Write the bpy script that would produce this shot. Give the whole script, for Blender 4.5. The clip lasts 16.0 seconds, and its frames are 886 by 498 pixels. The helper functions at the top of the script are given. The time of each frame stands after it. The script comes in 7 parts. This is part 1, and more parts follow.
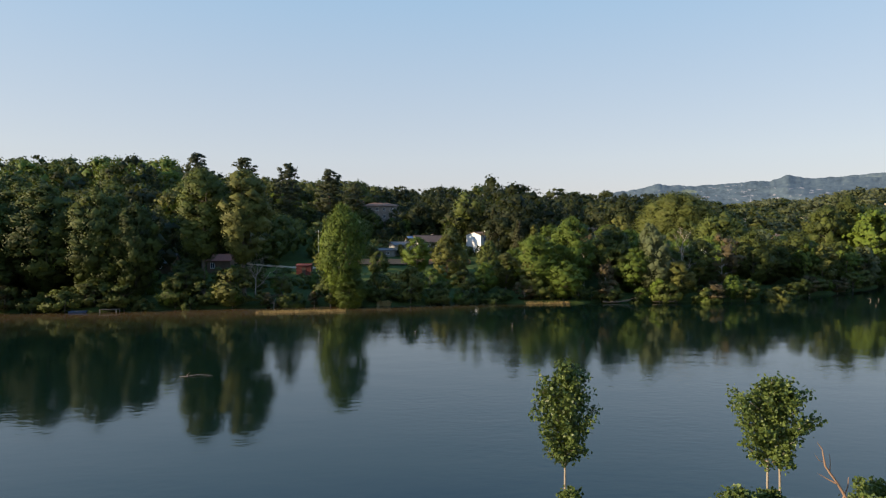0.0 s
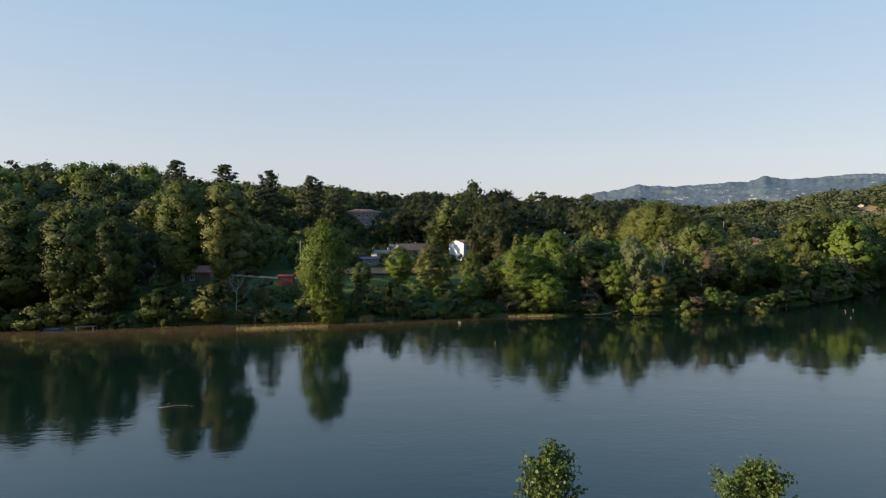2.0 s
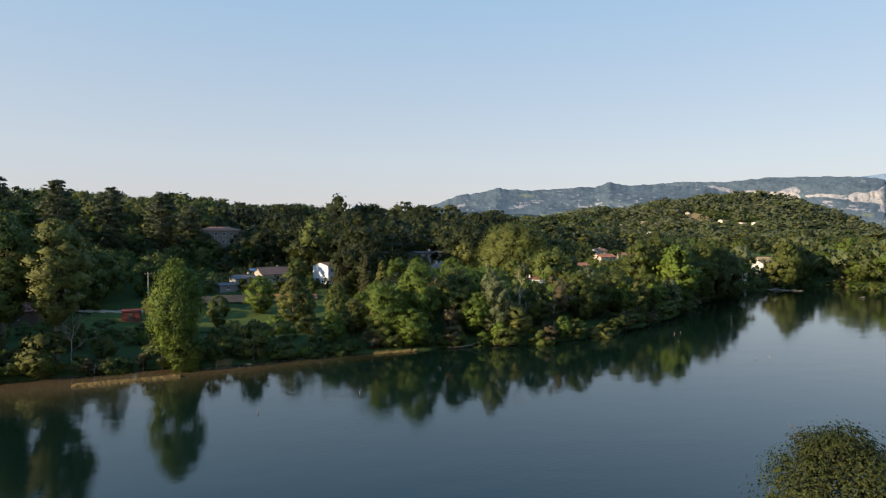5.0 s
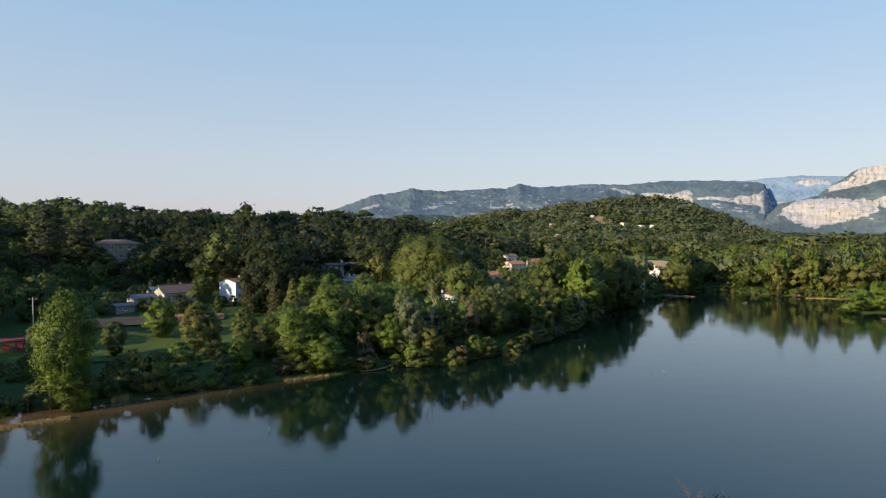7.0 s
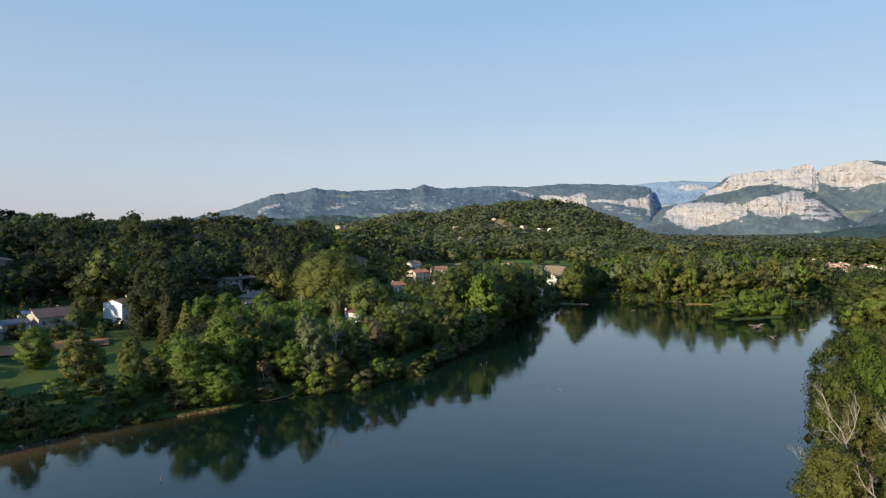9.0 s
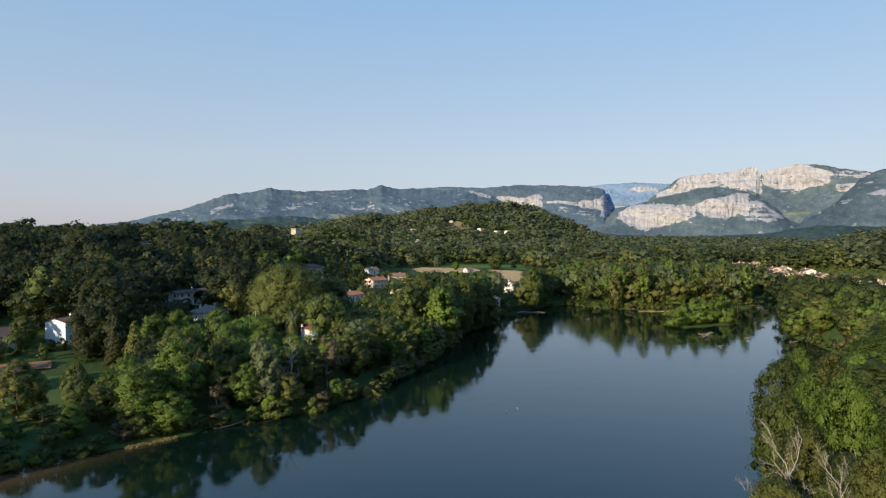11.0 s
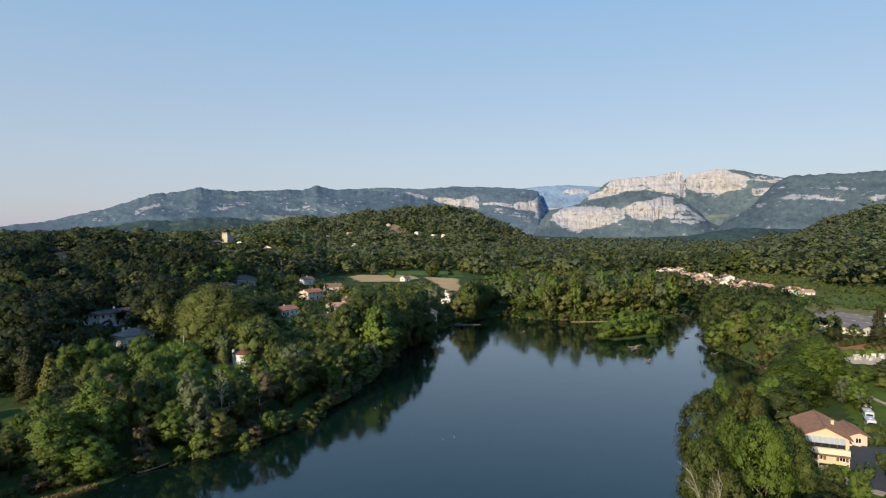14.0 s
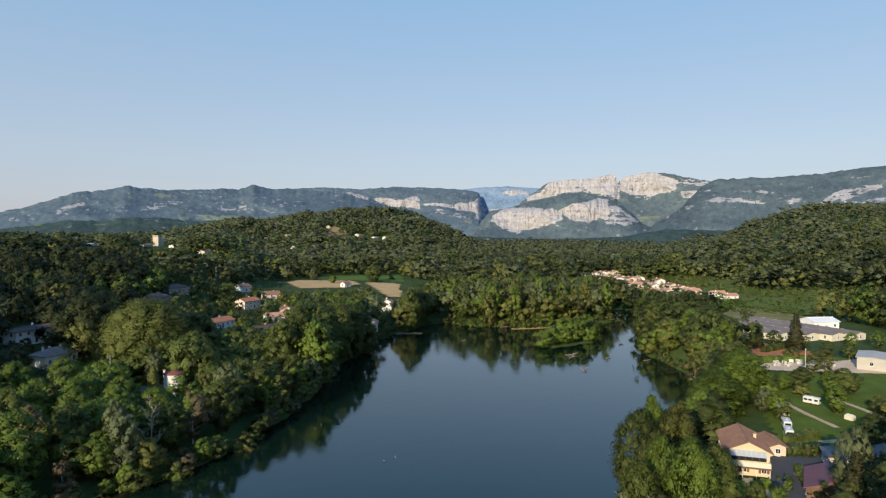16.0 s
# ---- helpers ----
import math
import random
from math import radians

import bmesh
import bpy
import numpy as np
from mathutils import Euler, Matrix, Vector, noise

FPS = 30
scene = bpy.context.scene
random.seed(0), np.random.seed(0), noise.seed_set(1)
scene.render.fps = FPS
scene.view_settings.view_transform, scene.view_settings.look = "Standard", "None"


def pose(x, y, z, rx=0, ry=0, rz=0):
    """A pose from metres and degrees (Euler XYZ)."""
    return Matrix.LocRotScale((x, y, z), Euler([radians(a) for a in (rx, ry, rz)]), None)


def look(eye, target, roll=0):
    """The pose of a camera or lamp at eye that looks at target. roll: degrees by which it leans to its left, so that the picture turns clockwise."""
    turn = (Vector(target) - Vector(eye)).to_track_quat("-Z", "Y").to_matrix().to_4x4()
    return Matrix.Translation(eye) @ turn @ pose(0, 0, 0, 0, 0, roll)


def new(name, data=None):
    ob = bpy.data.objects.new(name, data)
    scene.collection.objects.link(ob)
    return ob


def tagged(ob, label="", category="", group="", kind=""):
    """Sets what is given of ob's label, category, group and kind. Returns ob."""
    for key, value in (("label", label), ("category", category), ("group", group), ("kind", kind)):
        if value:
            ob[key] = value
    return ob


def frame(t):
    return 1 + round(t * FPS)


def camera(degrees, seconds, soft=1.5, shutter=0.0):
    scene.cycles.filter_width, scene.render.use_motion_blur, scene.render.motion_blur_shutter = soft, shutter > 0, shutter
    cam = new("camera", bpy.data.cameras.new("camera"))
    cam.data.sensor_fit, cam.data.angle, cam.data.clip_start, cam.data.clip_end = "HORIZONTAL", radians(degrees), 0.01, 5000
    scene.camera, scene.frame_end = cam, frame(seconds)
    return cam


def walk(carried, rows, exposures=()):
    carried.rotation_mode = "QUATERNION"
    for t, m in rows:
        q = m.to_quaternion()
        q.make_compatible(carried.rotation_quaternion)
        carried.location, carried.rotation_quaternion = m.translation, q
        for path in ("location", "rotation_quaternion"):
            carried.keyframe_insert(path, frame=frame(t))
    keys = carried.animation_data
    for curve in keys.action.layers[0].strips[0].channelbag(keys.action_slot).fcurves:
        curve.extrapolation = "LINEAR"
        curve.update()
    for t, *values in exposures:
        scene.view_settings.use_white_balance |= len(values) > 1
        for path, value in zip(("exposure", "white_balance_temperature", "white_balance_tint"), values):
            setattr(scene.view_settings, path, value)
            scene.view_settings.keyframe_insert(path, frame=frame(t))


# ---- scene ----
# -- camera: a drone that climbs over the near bank and turns slowly to the right --
cam = camera(72.56, 16.0, 1.2)
ROWS = [
    (0.0, 0.0, 0.0, 14.35, 0.0, -1.47, -0.08),
    (0.5, -0.05, 0.07, 14.96, -0.37, -1.5, -0.08),
    (1.0, -0.07, 0.14, 15.62, -0.74, -1.47, -0.04),
    (1.5, -0.09, 0.19, 16.35, -1.16, -1.47, -0.05),
    (2.0, -0.08, 0.23, 17.18, -1.67, -1.5, -0.06),
    (2.5, -0.05, 0.31, 18.22, -2.13, -1.5, -0.07),
    (3.0, 0.02, 0.4, 19.48, -2.58, -1.48, -0.05),
    (3.5, 0.08, 0.43, 20.77, -3.23, -1.48, -0.05),
    (4.0, 0.15, 0.4, 22.06, -6.31, -1.44, -0.09),
    (4.5, 0.21, 0.35, 23.38, -10.85, -1.47, -0.11),
    (4.7, 0.23, 0.33, 23.88, -12.4, -1.47, -0.11),
    (6.8, 0.5, -0.03, 29.06, -21.5, -1.5, -0.02),
    (7.0, 0.52, -0.07, 29.57, -22.44, -1.5, -0.02),
    (7.5, 0.51, -0.2, 30.9, -24.6, -1.51, -0.05),
    (8.0, 0.47, -0.31, 32.29, -27.03, -1.5, -0.05),
    (8.5, 0.46, -0.37, 33.64, -29.15, -1.52, -0.06),
    (9.0, 0.51, -0.37, 34.96, -31.51, -1.51, -0.09),
    (9.5, 0.56, -0.32, 36.16, -33.61, -1.53, -0.13),
    (11.8, 0.75, 0.03, 41.27, -36.42, -1.48, 0.01),
    (12.0, 0.77, 0.05, 41.71, -36.88, -1.48, 0.01),
    (12.5, 0.84, 0.11, 42.78, -37.93, -1.48, 0.01),
    (13.0, 0.93, 0.18, 43.83, -39.03, -1.46, -0.03),
    (13.5, 1.03, 0.24, 44.88, -40.23, -1.47, -0.04),
    (14.0, 1.13, 0.27, 45.98, -41.48, -1.47, -0.07),
    (14.5, 1.25, 0.31, 47.07, -42.01, -1.48, -0.09),
    (15.0, 1.35, 0.36, 48.16, -42.51, -1.46, -0.09),
    (15.5, 1.44, 0.46, 49.25, -45.65, -1.48, -0.13),
    (16.0, 1.49, 0.56, 50.35, -47.06, -1.47, -0.11),
]
EXPOSURES = [(0.0, 0.5, 7200, 12), (3.5, 0.5, 7200, 12), (7.0, 0.42, 6750, 10), (9.5, 0.32, 6450, 9), (12.5, 0.28, 6400, 9), (16.0, 0.25, 6400, 9)]
walk(cam, [(t, pose(x, y, z, 90 + pitch, roll, yaw)) for t, x, y, z, yaw, pitch, roll in ROWS], EXPOSURES)

# -- light: clear sky, low sun from the west (the -x side, a little behind) --
SUN_AZ, SUN_EL = -105.0, 18.0          # degrees clockwise from +y, and above the horizon
world = bpy.data.worlds.new("sky")
scene.world = world
world.use_nodes = True
wn, wl = world.node_tree.nodes, world.node_tree.links
sky = wn.new("ShaderNodeTexSky")
sky.sky_type, sky.sun_disc = "NISHITA", False
sky.sun_elevation, sky.sun_rotation = radians(SUN_EL), radians(SUN_AZ)
sky.altitude, sky.air_density, sky.dust_density, sky.ozone_density = 200, 1.0, 1.0, 1.2
haze = wn.new("ShaderNodeMix")          # thin even summer haze over the clear sky
haze.data_type = "RGBA"
haze.inputs[0].default_value = 0.8
up = wn.new("ShaderNodeTexCoord")
height = wn.new("ShaderNodeSeparateXYZ")
wl.new(up.outputs["Generated"], height.inputs[0])
tint = wn.new("ShaderNodeValToRGB")     # greyer and warmer towards the horizon
for k, (at, c) in enumerate(((0.0, (2.74, 2.66, 3.18)), (0.12, (2.63, 3.03, 3.66)), (0.36, (1.70, 2.78, 4.10)), (0.55, (0.55, 1.75, 4.2)))):
    stop = tint.color_ramp.elements[k] if k < 2 else tint.color_ramp.elements.new(at)
    stop.position, stop.color = at, (*c, 1)
wl.new(height.outputs["Z"], tint.inputs[0])
wl.new(tint.outputs[0], haze.inputs[7])
wl.new(sky.outputs["Color"], haze.inputs[6])
wl.new(haze.outputs[2], wn["Background"].inputs["Color"])
wn["Background"].inputs["Strength"].default_value = 0.15
sun = new("sun", bpy.data.lights.new("sun", "SUN"))
sun.data.energy, sun.data.angle, sun.data.color = 4.8, radians(0.5), (1.0, 0.85, 0.62)
az, el = radians(SUN_AZ), radians(SUN_EL)
SUN_DIR = Vector((math.sin(az) * math.cos(el), math.cos(az) * math.cos(el), math.sin(el)))
sun.matrix_world = look(SUN_DIR * 300, (0, 0, 0))
# -- materials --
def mat(name):
    m = bpy.data.materials.new(name)
    m.use_nodes = True
    return m, m.node_tree.nodes, m.node_tree.links, m.node_tree.nodes["Principled BSDF"]


def ramp(nodes, links, fac, stops):
    r = nodes.new("ShaderNodeValToRGB")
    e = r.color_ramp.elements
    while len(e) < len(stops):
        e.new(0.5)
    for el_, (p, c) in zip(e, stops):
        el_.position, el_.color = p, (*c, 1)
    links.new(fac, r.inputs["Fac"])
    return r.outputs["Color"]


def tex(nodes, links, coord, scale, detail=4, rough=0.6, kind="ShaderNodeTexNoise"):
    n = nodes.new(kind)
    n.inputs["Scale"].default_value = scale
    if kind == "ShaderNodeTexNoise":
        n.inputs["Detail"].default_value, n.inputs["Roughness"].default_value = detail, rough
    links.new(coord, n.inputs["Vector"])
    return n.outputs[0]


def mix(nodes, links, fac, a, b, blend="MIX"):
    m = nodes.new("ShaderNodeMix")
    m.data_type, m.blend_type = "RGBA", blend
    for sock, v in ((m.inputs[0], fac), (m.inputs[6], a), (m.inputs[7], b)):
        if hasattr(v, "is_linked"):
            links.new(v, sock)
        elif isinstance(v, tuple):
            sock.default_value = (*v, 1)
        else:
            sock.default_value = v
    return m.outputs[2]


def math_node(nodes, links, op, a, b=0.0, c=0.0):
    m = nodes.new("ShaderNodeMath")
    m.operation = op
    for sock, v in zip(m.inputs, (a, b, c)):
        if hasattr(v, "is_linked"):
            links.new(v, sock)
        else:
            sock.default_value = v
    return m.outputs[0]


def bump(nodes, links, bsdf, height, strength, dist):
    b = nodes.new("ShaderNodeBump")
    b.inputs["Strength"].default_value, b.inputs["Distance"].default_value = strength, dist
    links.new(height, b.inputs["Height"])
    links.new(b.outputs[0], bsdf.inputs["Normal"])


def plain(name, color, rough=0.8, scale=2.0, spread=0.25, relief=0.3, metal=0.0):
    """A matt surface with blotches and grain round one colour."""
    m, n, l, p = mat(name)
    co = n.new("ShaderNodeTexCoord").outputs["Object"]
    dark = tuple(c * (1 - spread) for c in color)
    lite = tuple(min(1, c * (1 + spread * 0.7)) for c in color)
    big, fine = tex(n, l, co, scale * 0.25, 5), tex(n, l, co, scale * 6, 3)
    f = math_node(n, l, "MULTIPLY_ADD", fine, 0.35, math_node(n, l, "MULTIPLY", big, 0.65))
    l.new(ramp(n, l, f, [(0.3, dark), (0.7, lite)]), p.inputs["Base Color"])
    p.inputs["Roughness"].default_value, p.inputs["Metallic"].default_value = rough, metal
    if relief:
        bump(n, l, p, fine, relief, 0.03)
    return m


def foliage(name, dark, lite, dry=None):
    """Leaves: a tone for each tree, a tone for each clump, and blotches inside a crown."""
    m, n, l, p = mat(name)
    geo, info, co = n.new("ShaderNodeNewGeometry"), n.new("ShaderNodeObjectInfo"), n.new("ShaderNodeTexCoord")
    tone = n.new("ShaderNodeAttribute")
    tone.attribute_name = "tone"
    f = math_node(n, l, "MULTIPLY_ADD", geo.outputs["Random Per Island"], 0.14, math_node(n, l, "MULTIPLY_ADD", tone.outputs["Fac"], 0.5, 0.03))
    f = math_node(n, l, "MULTIPLY_ADD", info.outputs["Random"], 0.3, f)
    blot, leafy = tex(n, l, geo.outputs["Position"], 0.3, 3), tex(n, l, geo.outputs["Position"], 2.6, 3, 0.7)
    f = math_node(n, l, "ADD", f, math_node(n, l, "MULTIPLY_ADD", blot, 0.4, -0.2))
    f = math_node(n, l, "ADD", f, math_node(n, l, "MULTIPLY_ADD", leafy, 0.7, -0.35))
    bump(n, l, p, leafy, 0.45, 0.3)
    mid = tuple((a + b) / 2 for a, b in zip(dark, lite))
    col = ramp(n, l, f, [(0.05, dark), (0.5, mid), (0.95, lite)])
    if dry:
        d = math_node(n, l, "GREATER_THAN", tone.outputs["Fac"], 0.86)
        col = mix(n, l, math_node(n, l, "MULTIPLY", d, 0.6), col, dry)
    l.new(col, p.inputs["Base Color"])
    p.inputs["Roughness"].default_value = 0.62
    p.inputs["Specular IOR Level"].default_value = 0.25
    tr = n.new("ShaderNodeBsdfTranslucent")
    l.new(mix(n, l, 0.5, col, (0.16, 0.2, 0.03)), tr.inputs["Color"])
    ms = n.new("ShaderNodeMixShader")
    ms.inputs[0].default_value = 0.22
    l.new(p.outputs[0], ms.inputs[1])
    l.new(tr.outputs[0], ms.inputs[2])
    l.new(ms.outputs[0], n["Material Output"].inputs["Surface"])
    return m


LEAF = foliage("leaf_broad", (0.0176, 0.023, 0.0057), (0.1364, 0.168, 0.0345))
LEAF_BRIGHT = foliage("leaf_bright", (0.041, 0.062, 0.008), (0.178, 0.252, 0.037))
LEAF_OLIVE = foliage("leaf_olive", (0.0572, 0.057, 0.0126), (0.1958, 0.205, 0.0483))
LEAF_GREY = foliage("leaf_willow", (0.055, 0.068, 0.030), (0.170, 0.196, 0.086))
LEAF_DOME = foliage("leaf_dome", (0.050, 0.056, 0.012), (0.178, 0.205, 0.044))
LEAF_CONIFER = foliage("leaf_conifer", (0.022, 0.025, 0.0103), (0.0803, 0.08, 0.0299))
LEAF_CEDAR = foliage("leaf_cedar", (0.030, 0.038, 0.022), (0.100, 0.116, 0.062))
LEAF_BANK = foliage("leaf_bank", (0.017, 0.021, 0.005), (0.104, 0.118, 0.027))
RIVER_GREEN = foliage("river_leaf_dark", (0.011, 0.017, 0.004), (0.112, 0.138, 0.025))
RIVER_BRIGHT = foliage("river_leaf_fresh", (0.020, 0.034, 0.004), (0.146, 0.208, 0.026))
RIVER_OLIVE = foliage("river_leaf_olive", (0.026, 0.029, 0.006), (0.158, 0.168, 0.034))
# dark leaf colour with the west hill's shade put into it
LEAF_SHADED = foliage("leaf_shaded", (0.010, 0.014, 0.004), (0.056, 0.070, 0.018))
# two leaf colours for distant woods, greyed and lightened with haze
LEAF_VALLEY_HAZED = foliage("leaf_valley_hazed", (0.058, 0.068, 0.026), (0.128, 0.146, 0.054))
LEAF_PLAIN_HAZED = foliage("leaf_plain_hazed", (0.064, 0.074, 0.036), (0.116, 0.131, 0.064))
BOAT_BLUE = plain("boat_blue", (0.06, 0.10, 0.17), 0.6, 2, 0.3, 0.2)
LEAF_DRY = foliage("leaf_dry", (0.085, 0.062, 0.028), (0.205, 0.152, 0.072))
LEAF_POPLAR = foliage("leaf_poplar", (0.042, 0.066, 0.017), (0.165, 0.220, 0.060))
LEAF_POPLAR.node_tree.nodes["Principled BSDF"].inputs["Roughness"].default_value = 0.35
BARK = plain("bark", (0.16, 0.125, 0.09), 0.9, 3, 0.4, 0.8)
BARK_TAN = plain("bark_tan", (0.36, 0.29, 0.22), 0.85, 4, 0.3, 0.5)
BARK_PALE = plain("bark_bleached", (0.42, 0.36, 0.29), 0.85, 3, 0.3, 0.6)
BARK_DARK = plain("bark_dark", (0.07, 0.055, 0.04), 0.9, 3, 0.4, 0.8)
DRIFTWOOD = plain("driftwood", (0.25, 0.2, 0.155), 0.9, 3, 0.35, 0.6)
PLASTER_WHITE = plain("plaster_white", (0.70, 0.67, 0.62), 0.9, 1.2, 0.12, 0.2)
PLASTER_BRIGHT = plain("plaster_limewash", (0.84, 0.84, 0.83), 0.9, 1.2, 0.07, 0.15)
PLASTER_CREAM = plain("plaster_cream", (0.66, 0.60, 0.47), 0.9, 1.2, 0.14, 0.2)
PLASTER_PINK = plain("plaster_pink", (0.66, 0.52, 0.40), 0.9, 1.2, 0.14, 0.2)
PLASTER_GREY = plain("plaster_grey", (0.44, 0.41, 0.36), 0.9, 1.2, 0.2, 0.3)
STONE = plain("stone_wall", (0.34, 0.29, 0.23), 0.9, 4, 0.4, 0.7)
STONE_DARK = plain("stone_manor", (0.25, 0.205, 0.165), 0.9, 3, 0.35, 0.6)
STONE_PALE = plain("stone_pale", (0.50, 0.43, 0.34), 0.9, 2, 0.3, 0.5)
CONCRETE = plain("concrete", (0.46, 0.44, 0.40), 0.9, 1.5, 0.2, 0.3)
WOOD_RED = plain("wood_red", (0.22, 0.05, 0.03), 0.75, 3, 0.3, 0.4)
WOOD_BROWN = plain("wood_brown", (0.15, 0.09, 0.055), 0.8, 3, 0.35, 0.5)
WOOD_GREY = plain("wood_grey", (0.24, 0.22, 0.19), 0.85, 3, 0.3, 0.5)
METAL_ROOF = plain("metal_roof", (0.16, 0.15, 0.14), 0.6, 1.5, 0.3, 0.2, 0.2)
METAL_WHITE = plain("sheet_white", (0.78, 0.78, 0.76), 0.5, 0.8, 0.08, 0.05)
METAL_DARK = plain("metal_dark", (0.06, 0.06, 0.065), 0.5, 2, 0.3, 0.1)
TARP_BLUE = plain("tarp_blue", (0.09, 0.15, 0.26), 0.5, 3, 0.25, 0.4)
SHUTTER_BLUE = plain("shutter_blue", (0.12, 0.18, 0.42), 0.6, 3, 0.2, 0.2)
SHUTTER_BROWN = plain("shutter_brown", (0.20, 0.07, 0.035), 0.6, 3, 0.2, 0.2)
SHUTTER_WHITE = plain("shutter_white", (0.7, 0.7, 0.68), 0.6, 3, 0.1, 0.2)
ASPHALT = plain("asphalt", (0.06, 0.06, 0.062), 0.9, 2, 0.25, 0.4)
LANE = plain("lane_asphalt", (0.17, 0.165, 0.16), 0.9, 1.5, 0.2, 0.3)
YARD_CONCRETE = plain("yard_concrete", (0.68, 0.52, 0.36), 0.9, 0.5, 0.2, 0.3)
GRAVEL = plain("gravel", (0.52, 0.385, 0.25), 0.95, 2.5, 0.25, 0.6)
EARTH = plain("bare_earth", (0.44, 0.195, 0.09), 0.95, 1.2, 0.4, 0.8)
FIELD_GREEN = plain("young_crop", (0.10, 0.155, 0.03), 0.95, 0.3, 0.2, 0.6)
STUBBLE = plain("stubble_field", (0.52, 0.345, 0.16), 0.95, 0.25, 0.2, 0.6)
LAWN = plain("mown_grass", (0.098, 0.138, 0.022), 0.9, 0.8, 0.35, 0.8)
SCRUB_MEADOW = plain("scrub_meadow", (0.115, 0.14, 0.034), 0.95, 0.15, 0.4, 0.8)
MEADOW = plain("meadow_grass", (0.084, 0.115, 0.03), 0.9, 0.6, 0.4, 0.8)
LAWN_DRY = plain("dry_grass", (0.21, 0.19, 0.07), 0.95, 0.6, 0.4, 0.8)
DRY_SLOPE = plain("dry_slope", (0.25, 0.185, 0.095), 0.95, 0.1, 0.4, 0.6)
PASTURE = plain("pasture", (0.17, 0.175, 0.06), 0.95, 0.08, 0.3, 0.6)
REED = plain("reed_yellow", (0.34, 0.24, 0.09), 0.9, 2, 0.35, 0.5)
PLASTIC_WHITE = plain("caravan_white", (0.62, 0.61, 0.58), 0.35, 1.5, 0.06, 0.05)
RUBBER = plain("rubber", (0.03, 0.03, 0.03), 0.8, 4, 0.2, 0.2)


def tile_roof(name, color):
    m, n, l, p = mat(name)
    co, info = n.new("ShaderNodeTexCoord").outputs["Object"], n.new("ShaderNodeObjectInfo")
    big, fine = tex(n, l, co, 0.6, 5), tex(n, l, co, 5.0, 3)
    f = math_node(n, l, "MULTIPLY_ADD", fine, 0.6, math_node(n, l, "MULTIPLY", big, 0.4))
    f = math_node(n, l, "ADD", f, math_node(n, l, "MULTIPLY_ADD", info.outputs["Random"], 0.16, -0.08))
    l.new(ramp(n, l, f, [(0.3, tuple(c * 0.55 for c in color)), (0.55, color), (0.75, tuple(c * 1.35 for c in color))]), p.inputs["Base Color"])
    p.inputs["Roughness"].default_value = 0.85
    bump(n, l, p, fine, 0.4, 0.05)
    return m


TILE_RED = tile_roof("tile_red", (0.34, 0.145, 0.085))
TILE_BROWN = tile_roof("tile_brown", (0.25, 0.135, 0.085))
TILE_DARK = tile_roof("tile_dark", (0.13, 0.085, 0.065))
TILE_SHELTER = tile_roof("tile_old_red", (0.24, 0.085, 0.055))
TILE_GREY = tile_roof("tile_weathered", (0.27, 0.195, 0.155))
TILE_PINK = tile_roof("tile_pink", (0.52, 0.28, 0.19))


def glass_material():
    m, n, l, p = mat("window_glass")
    p.inputs["Base Color"].default_value = (0.02, 0.025, 0.03, 1)
    p.inputs["Roughness"].default_value, p.inputs["Specular IOR Level"].default_value = 0.06, 0.6
    return m


GLASS = glass_material()


def ground_material():
    """Meadow and scrub with dry and bare patches, at three sizes."""
    m, n, l, p = mat("ground_cover")
    co = n.new("ShaderNodeTexCoord").outputs["Object"]
    big, mid, fine = tex(n, l, co, 0.004, 6), tex(n, l, co, 0.05, 6, 0.7), tex(n, l, co, 1.1, 4)
    f = math_node(n, l, "MULTIPLY_ADD", mid, 0.6, math_node(n, l, "MULTIPLY", fine, 0.4))
    col = ramp(n, l, f, [(0.3, (0.025, 0.04, 0.012)), (0.5, (0.05, 0.075, 0.02)), (0.66, (0.085, 0.115, 0.032)), (0.8, (0.15, 0.135, 0.06))])
    col = mix(n, l, ramp(n, l, big, [(0.4, (0, 0, 0)), (0.65, (0.6, 0.6, 0.6))]), col, (0.06, 0.095, 0.03))
    l.new(col, p.inputs["Base Color"])
    p.inputs["Roughness"].default_value, p.inputs["Specular IOR Level"].default_value = 0.95, 0.1
    bump(n, l, p, f, 0.9, 0.6)
    return m


GROUND = ground_material()


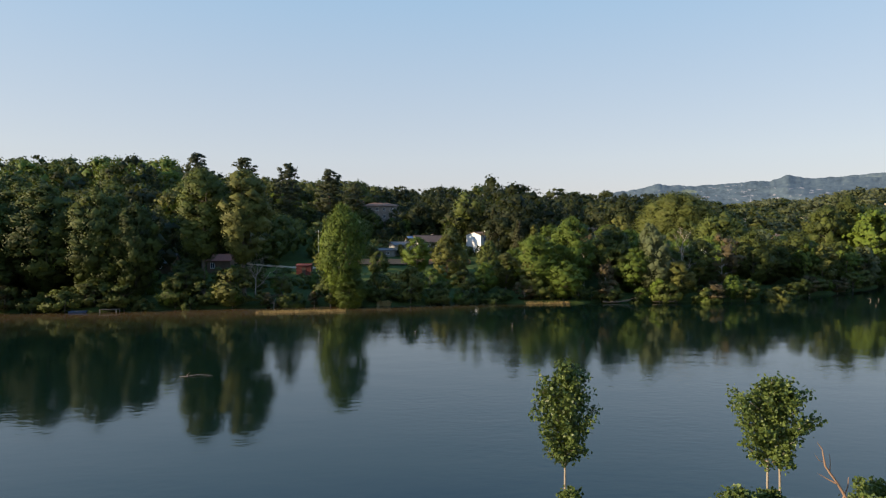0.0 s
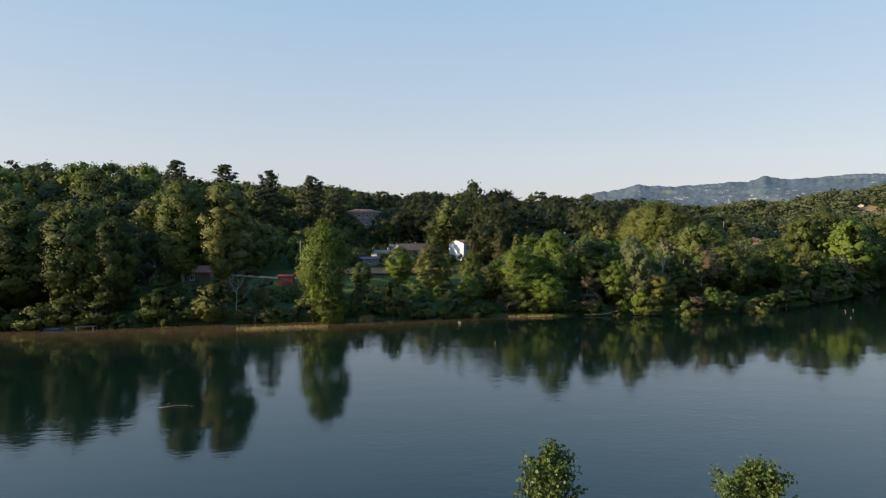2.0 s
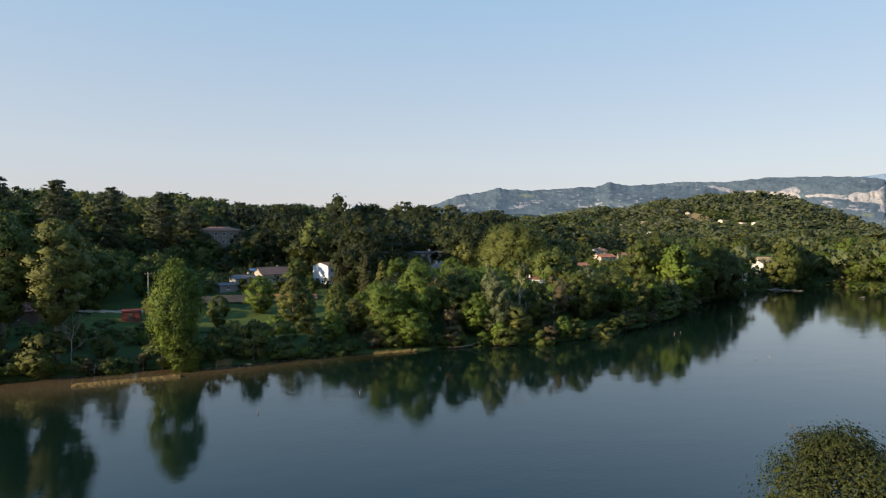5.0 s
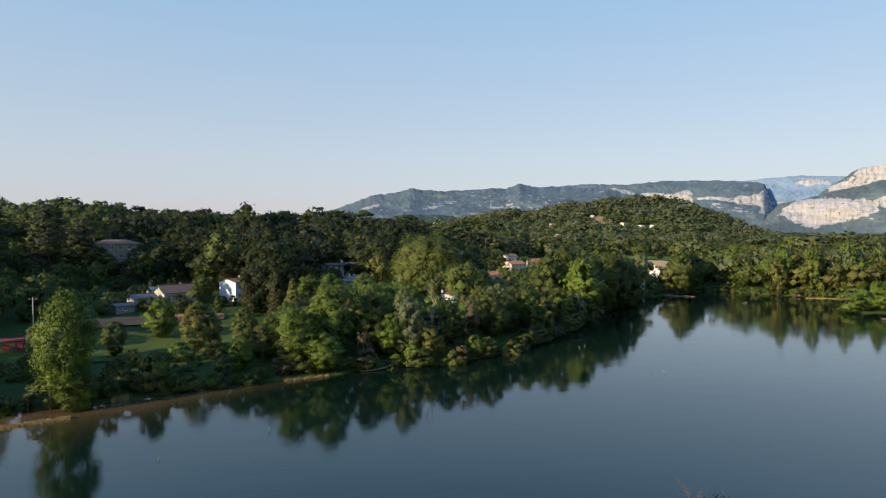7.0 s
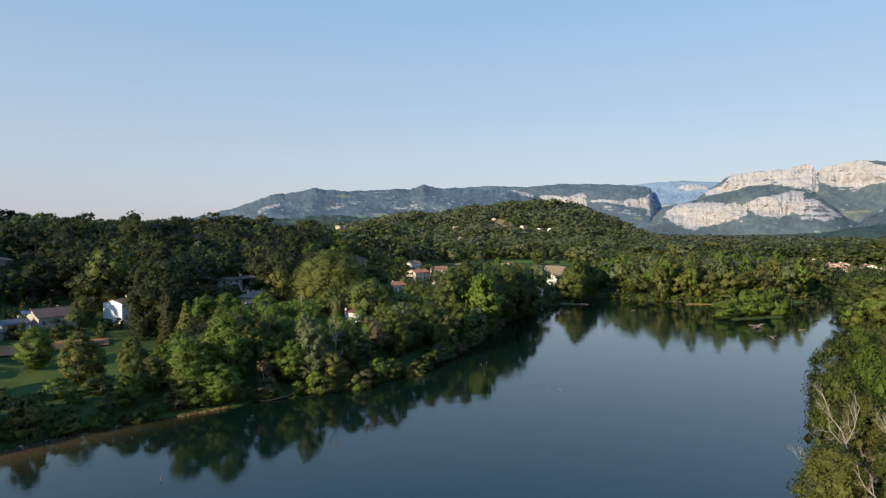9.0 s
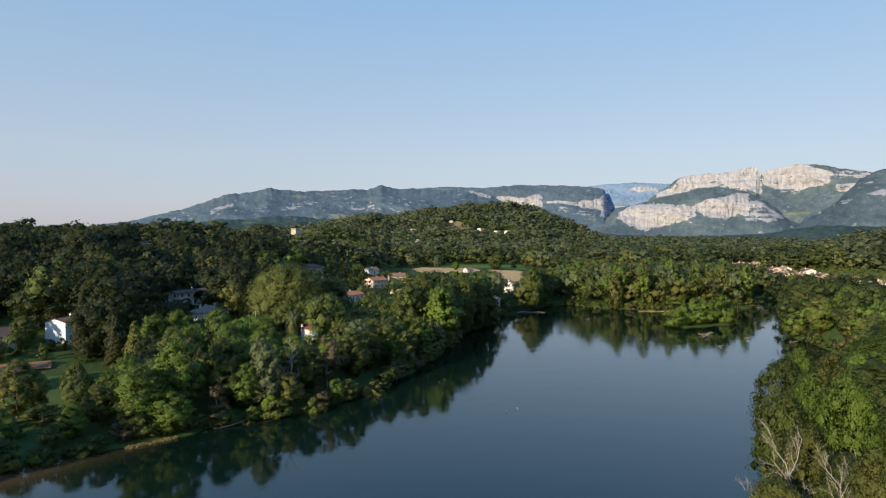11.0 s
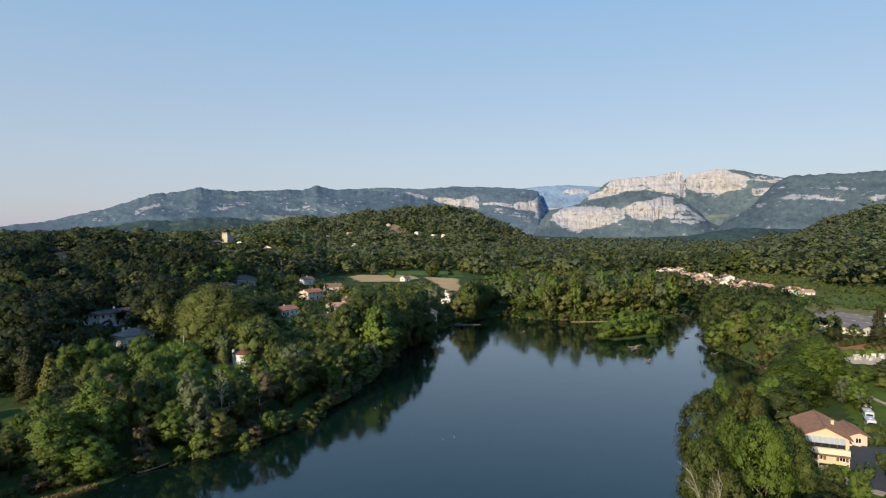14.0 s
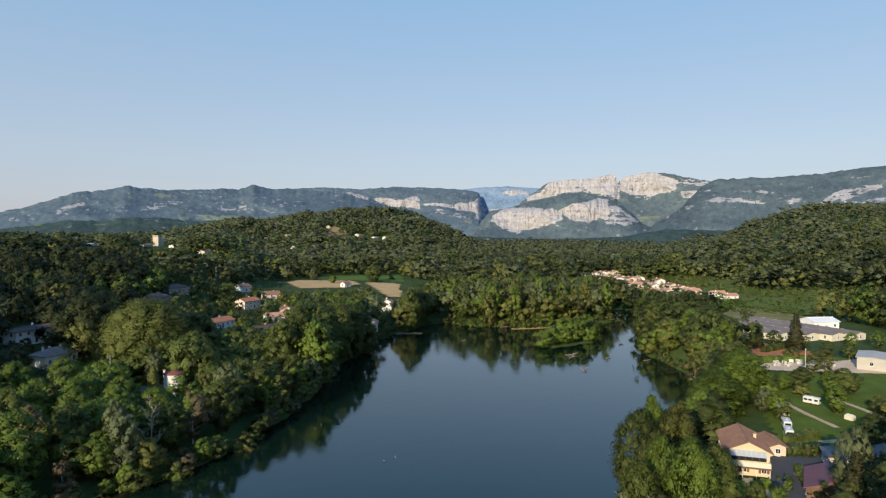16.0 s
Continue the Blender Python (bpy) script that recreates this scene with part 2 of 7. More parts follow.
def water_material():
    """Calm lake: dark green body, brown shallows along the far bank, long faint swell and small ripples in patches."""
    m, n, l, p = mat("lake_water")
    geo = n.new("ShaderNodeNewGeometry")
    pos = geo.outputs["Position"]
    sep = n.new("ShaderNodeSeparateXYZ")
    l.new(pos, sep.inputs[0])
    sh = n.new("ShaderNodeAttribute")
    sh.attribute_name = "shallow"
    wob = tex(n, l, pos, 0.06, 4)
    f = math_node(n, l, "ADD", sh.outputs["Fac"], math_node(n, l, "MULTIPLY_ADD", wob, 0.5, -0.25))
    col = ramp(n, l, f, [(0.25, (0.0032, 0.0128, 0.0088)), (0.5, (0.034, 0.032, 0.014)), (0.85, (0.10, 0.068, 0.034))])
    l.new(col, p.inputs["Base Color"])
    p.inputs["IOR"].default_value = 1.6
    p.inputs["Specular Tint"].default_value = (0.74, 0.90, 1.0, 1)
    p.inputs["Roughness"].default_value = 0.06
    mp = n.new("ShaderNodeMapping")
    mp.inputs["Scale"].default_value = (1.0, 2.2, 1.0)
    mp.inputs["Rotation"].default_value = (0, 0, radians(-25))
    l.new(pos, mp.inputs["Vector"])
    small, swell = tex(n, l, mp.outputs[0], 0.9, 2, 0.5), tex(n, l, mp.outputs[0], 0.11, 2, 0.4)
    patch = ramp(n, l, tex(n, l, pos, 0.018, 3), [(0.46, (0.17, 0.17, 0.17)), (0.68, (0.85, 0.85, 0.85))])
    h = math_node(n, l, "MULTIPLY_ADD", math_node(n, l, "MULTIPLY", small, patch), 0.15, math_node(n, l, "MULTIPLY", swell, 0.12))
    bump(n, l, p, h, 0.2, 1.0)
    return m


WATER = water_material()


for soil in (DRY_SLOPE, PASTURE, FIELD_GREEN, SCRUB_MEADOW, LAWN, LAWN_DRY, MEADOW, STUBBLE, EARTH, GRAVEL, YARD_CONCRETE):
    soil.node_tree.nodes["Principled BSDF"].inputs["Specular IOR Level"].default_value = 0.08


def rgb(n, c):
    v = n.new("ShaderNodeRGB")
    v.outputs[0].default_value = (*c[:3], 1)
    return v.outputs[0]


def mountain_material(name, wood, grass, rock):
    """Far slopes: woods with paler clearings, and pale fissured limestone on the outcrops. The colours given include
    haze.
    """
    m, n, l, p = mat(name)

    def attr(key):
        a = n.new("ShaderNodeAttribute")
        a.attribute_name = key
        return a.outputs["Fac"]

    place = n.new("ShaderNodeCombineXYZ")      # along the range, into it, and up
    for k, key in enumerate(("along", "deep", "tall")):
        l.new(attr(key), place.inputs[k])
    pos = place.outputs[0]

    def scaled(x, y, z):
        mp = n.new("ShaderNodeMapping")
        mp.inputs["Scale"].default_value = (x, y, z)
        l.new(pos, mp.inputs["Vector"])
        return mp.outputs[0]

    crowns, broad, patch = tex(n, l, pos, 0.045, 5, 0.7), tex(n, l, scaled(1, 1, 2.5), 0.0026, 5, 0.6), tex(n, l, scaled(1, 1, 2), 0.012, 4, 0.6)
    g = math_node(n, l, "MULTIPLY_ADD", broad, 0.3, math_node(n, l, "MULTIPLY_ADD", crowns, 0.75, math_node(n, l, "MULTIPLY_ADD", patch, 0.35, -0.2)))
    green = ramp(n, l, g, [(0.34, tuple(c * 0.66 for c in wood)), (0.52, wood), (0.72, grass)])
    meadow = math_node(n, l, "MULTIPLY_ADD", attr("field"), 0.9, math_node(n, l, "MULTIPLY_ADD", patch, 2.2, -1.28))
    green = mix(n, l, ramp(n, l, meadow, [(0.36, (0, 0, 0)), (0.46, (1, 1, 1))]), green, rgb(n, (grass[0] * 1.25, grass[1] * 1.15, grass[2] * 0.85)))
    fissure, strata = tex(n, l, scaled(1, 1, 0.3), 0.05, 6, 0.75), tex(n, l, scaled(0.35, 0.35, 2.4), 0.03, 6, 0.7)
    s = math_node(n, l, "MULTIPLY_ADD", fissure, 0.62, math_node(n, l, "MULTIPLY", strata, 0.38))
    stone = ramp(n, l, s, [(0.36, tuple(c * 0.5 for c in rock)), (0.45, tuple(c * 0.78 for c in rock)), (0.58, rock)])
    tilted = n.new("ShaderNodeMapping")       # ledges lie long and a little aslant
    tilted.inputs["Scale"].default_value = (0.55, 0.55, 2.0)
    tilted.inputs["Rotation"].default_value = (0, radians(9), 0)
    l.new(pos, tilted.inputs["Vector"])
    bits = math_node(n, l, "MULTIPLY_ADD", crowns, 0.4, math_node(n, l, "MULTIPLY", tex(n, l, tilted.outputs[0], 0.026, 6, 0.7), 0.6))
    bare = math_node(n, l, "MULTIPLY_ADD", attr("rock"), 0.62, math_node(n, l, "MULTIPLY_ADD", bits, 3.2, -1.46))
    l.new(mix(n, l, ramp(n, l, bare, [(0.45, (0, 0, 0)), (0.52, (1, 1, 1))]), green, stone), p.inputs["Base Color"])
    p.inputs["Roughness"].default_value, p.inputs["Specular IOR Level"].default_value = 1.0, 0.0
    bump(n, l, p, math_node(n, l, "MULTIPLY_ADD", math_node(n, l, "MULTIPLY", attr("rock"), s), 1.2, crowns), 0.6, 5.0)
    return m


# far ranges: bluish distance haze is mixed into the base colours
HAZED_WOODS = mountain_material("hazed_slopes", (0.108, 0.148, 0.176), (0.152, 0.192, 0.188), (0.40, 0.385, 0.385))
# farthest plateau: its blue is air haze put into the slope colour
HAZED_BLUE = mountain_material("hazed_farthest_slopes", (0.175, 0.255, 0.36), (0.20, 0.27, 0.36), (0.40, 0.40, 0.42))
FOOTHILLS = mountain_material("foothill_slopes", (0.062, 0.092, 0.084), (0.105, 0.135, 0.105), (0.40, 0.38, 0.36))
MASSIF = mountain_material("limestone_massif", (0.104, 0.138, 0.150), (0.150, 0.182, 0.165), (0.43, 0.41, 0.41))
# -- mesh helpers --
def mesh_from(name, V, F, material=None, smooth=False, attrs=None, normals=None):
    """A mesh from arrays; F holds rows of three or of four corners. normals: the directions in which a soft crown is shaded."""
    V, F = np.asarray(V, np.float32), np.asarray(F, np.int32)
    me = bpy.data.meshes.new(name)
    k = F.shape[1]
    me.vertices.add(len(V))
    me.vertices.foreach_set("co", V.ravel())
    me.loops.add(F.size)
    me.loops.foreach_set("vertex_index", F.ravel())
    me.polygons.add(len(F))
    me.polygons.foreach_set("loop_start", np.arange(0, F.size, k, dtype=np.int32))
    me.polygons.foreach_set("loop_total", np.full(len(F), k, np.int32))
    me.polygons.foreach_set("use_smooth", np.full(len(F), smooth, bool))
    for key, val in (attrs or {}).items():
        me.attributes.new(key, "FLOAT", "POINT").data.foreach_set("value", np.asarray(val, np.float32))
    if normals is not None:
        me.attributes.new("custom_normal", "FLOAT_VECTOR", "POINT").data.foreach_set("vector", np.asarray(normals, np.float32).ravel())
    me.update(calc_edges=True)
    if material:
        me.materials.append(material)
    return me


def sstep(a, b, x):
    t = np.clip((x - a) / (b - a), 0, 1)
    return t * t * (3 - 2 * t)


_lat = np.random.default_rng(5).random((64, 64))


def vnoise(x, y):
    """Smooth value noise on a plane, 0 to 1."""
    xi, yi = np.floor(x).astype(int), np.floor(y).astype(int)
    fx, fy = x - xi, y - yi
    fx, fy = fx * fx * (3 - 2 * fx), fy * fy * (3 - 2 * fy)
    a, b = _lat[xi % 64, yi % 64], _lat[(xi + 1) % 64, yi % 64]
    c, d = _lat[xi % 64, (yi + 1) % 64], _lat[(xi + 1) % 64, (yi + 1) % 64]
    return (a * (1 - fx) + b * fx) * (1 - fy) + (c * (1 - fx) + d * fx) * fy


def fbm(x, y, octaves=5, gain=0.5, ridged=False):
    out, amp, tot = 0, 1.0, 0.0
    for k in range(octaves):
        v = vnoise(x * 2 ** k + 17.3 * k, y * 2 ** k + 9.1 * k)
        out = out + amp * ((1 - np.abs(2 * v - 1)) if ridged else v)
        tot += amp
        amp *= gain
    return out / tot


# -- the lake's outline --
FAR_SHORE = [(-420, 85), (-200, 98), (-110, 104), (-78, 107), (-60, 110), (-41, 114), (-20, 118), (-9, 120), (13, 123), (34, 125), (53, 124), (72, 130),
             (97, 147), (120, 165), (140, 183), (157, 195), (180, 210), (205, 224), (235, 231), (253, 228), (251, 212), (262, 195), (274, 182)]
NEAR_SHORE = [(290, 170), (318, 162), (362, 188), (374, 180), (330, 152), (300, 138), (276, 130), (253, 113), (240, 109), (219, 86), (212, 79), (190, 66),
              (165, 58), (140, 51), (115, 45), (90, 38), (60, 33), (46, 33), (30, 31), (0, 21), (-40, 19), (-150, 15), (-420, 5)]
LAKE = np.array(FAR_SHORE + NEAR_SHORE, float)


def shore(x, y):
    """Signed distance to the water's edge, above 0 on land."""
    x, y = np.asarray(x, float), np.asarray(y, float)
    wob = (vnoise(x / 9 + 3, y / 9 + 8) - 0.5) * 5 * np.clip(1 - np.abs(x - 60) / 800, 0, 1)
    best, inside = np.full(x.shape, 1e9), np.zeros(x.shape, bool)
    for a, b in zip(LAKE, np.roll(LAKE, -1, 0)):
        dx, dy = b - a
        t = np.clip(((x - a[0]) * dx + (y - a[1]) * dy) / (dx * dx + dy * dy), 0, 1)
        best = np.minimum(best, np.hypot(x - a[0] - t * dx, y - a[1] - t * dy))
        hit = ((a[1] > y) != (b[1] > y)) & (x < (b[0] - a[0]) * (y - a[1]) / (b[1] - a[1] + 1e-12) + a[0])
        inside ^= hit
    return np.where(inside, -best, best) + wob * np.exp(-(best / 12) ** 2)


def north(x, y):
    """True on the far side of the lake and the valley."""
    return y > np.interp(x, [-420, 0, 60, 150, 262, 290, 372, 1200, 5000], [50, 70, 78, 118, 160, 165, 184, 620, 2600])


def islet(x, y):
    """Above 0 on the low islet near the lake's end."""
    u, v = (x - 240) * 0.95 + (y - 146) * -0.3, (x - 240) * 0.3 + (y - 146) * 0.95
    return 1 - np.hypot(u / 16, v / 4.6) + (vnoise(x / 5, y / 5) - 0.5) * 0.5


def ground_z(x, y):
    x, y = np.asarray(x, float), np.asarray(y, float)
    d = shore(x, y)
    up = np.clip(d, 0, None)
    s = -0.855 * (x - 30) + 0.518 * (y - 190)
    w = sstep(-75, 10, s)
    hill = 1.8 + 0.135 * np.clip(up - 36, 0, None) * (1 + 1.0 * sstep(-25, -85, x) * sstep(200, 120, up))
    hill = np.where(hill > 20, 20 + 10 * np.tanh((hill - 20) / 11), hill)
    vale = 1.8 + np.minimum(0.035 * up, 5.5)
    n_side = w * hill + (1 - w) * vale + 2.2 * np.exp(-((x + 62) / 22) ** 2 - ((y - 150) / 18) ** 2)
    east = sstep(70, 110, x)
    s_side = 1.8 + 4.2 * sstep(4 - 2 * east, 24 - 13 * east, up)
    z = np.where(north(x, y), n_side, s_side) - 1.25 * sstep(10, 1.5, up)
    # wooded hill behind the housing estate
    r = 0.429 * (x - 330) - 0.903 * (y - 60)
    z = z + 24 * sstep(0, 150, r) * sstep(320, 480, x) * (0.8 + 0.4 * fbm(x / 260, y / 260, 3)) + 62 * np.exp(-((x - 1350) / 330) ** 2 - ((y - 250) / np.where(y > 250, 120, 330)) ** 2)
    # knoll in the valley
    a, b = (x - 912) * 0.745 - (y - 1062) * 0.667, (x - 912) * 0.667 + (y - 1062) * 0.745
    z = z + 84 * np.exp(-np.abs(np.where(a > 0, a / 186, a / 332)) ** 3.1 - (b / 260) ** 2) * (0.85 + 0.3 * fbm(x / 120, y / 120, 3))
    far = np.hypot(x, y)
    z = z + sstep(60, 400, far) * (fbm(x / 150, y / 150, 4) - 0.5) * 5 * sstep(20, 120, up) + sstep(1500, 3200, far) * 6
    bank = sstep(-0.8, 1.6, d)
    z = z * bank + (1 - bank) * -1.6
    isl = islet(x, y)
    return np.where(isl > -0.3, np.maximum(z, -1.5 + 2.2 * sstep(-0.3, 0.25, isl)), z)


def gz(x, y):
    return float(ground_z(np.array([x]), np.array([y]))[0])


def axis(lo, hi, step, far_lo, far_hi):
    mid = np.arange(lo, hi + 0.01, step)
    out = [hi]
    while out[-1] < far_hi:
        out.append(out[-1] + max(step, (out[-1] - hi) * 0.12 + step))
    inn = [lo]
    while inn[-1] > far_lo:
        inn.append(inn[-1] - max(step, (lo - inn[-1]) * 0.12 + step))
    return np.concatenate([inn[:0:-1], mid, out[1:]])


gx, gy = axis(-150, 400, 2.4, -4700, 4700), axis(-10, 300, 2.4, -2500, 4700)
X, Y = np.meshgrid(gx, gy)
Z = ground_z(X, Y)
ny, nx = X.shape
I = np.arange(nx * ny).reshape(ny, nx)
QF = np.stack([I[:-1, :-1], I[:-1, 1:], I[1:, 1:], I[1:, :-1]], -1).reshape(-1, 4)
ground = tagged(new("ground", mesh_from("ground", np.stack([X, Y, Z], -1).reshape(-1, 3), QF, GROUND, True)),
                "green meadow and scrub ground rising from the lake", "ground", kind="structure")

wx, wy = np.arange(-430, 431, 5.0), np.arange(-10, 281, 5.0)
WX, WY = np.meshgrid(wx, wy)
D = shore(WX, WY)
mud = np.where(north(WX, WY), np.exp(np.minimum(D, 0) / 20) * sstep(40, -30, WX) + 0.35 * np.exp(np.minimum(D, 0) / 4), 0.2 * np.exp(np.minimum(D, 0) / 4))
I = np.arange(WX.size).reshape(WX.shape)
WF = np.stack([I[:-1, :-1], I[:-1, 1:], I[1:, 1:], I[1:, :-1]], -1).reshape(-1, 4)
water = tagged(new("water", mesh_from("water", np.stack([WX, WY, 0 * WX], -1).reshape(-1, 3), WF, WATER, True, {"shallow": mud.ravel()})),
               "calm dark green lake water with brown shallows", "water", kind="structure")


# -- far mountains --
def mountain(name, label, foot, crest, ridge, material, base=5, outcrops=(), rough=1.0, seed=0, fine=1.0, meadows=()):
    """A range round the lake. ridge: (degrees clockwise from +y, height). outcrops and meadows: (density, [(degrees, lower, upper), ...]),
    their edges as slopes seen from the lake, in thousandths."""
    span = (ridge[-1][0] - ridge[0][0]) * fine
    az = np.radians(np.linspace(ridge[0][0], ridge[-1][0], int(min(760, 60 + 15 * span))))
    deg = np.degrees(az)
    wide = np.interp(deg, [r[0] for r in ridge], [r[1] for r in ridge])
    jag = (fbm(deg * 2.3 + seed, az * 0 + seed, 5, 0.6) - 0.5) * 20 * min(rough, 1.0)
    v = np.concatenate([np.linspace(0, 1, int(26 + 46 * fine)), np.linspace(1.03, 1.3, 5)])
    AZ, VV = np.meshgrid(az, v)
    DEG, P = np.degrees(AZ), np.minimum(VV, 1.0)
    U = AZ * (foot + crest) / 2
    H = base + (wide - base) * P + jag * P ** 7
    lump = fbm(U / 160 + seed, H / 60 + seed, 5, 0.6) - 0.5
    R = foot + (crest - foot) * P
    for again in (0, 1):
        mil = (H - 50) / R * 1000
        rock, field = np.zeros_like(P), np.zeros_like(P)
        for group, mask in ((outcrops, rock), (meadows, field)):
            for dens, edge in group:
                e = np.array(edge, float)
                d2 = DEG + 0.5 * lump
                lo, hi = np.interp(d2, e[:, 0], e[:, 1]), np.interp(d2, e[:, 0], e[:, 2])
                soft = 0.25 * np.maximum(hi - lo, 4) * (0.4 + 0.6 * (1.0 - dens))
                m = dens * sstep(e[0, 0] - 0.25, e[0, 0] + 0.1, d2) * sstep(e[-1, 0] + 0.25, e[-1, 0] - 0.1, d2)
                mm = mil + 9 * lump * (1.1 - 0.7 * dens)
                np.maximum(mask, m * sstep(lo - soft, lo + soft, mm) * sstep(hi + soft, hi - soft, mm), out=mask)
        step = 1.0 - 0.85 * np.clip(rock * 2.0 - 1.1, 0, 1)          # cliffs rise steeply, woods lie back
        run = np.cumsum(np.where(VV > 1, 0, step), 0)
        run = run / run[-1]
        pad = max(3, int(len(az) * 1.1 / max(1.0, deg[-1] - deg[0])))
        wide_run = np.pad(run, ((0, 0), (pad, pad)), mode="edge")
        run = sum(wide_run[:, k:k + len(az)] for k in range(2 * pad + 1)) / (2 * pad + 1)
        R = foot + (crest - foot) * run
    spur = fbm(U / 620 + H / 500 + seed, H / 260 + seed * 2, 3, 0.4, True) - 0.6
    gully = fbm(U / 170 + H / 260 + seed * 3, H / 80 + seed, 4, 0.5) - 0.5
    crag = fbm(U / 34 + seed, H / 60 + seed, 4, 0.6, True) - 0.55
    R = R - (260 * spur * rough + 70 * gully) * sstep(0, 0.25, P) * (1 - 0.75 * P ** 6) + rock ** 2 * crag * 40
    H = np.where(VV > 1, base + (wide - base) * (1 - (VV - 1) * 0.8), H)
    R = np.where(VV > 1, R + (VV - 1) * 900, R)
    V = np.stack([R * np.sin(AZ), R * np.cos(AZ), H - 7 * P], -1).reshape(-1, 3)
    I = np.arange(AZ.size).reshape(AZ.shape)
    F = np.stack([I[:-1, :-1], I[:-1, 1:], I[1:, 1:], I[1:, :-1]], -1).reshape(-1, 4)
    attrs = {"rock": rock.ravel(), "field": field.ravel(), "along": U.ravel(), "tall": H.ravel(), "deep": R.ravel() * 0.15}
    return tagged(new(name, mesh_from(name, V, F, material, True, attrs)), label, "mountain", kind="structure")
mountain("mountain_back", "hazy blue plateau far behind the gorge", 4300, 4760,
         [(40, 330), (46.8, 380), (50.3, 418), (53.2, 426), (56.4, 408), (60, 380)], HAZED_BLUE, 5,
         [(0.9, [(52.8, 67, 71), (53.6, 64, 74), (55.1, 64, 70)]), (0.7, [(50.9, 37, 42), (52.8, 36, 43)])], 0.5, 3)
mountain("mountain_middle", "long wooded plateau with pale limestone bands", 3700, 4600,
         [(26, 330), (32.2, 384), (36.3, 399), (39.4, 390), (42.6, 410), (46.8, 403), (49.8, 382), (50.45, 366), (51.0, 235), (51.7, 110), (53.3, 40)], HAZED_WOODS, 5,
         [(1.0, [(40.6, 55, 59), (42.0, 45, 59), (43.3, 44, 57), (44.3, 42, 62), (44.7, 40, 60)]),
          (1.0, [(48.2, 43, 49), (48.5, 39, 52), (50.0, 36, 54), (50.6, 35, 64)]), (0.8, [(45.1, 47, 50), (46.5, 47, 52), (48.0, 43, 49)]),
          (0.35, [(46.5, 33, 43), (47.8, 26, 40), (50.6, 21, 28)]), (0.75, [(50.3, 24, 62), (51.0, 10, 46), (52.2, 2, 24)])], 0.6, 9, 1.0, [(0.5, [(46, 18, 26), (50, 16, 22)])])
mountain("mountain_west", "long wooded mountain range with scattered rock, haze-tinted blue-green", 3100, 4300,
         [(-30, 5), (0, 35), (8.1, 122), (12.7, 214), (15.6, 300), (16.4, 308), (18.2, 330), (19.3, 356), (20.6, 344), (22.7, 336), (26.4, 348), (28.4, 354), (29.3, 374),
          (29.7, 384), (30.2, 372), (31.5, 358), (33.2, 354), (38.4, 345), (40, 318), (41.5, 245), (43, 185), (46, 110), (50, 60), (53.3, 20)], HAZED_WOODS, 5,
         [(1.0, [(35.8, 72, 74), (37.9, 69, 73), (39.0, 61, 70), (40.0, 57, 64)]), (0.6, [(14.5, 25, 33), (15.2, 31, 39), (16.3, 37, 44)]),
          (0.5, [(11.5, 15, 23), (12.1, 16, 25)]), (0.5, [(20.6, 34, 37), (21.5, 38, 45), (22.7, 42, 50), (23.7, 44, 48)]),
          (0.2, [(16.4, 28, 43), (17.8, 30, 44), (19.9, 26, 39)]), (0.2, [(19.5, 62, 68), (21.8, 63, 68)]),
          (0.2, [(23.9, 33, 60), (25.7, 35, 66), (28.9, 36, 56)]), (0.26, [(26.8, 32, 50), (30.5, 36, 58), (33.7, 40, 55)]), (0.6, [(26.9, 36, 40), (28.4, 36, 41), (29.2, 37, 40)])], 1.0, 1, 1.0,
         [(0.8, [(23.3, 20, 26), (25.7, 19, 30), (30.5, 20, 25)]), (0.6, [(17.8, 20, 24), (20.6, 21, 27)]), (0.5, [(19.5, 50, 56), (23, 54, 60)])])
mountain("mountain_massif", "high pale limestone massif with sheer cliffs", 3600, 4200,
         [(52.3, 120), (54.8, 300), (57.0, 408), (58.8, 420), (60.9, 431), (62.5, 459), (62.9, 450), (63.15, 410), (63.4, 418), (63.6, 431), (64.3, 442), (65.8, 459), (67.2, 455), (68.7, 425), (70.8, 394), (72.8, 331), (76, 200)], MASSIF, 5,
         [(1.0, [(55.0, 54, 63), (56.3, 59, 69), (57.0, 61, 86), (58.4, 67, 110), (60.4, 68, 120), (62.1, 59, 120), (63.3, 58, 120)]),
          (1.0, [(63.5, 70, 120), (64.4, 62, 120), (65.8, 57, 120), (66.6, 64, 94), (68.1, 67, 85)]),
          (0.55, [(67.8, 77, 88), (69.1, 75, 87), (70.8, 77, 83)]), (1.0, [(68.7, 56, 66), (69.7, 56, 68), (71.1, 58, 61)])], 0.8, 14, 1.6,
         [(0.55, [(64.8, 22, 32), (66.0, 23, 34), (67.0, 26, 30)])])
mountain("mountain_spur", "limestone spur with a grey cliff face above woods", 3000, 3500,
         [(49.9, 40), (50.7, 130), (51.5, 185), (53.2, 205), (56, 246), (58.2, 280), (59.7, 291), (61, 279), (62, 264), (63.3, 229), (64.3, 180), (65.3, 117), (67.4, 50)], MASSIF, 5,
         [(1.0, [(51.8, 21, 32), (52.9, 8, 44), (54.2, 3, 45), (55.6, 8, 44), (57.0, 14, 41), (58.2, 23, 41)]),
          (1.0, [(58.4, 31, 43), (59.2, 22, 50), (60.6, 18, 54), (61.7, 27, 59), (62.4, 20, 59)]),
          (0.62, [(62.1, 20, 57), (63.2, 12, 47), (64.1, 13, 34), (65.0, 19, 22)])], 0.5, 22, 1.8)
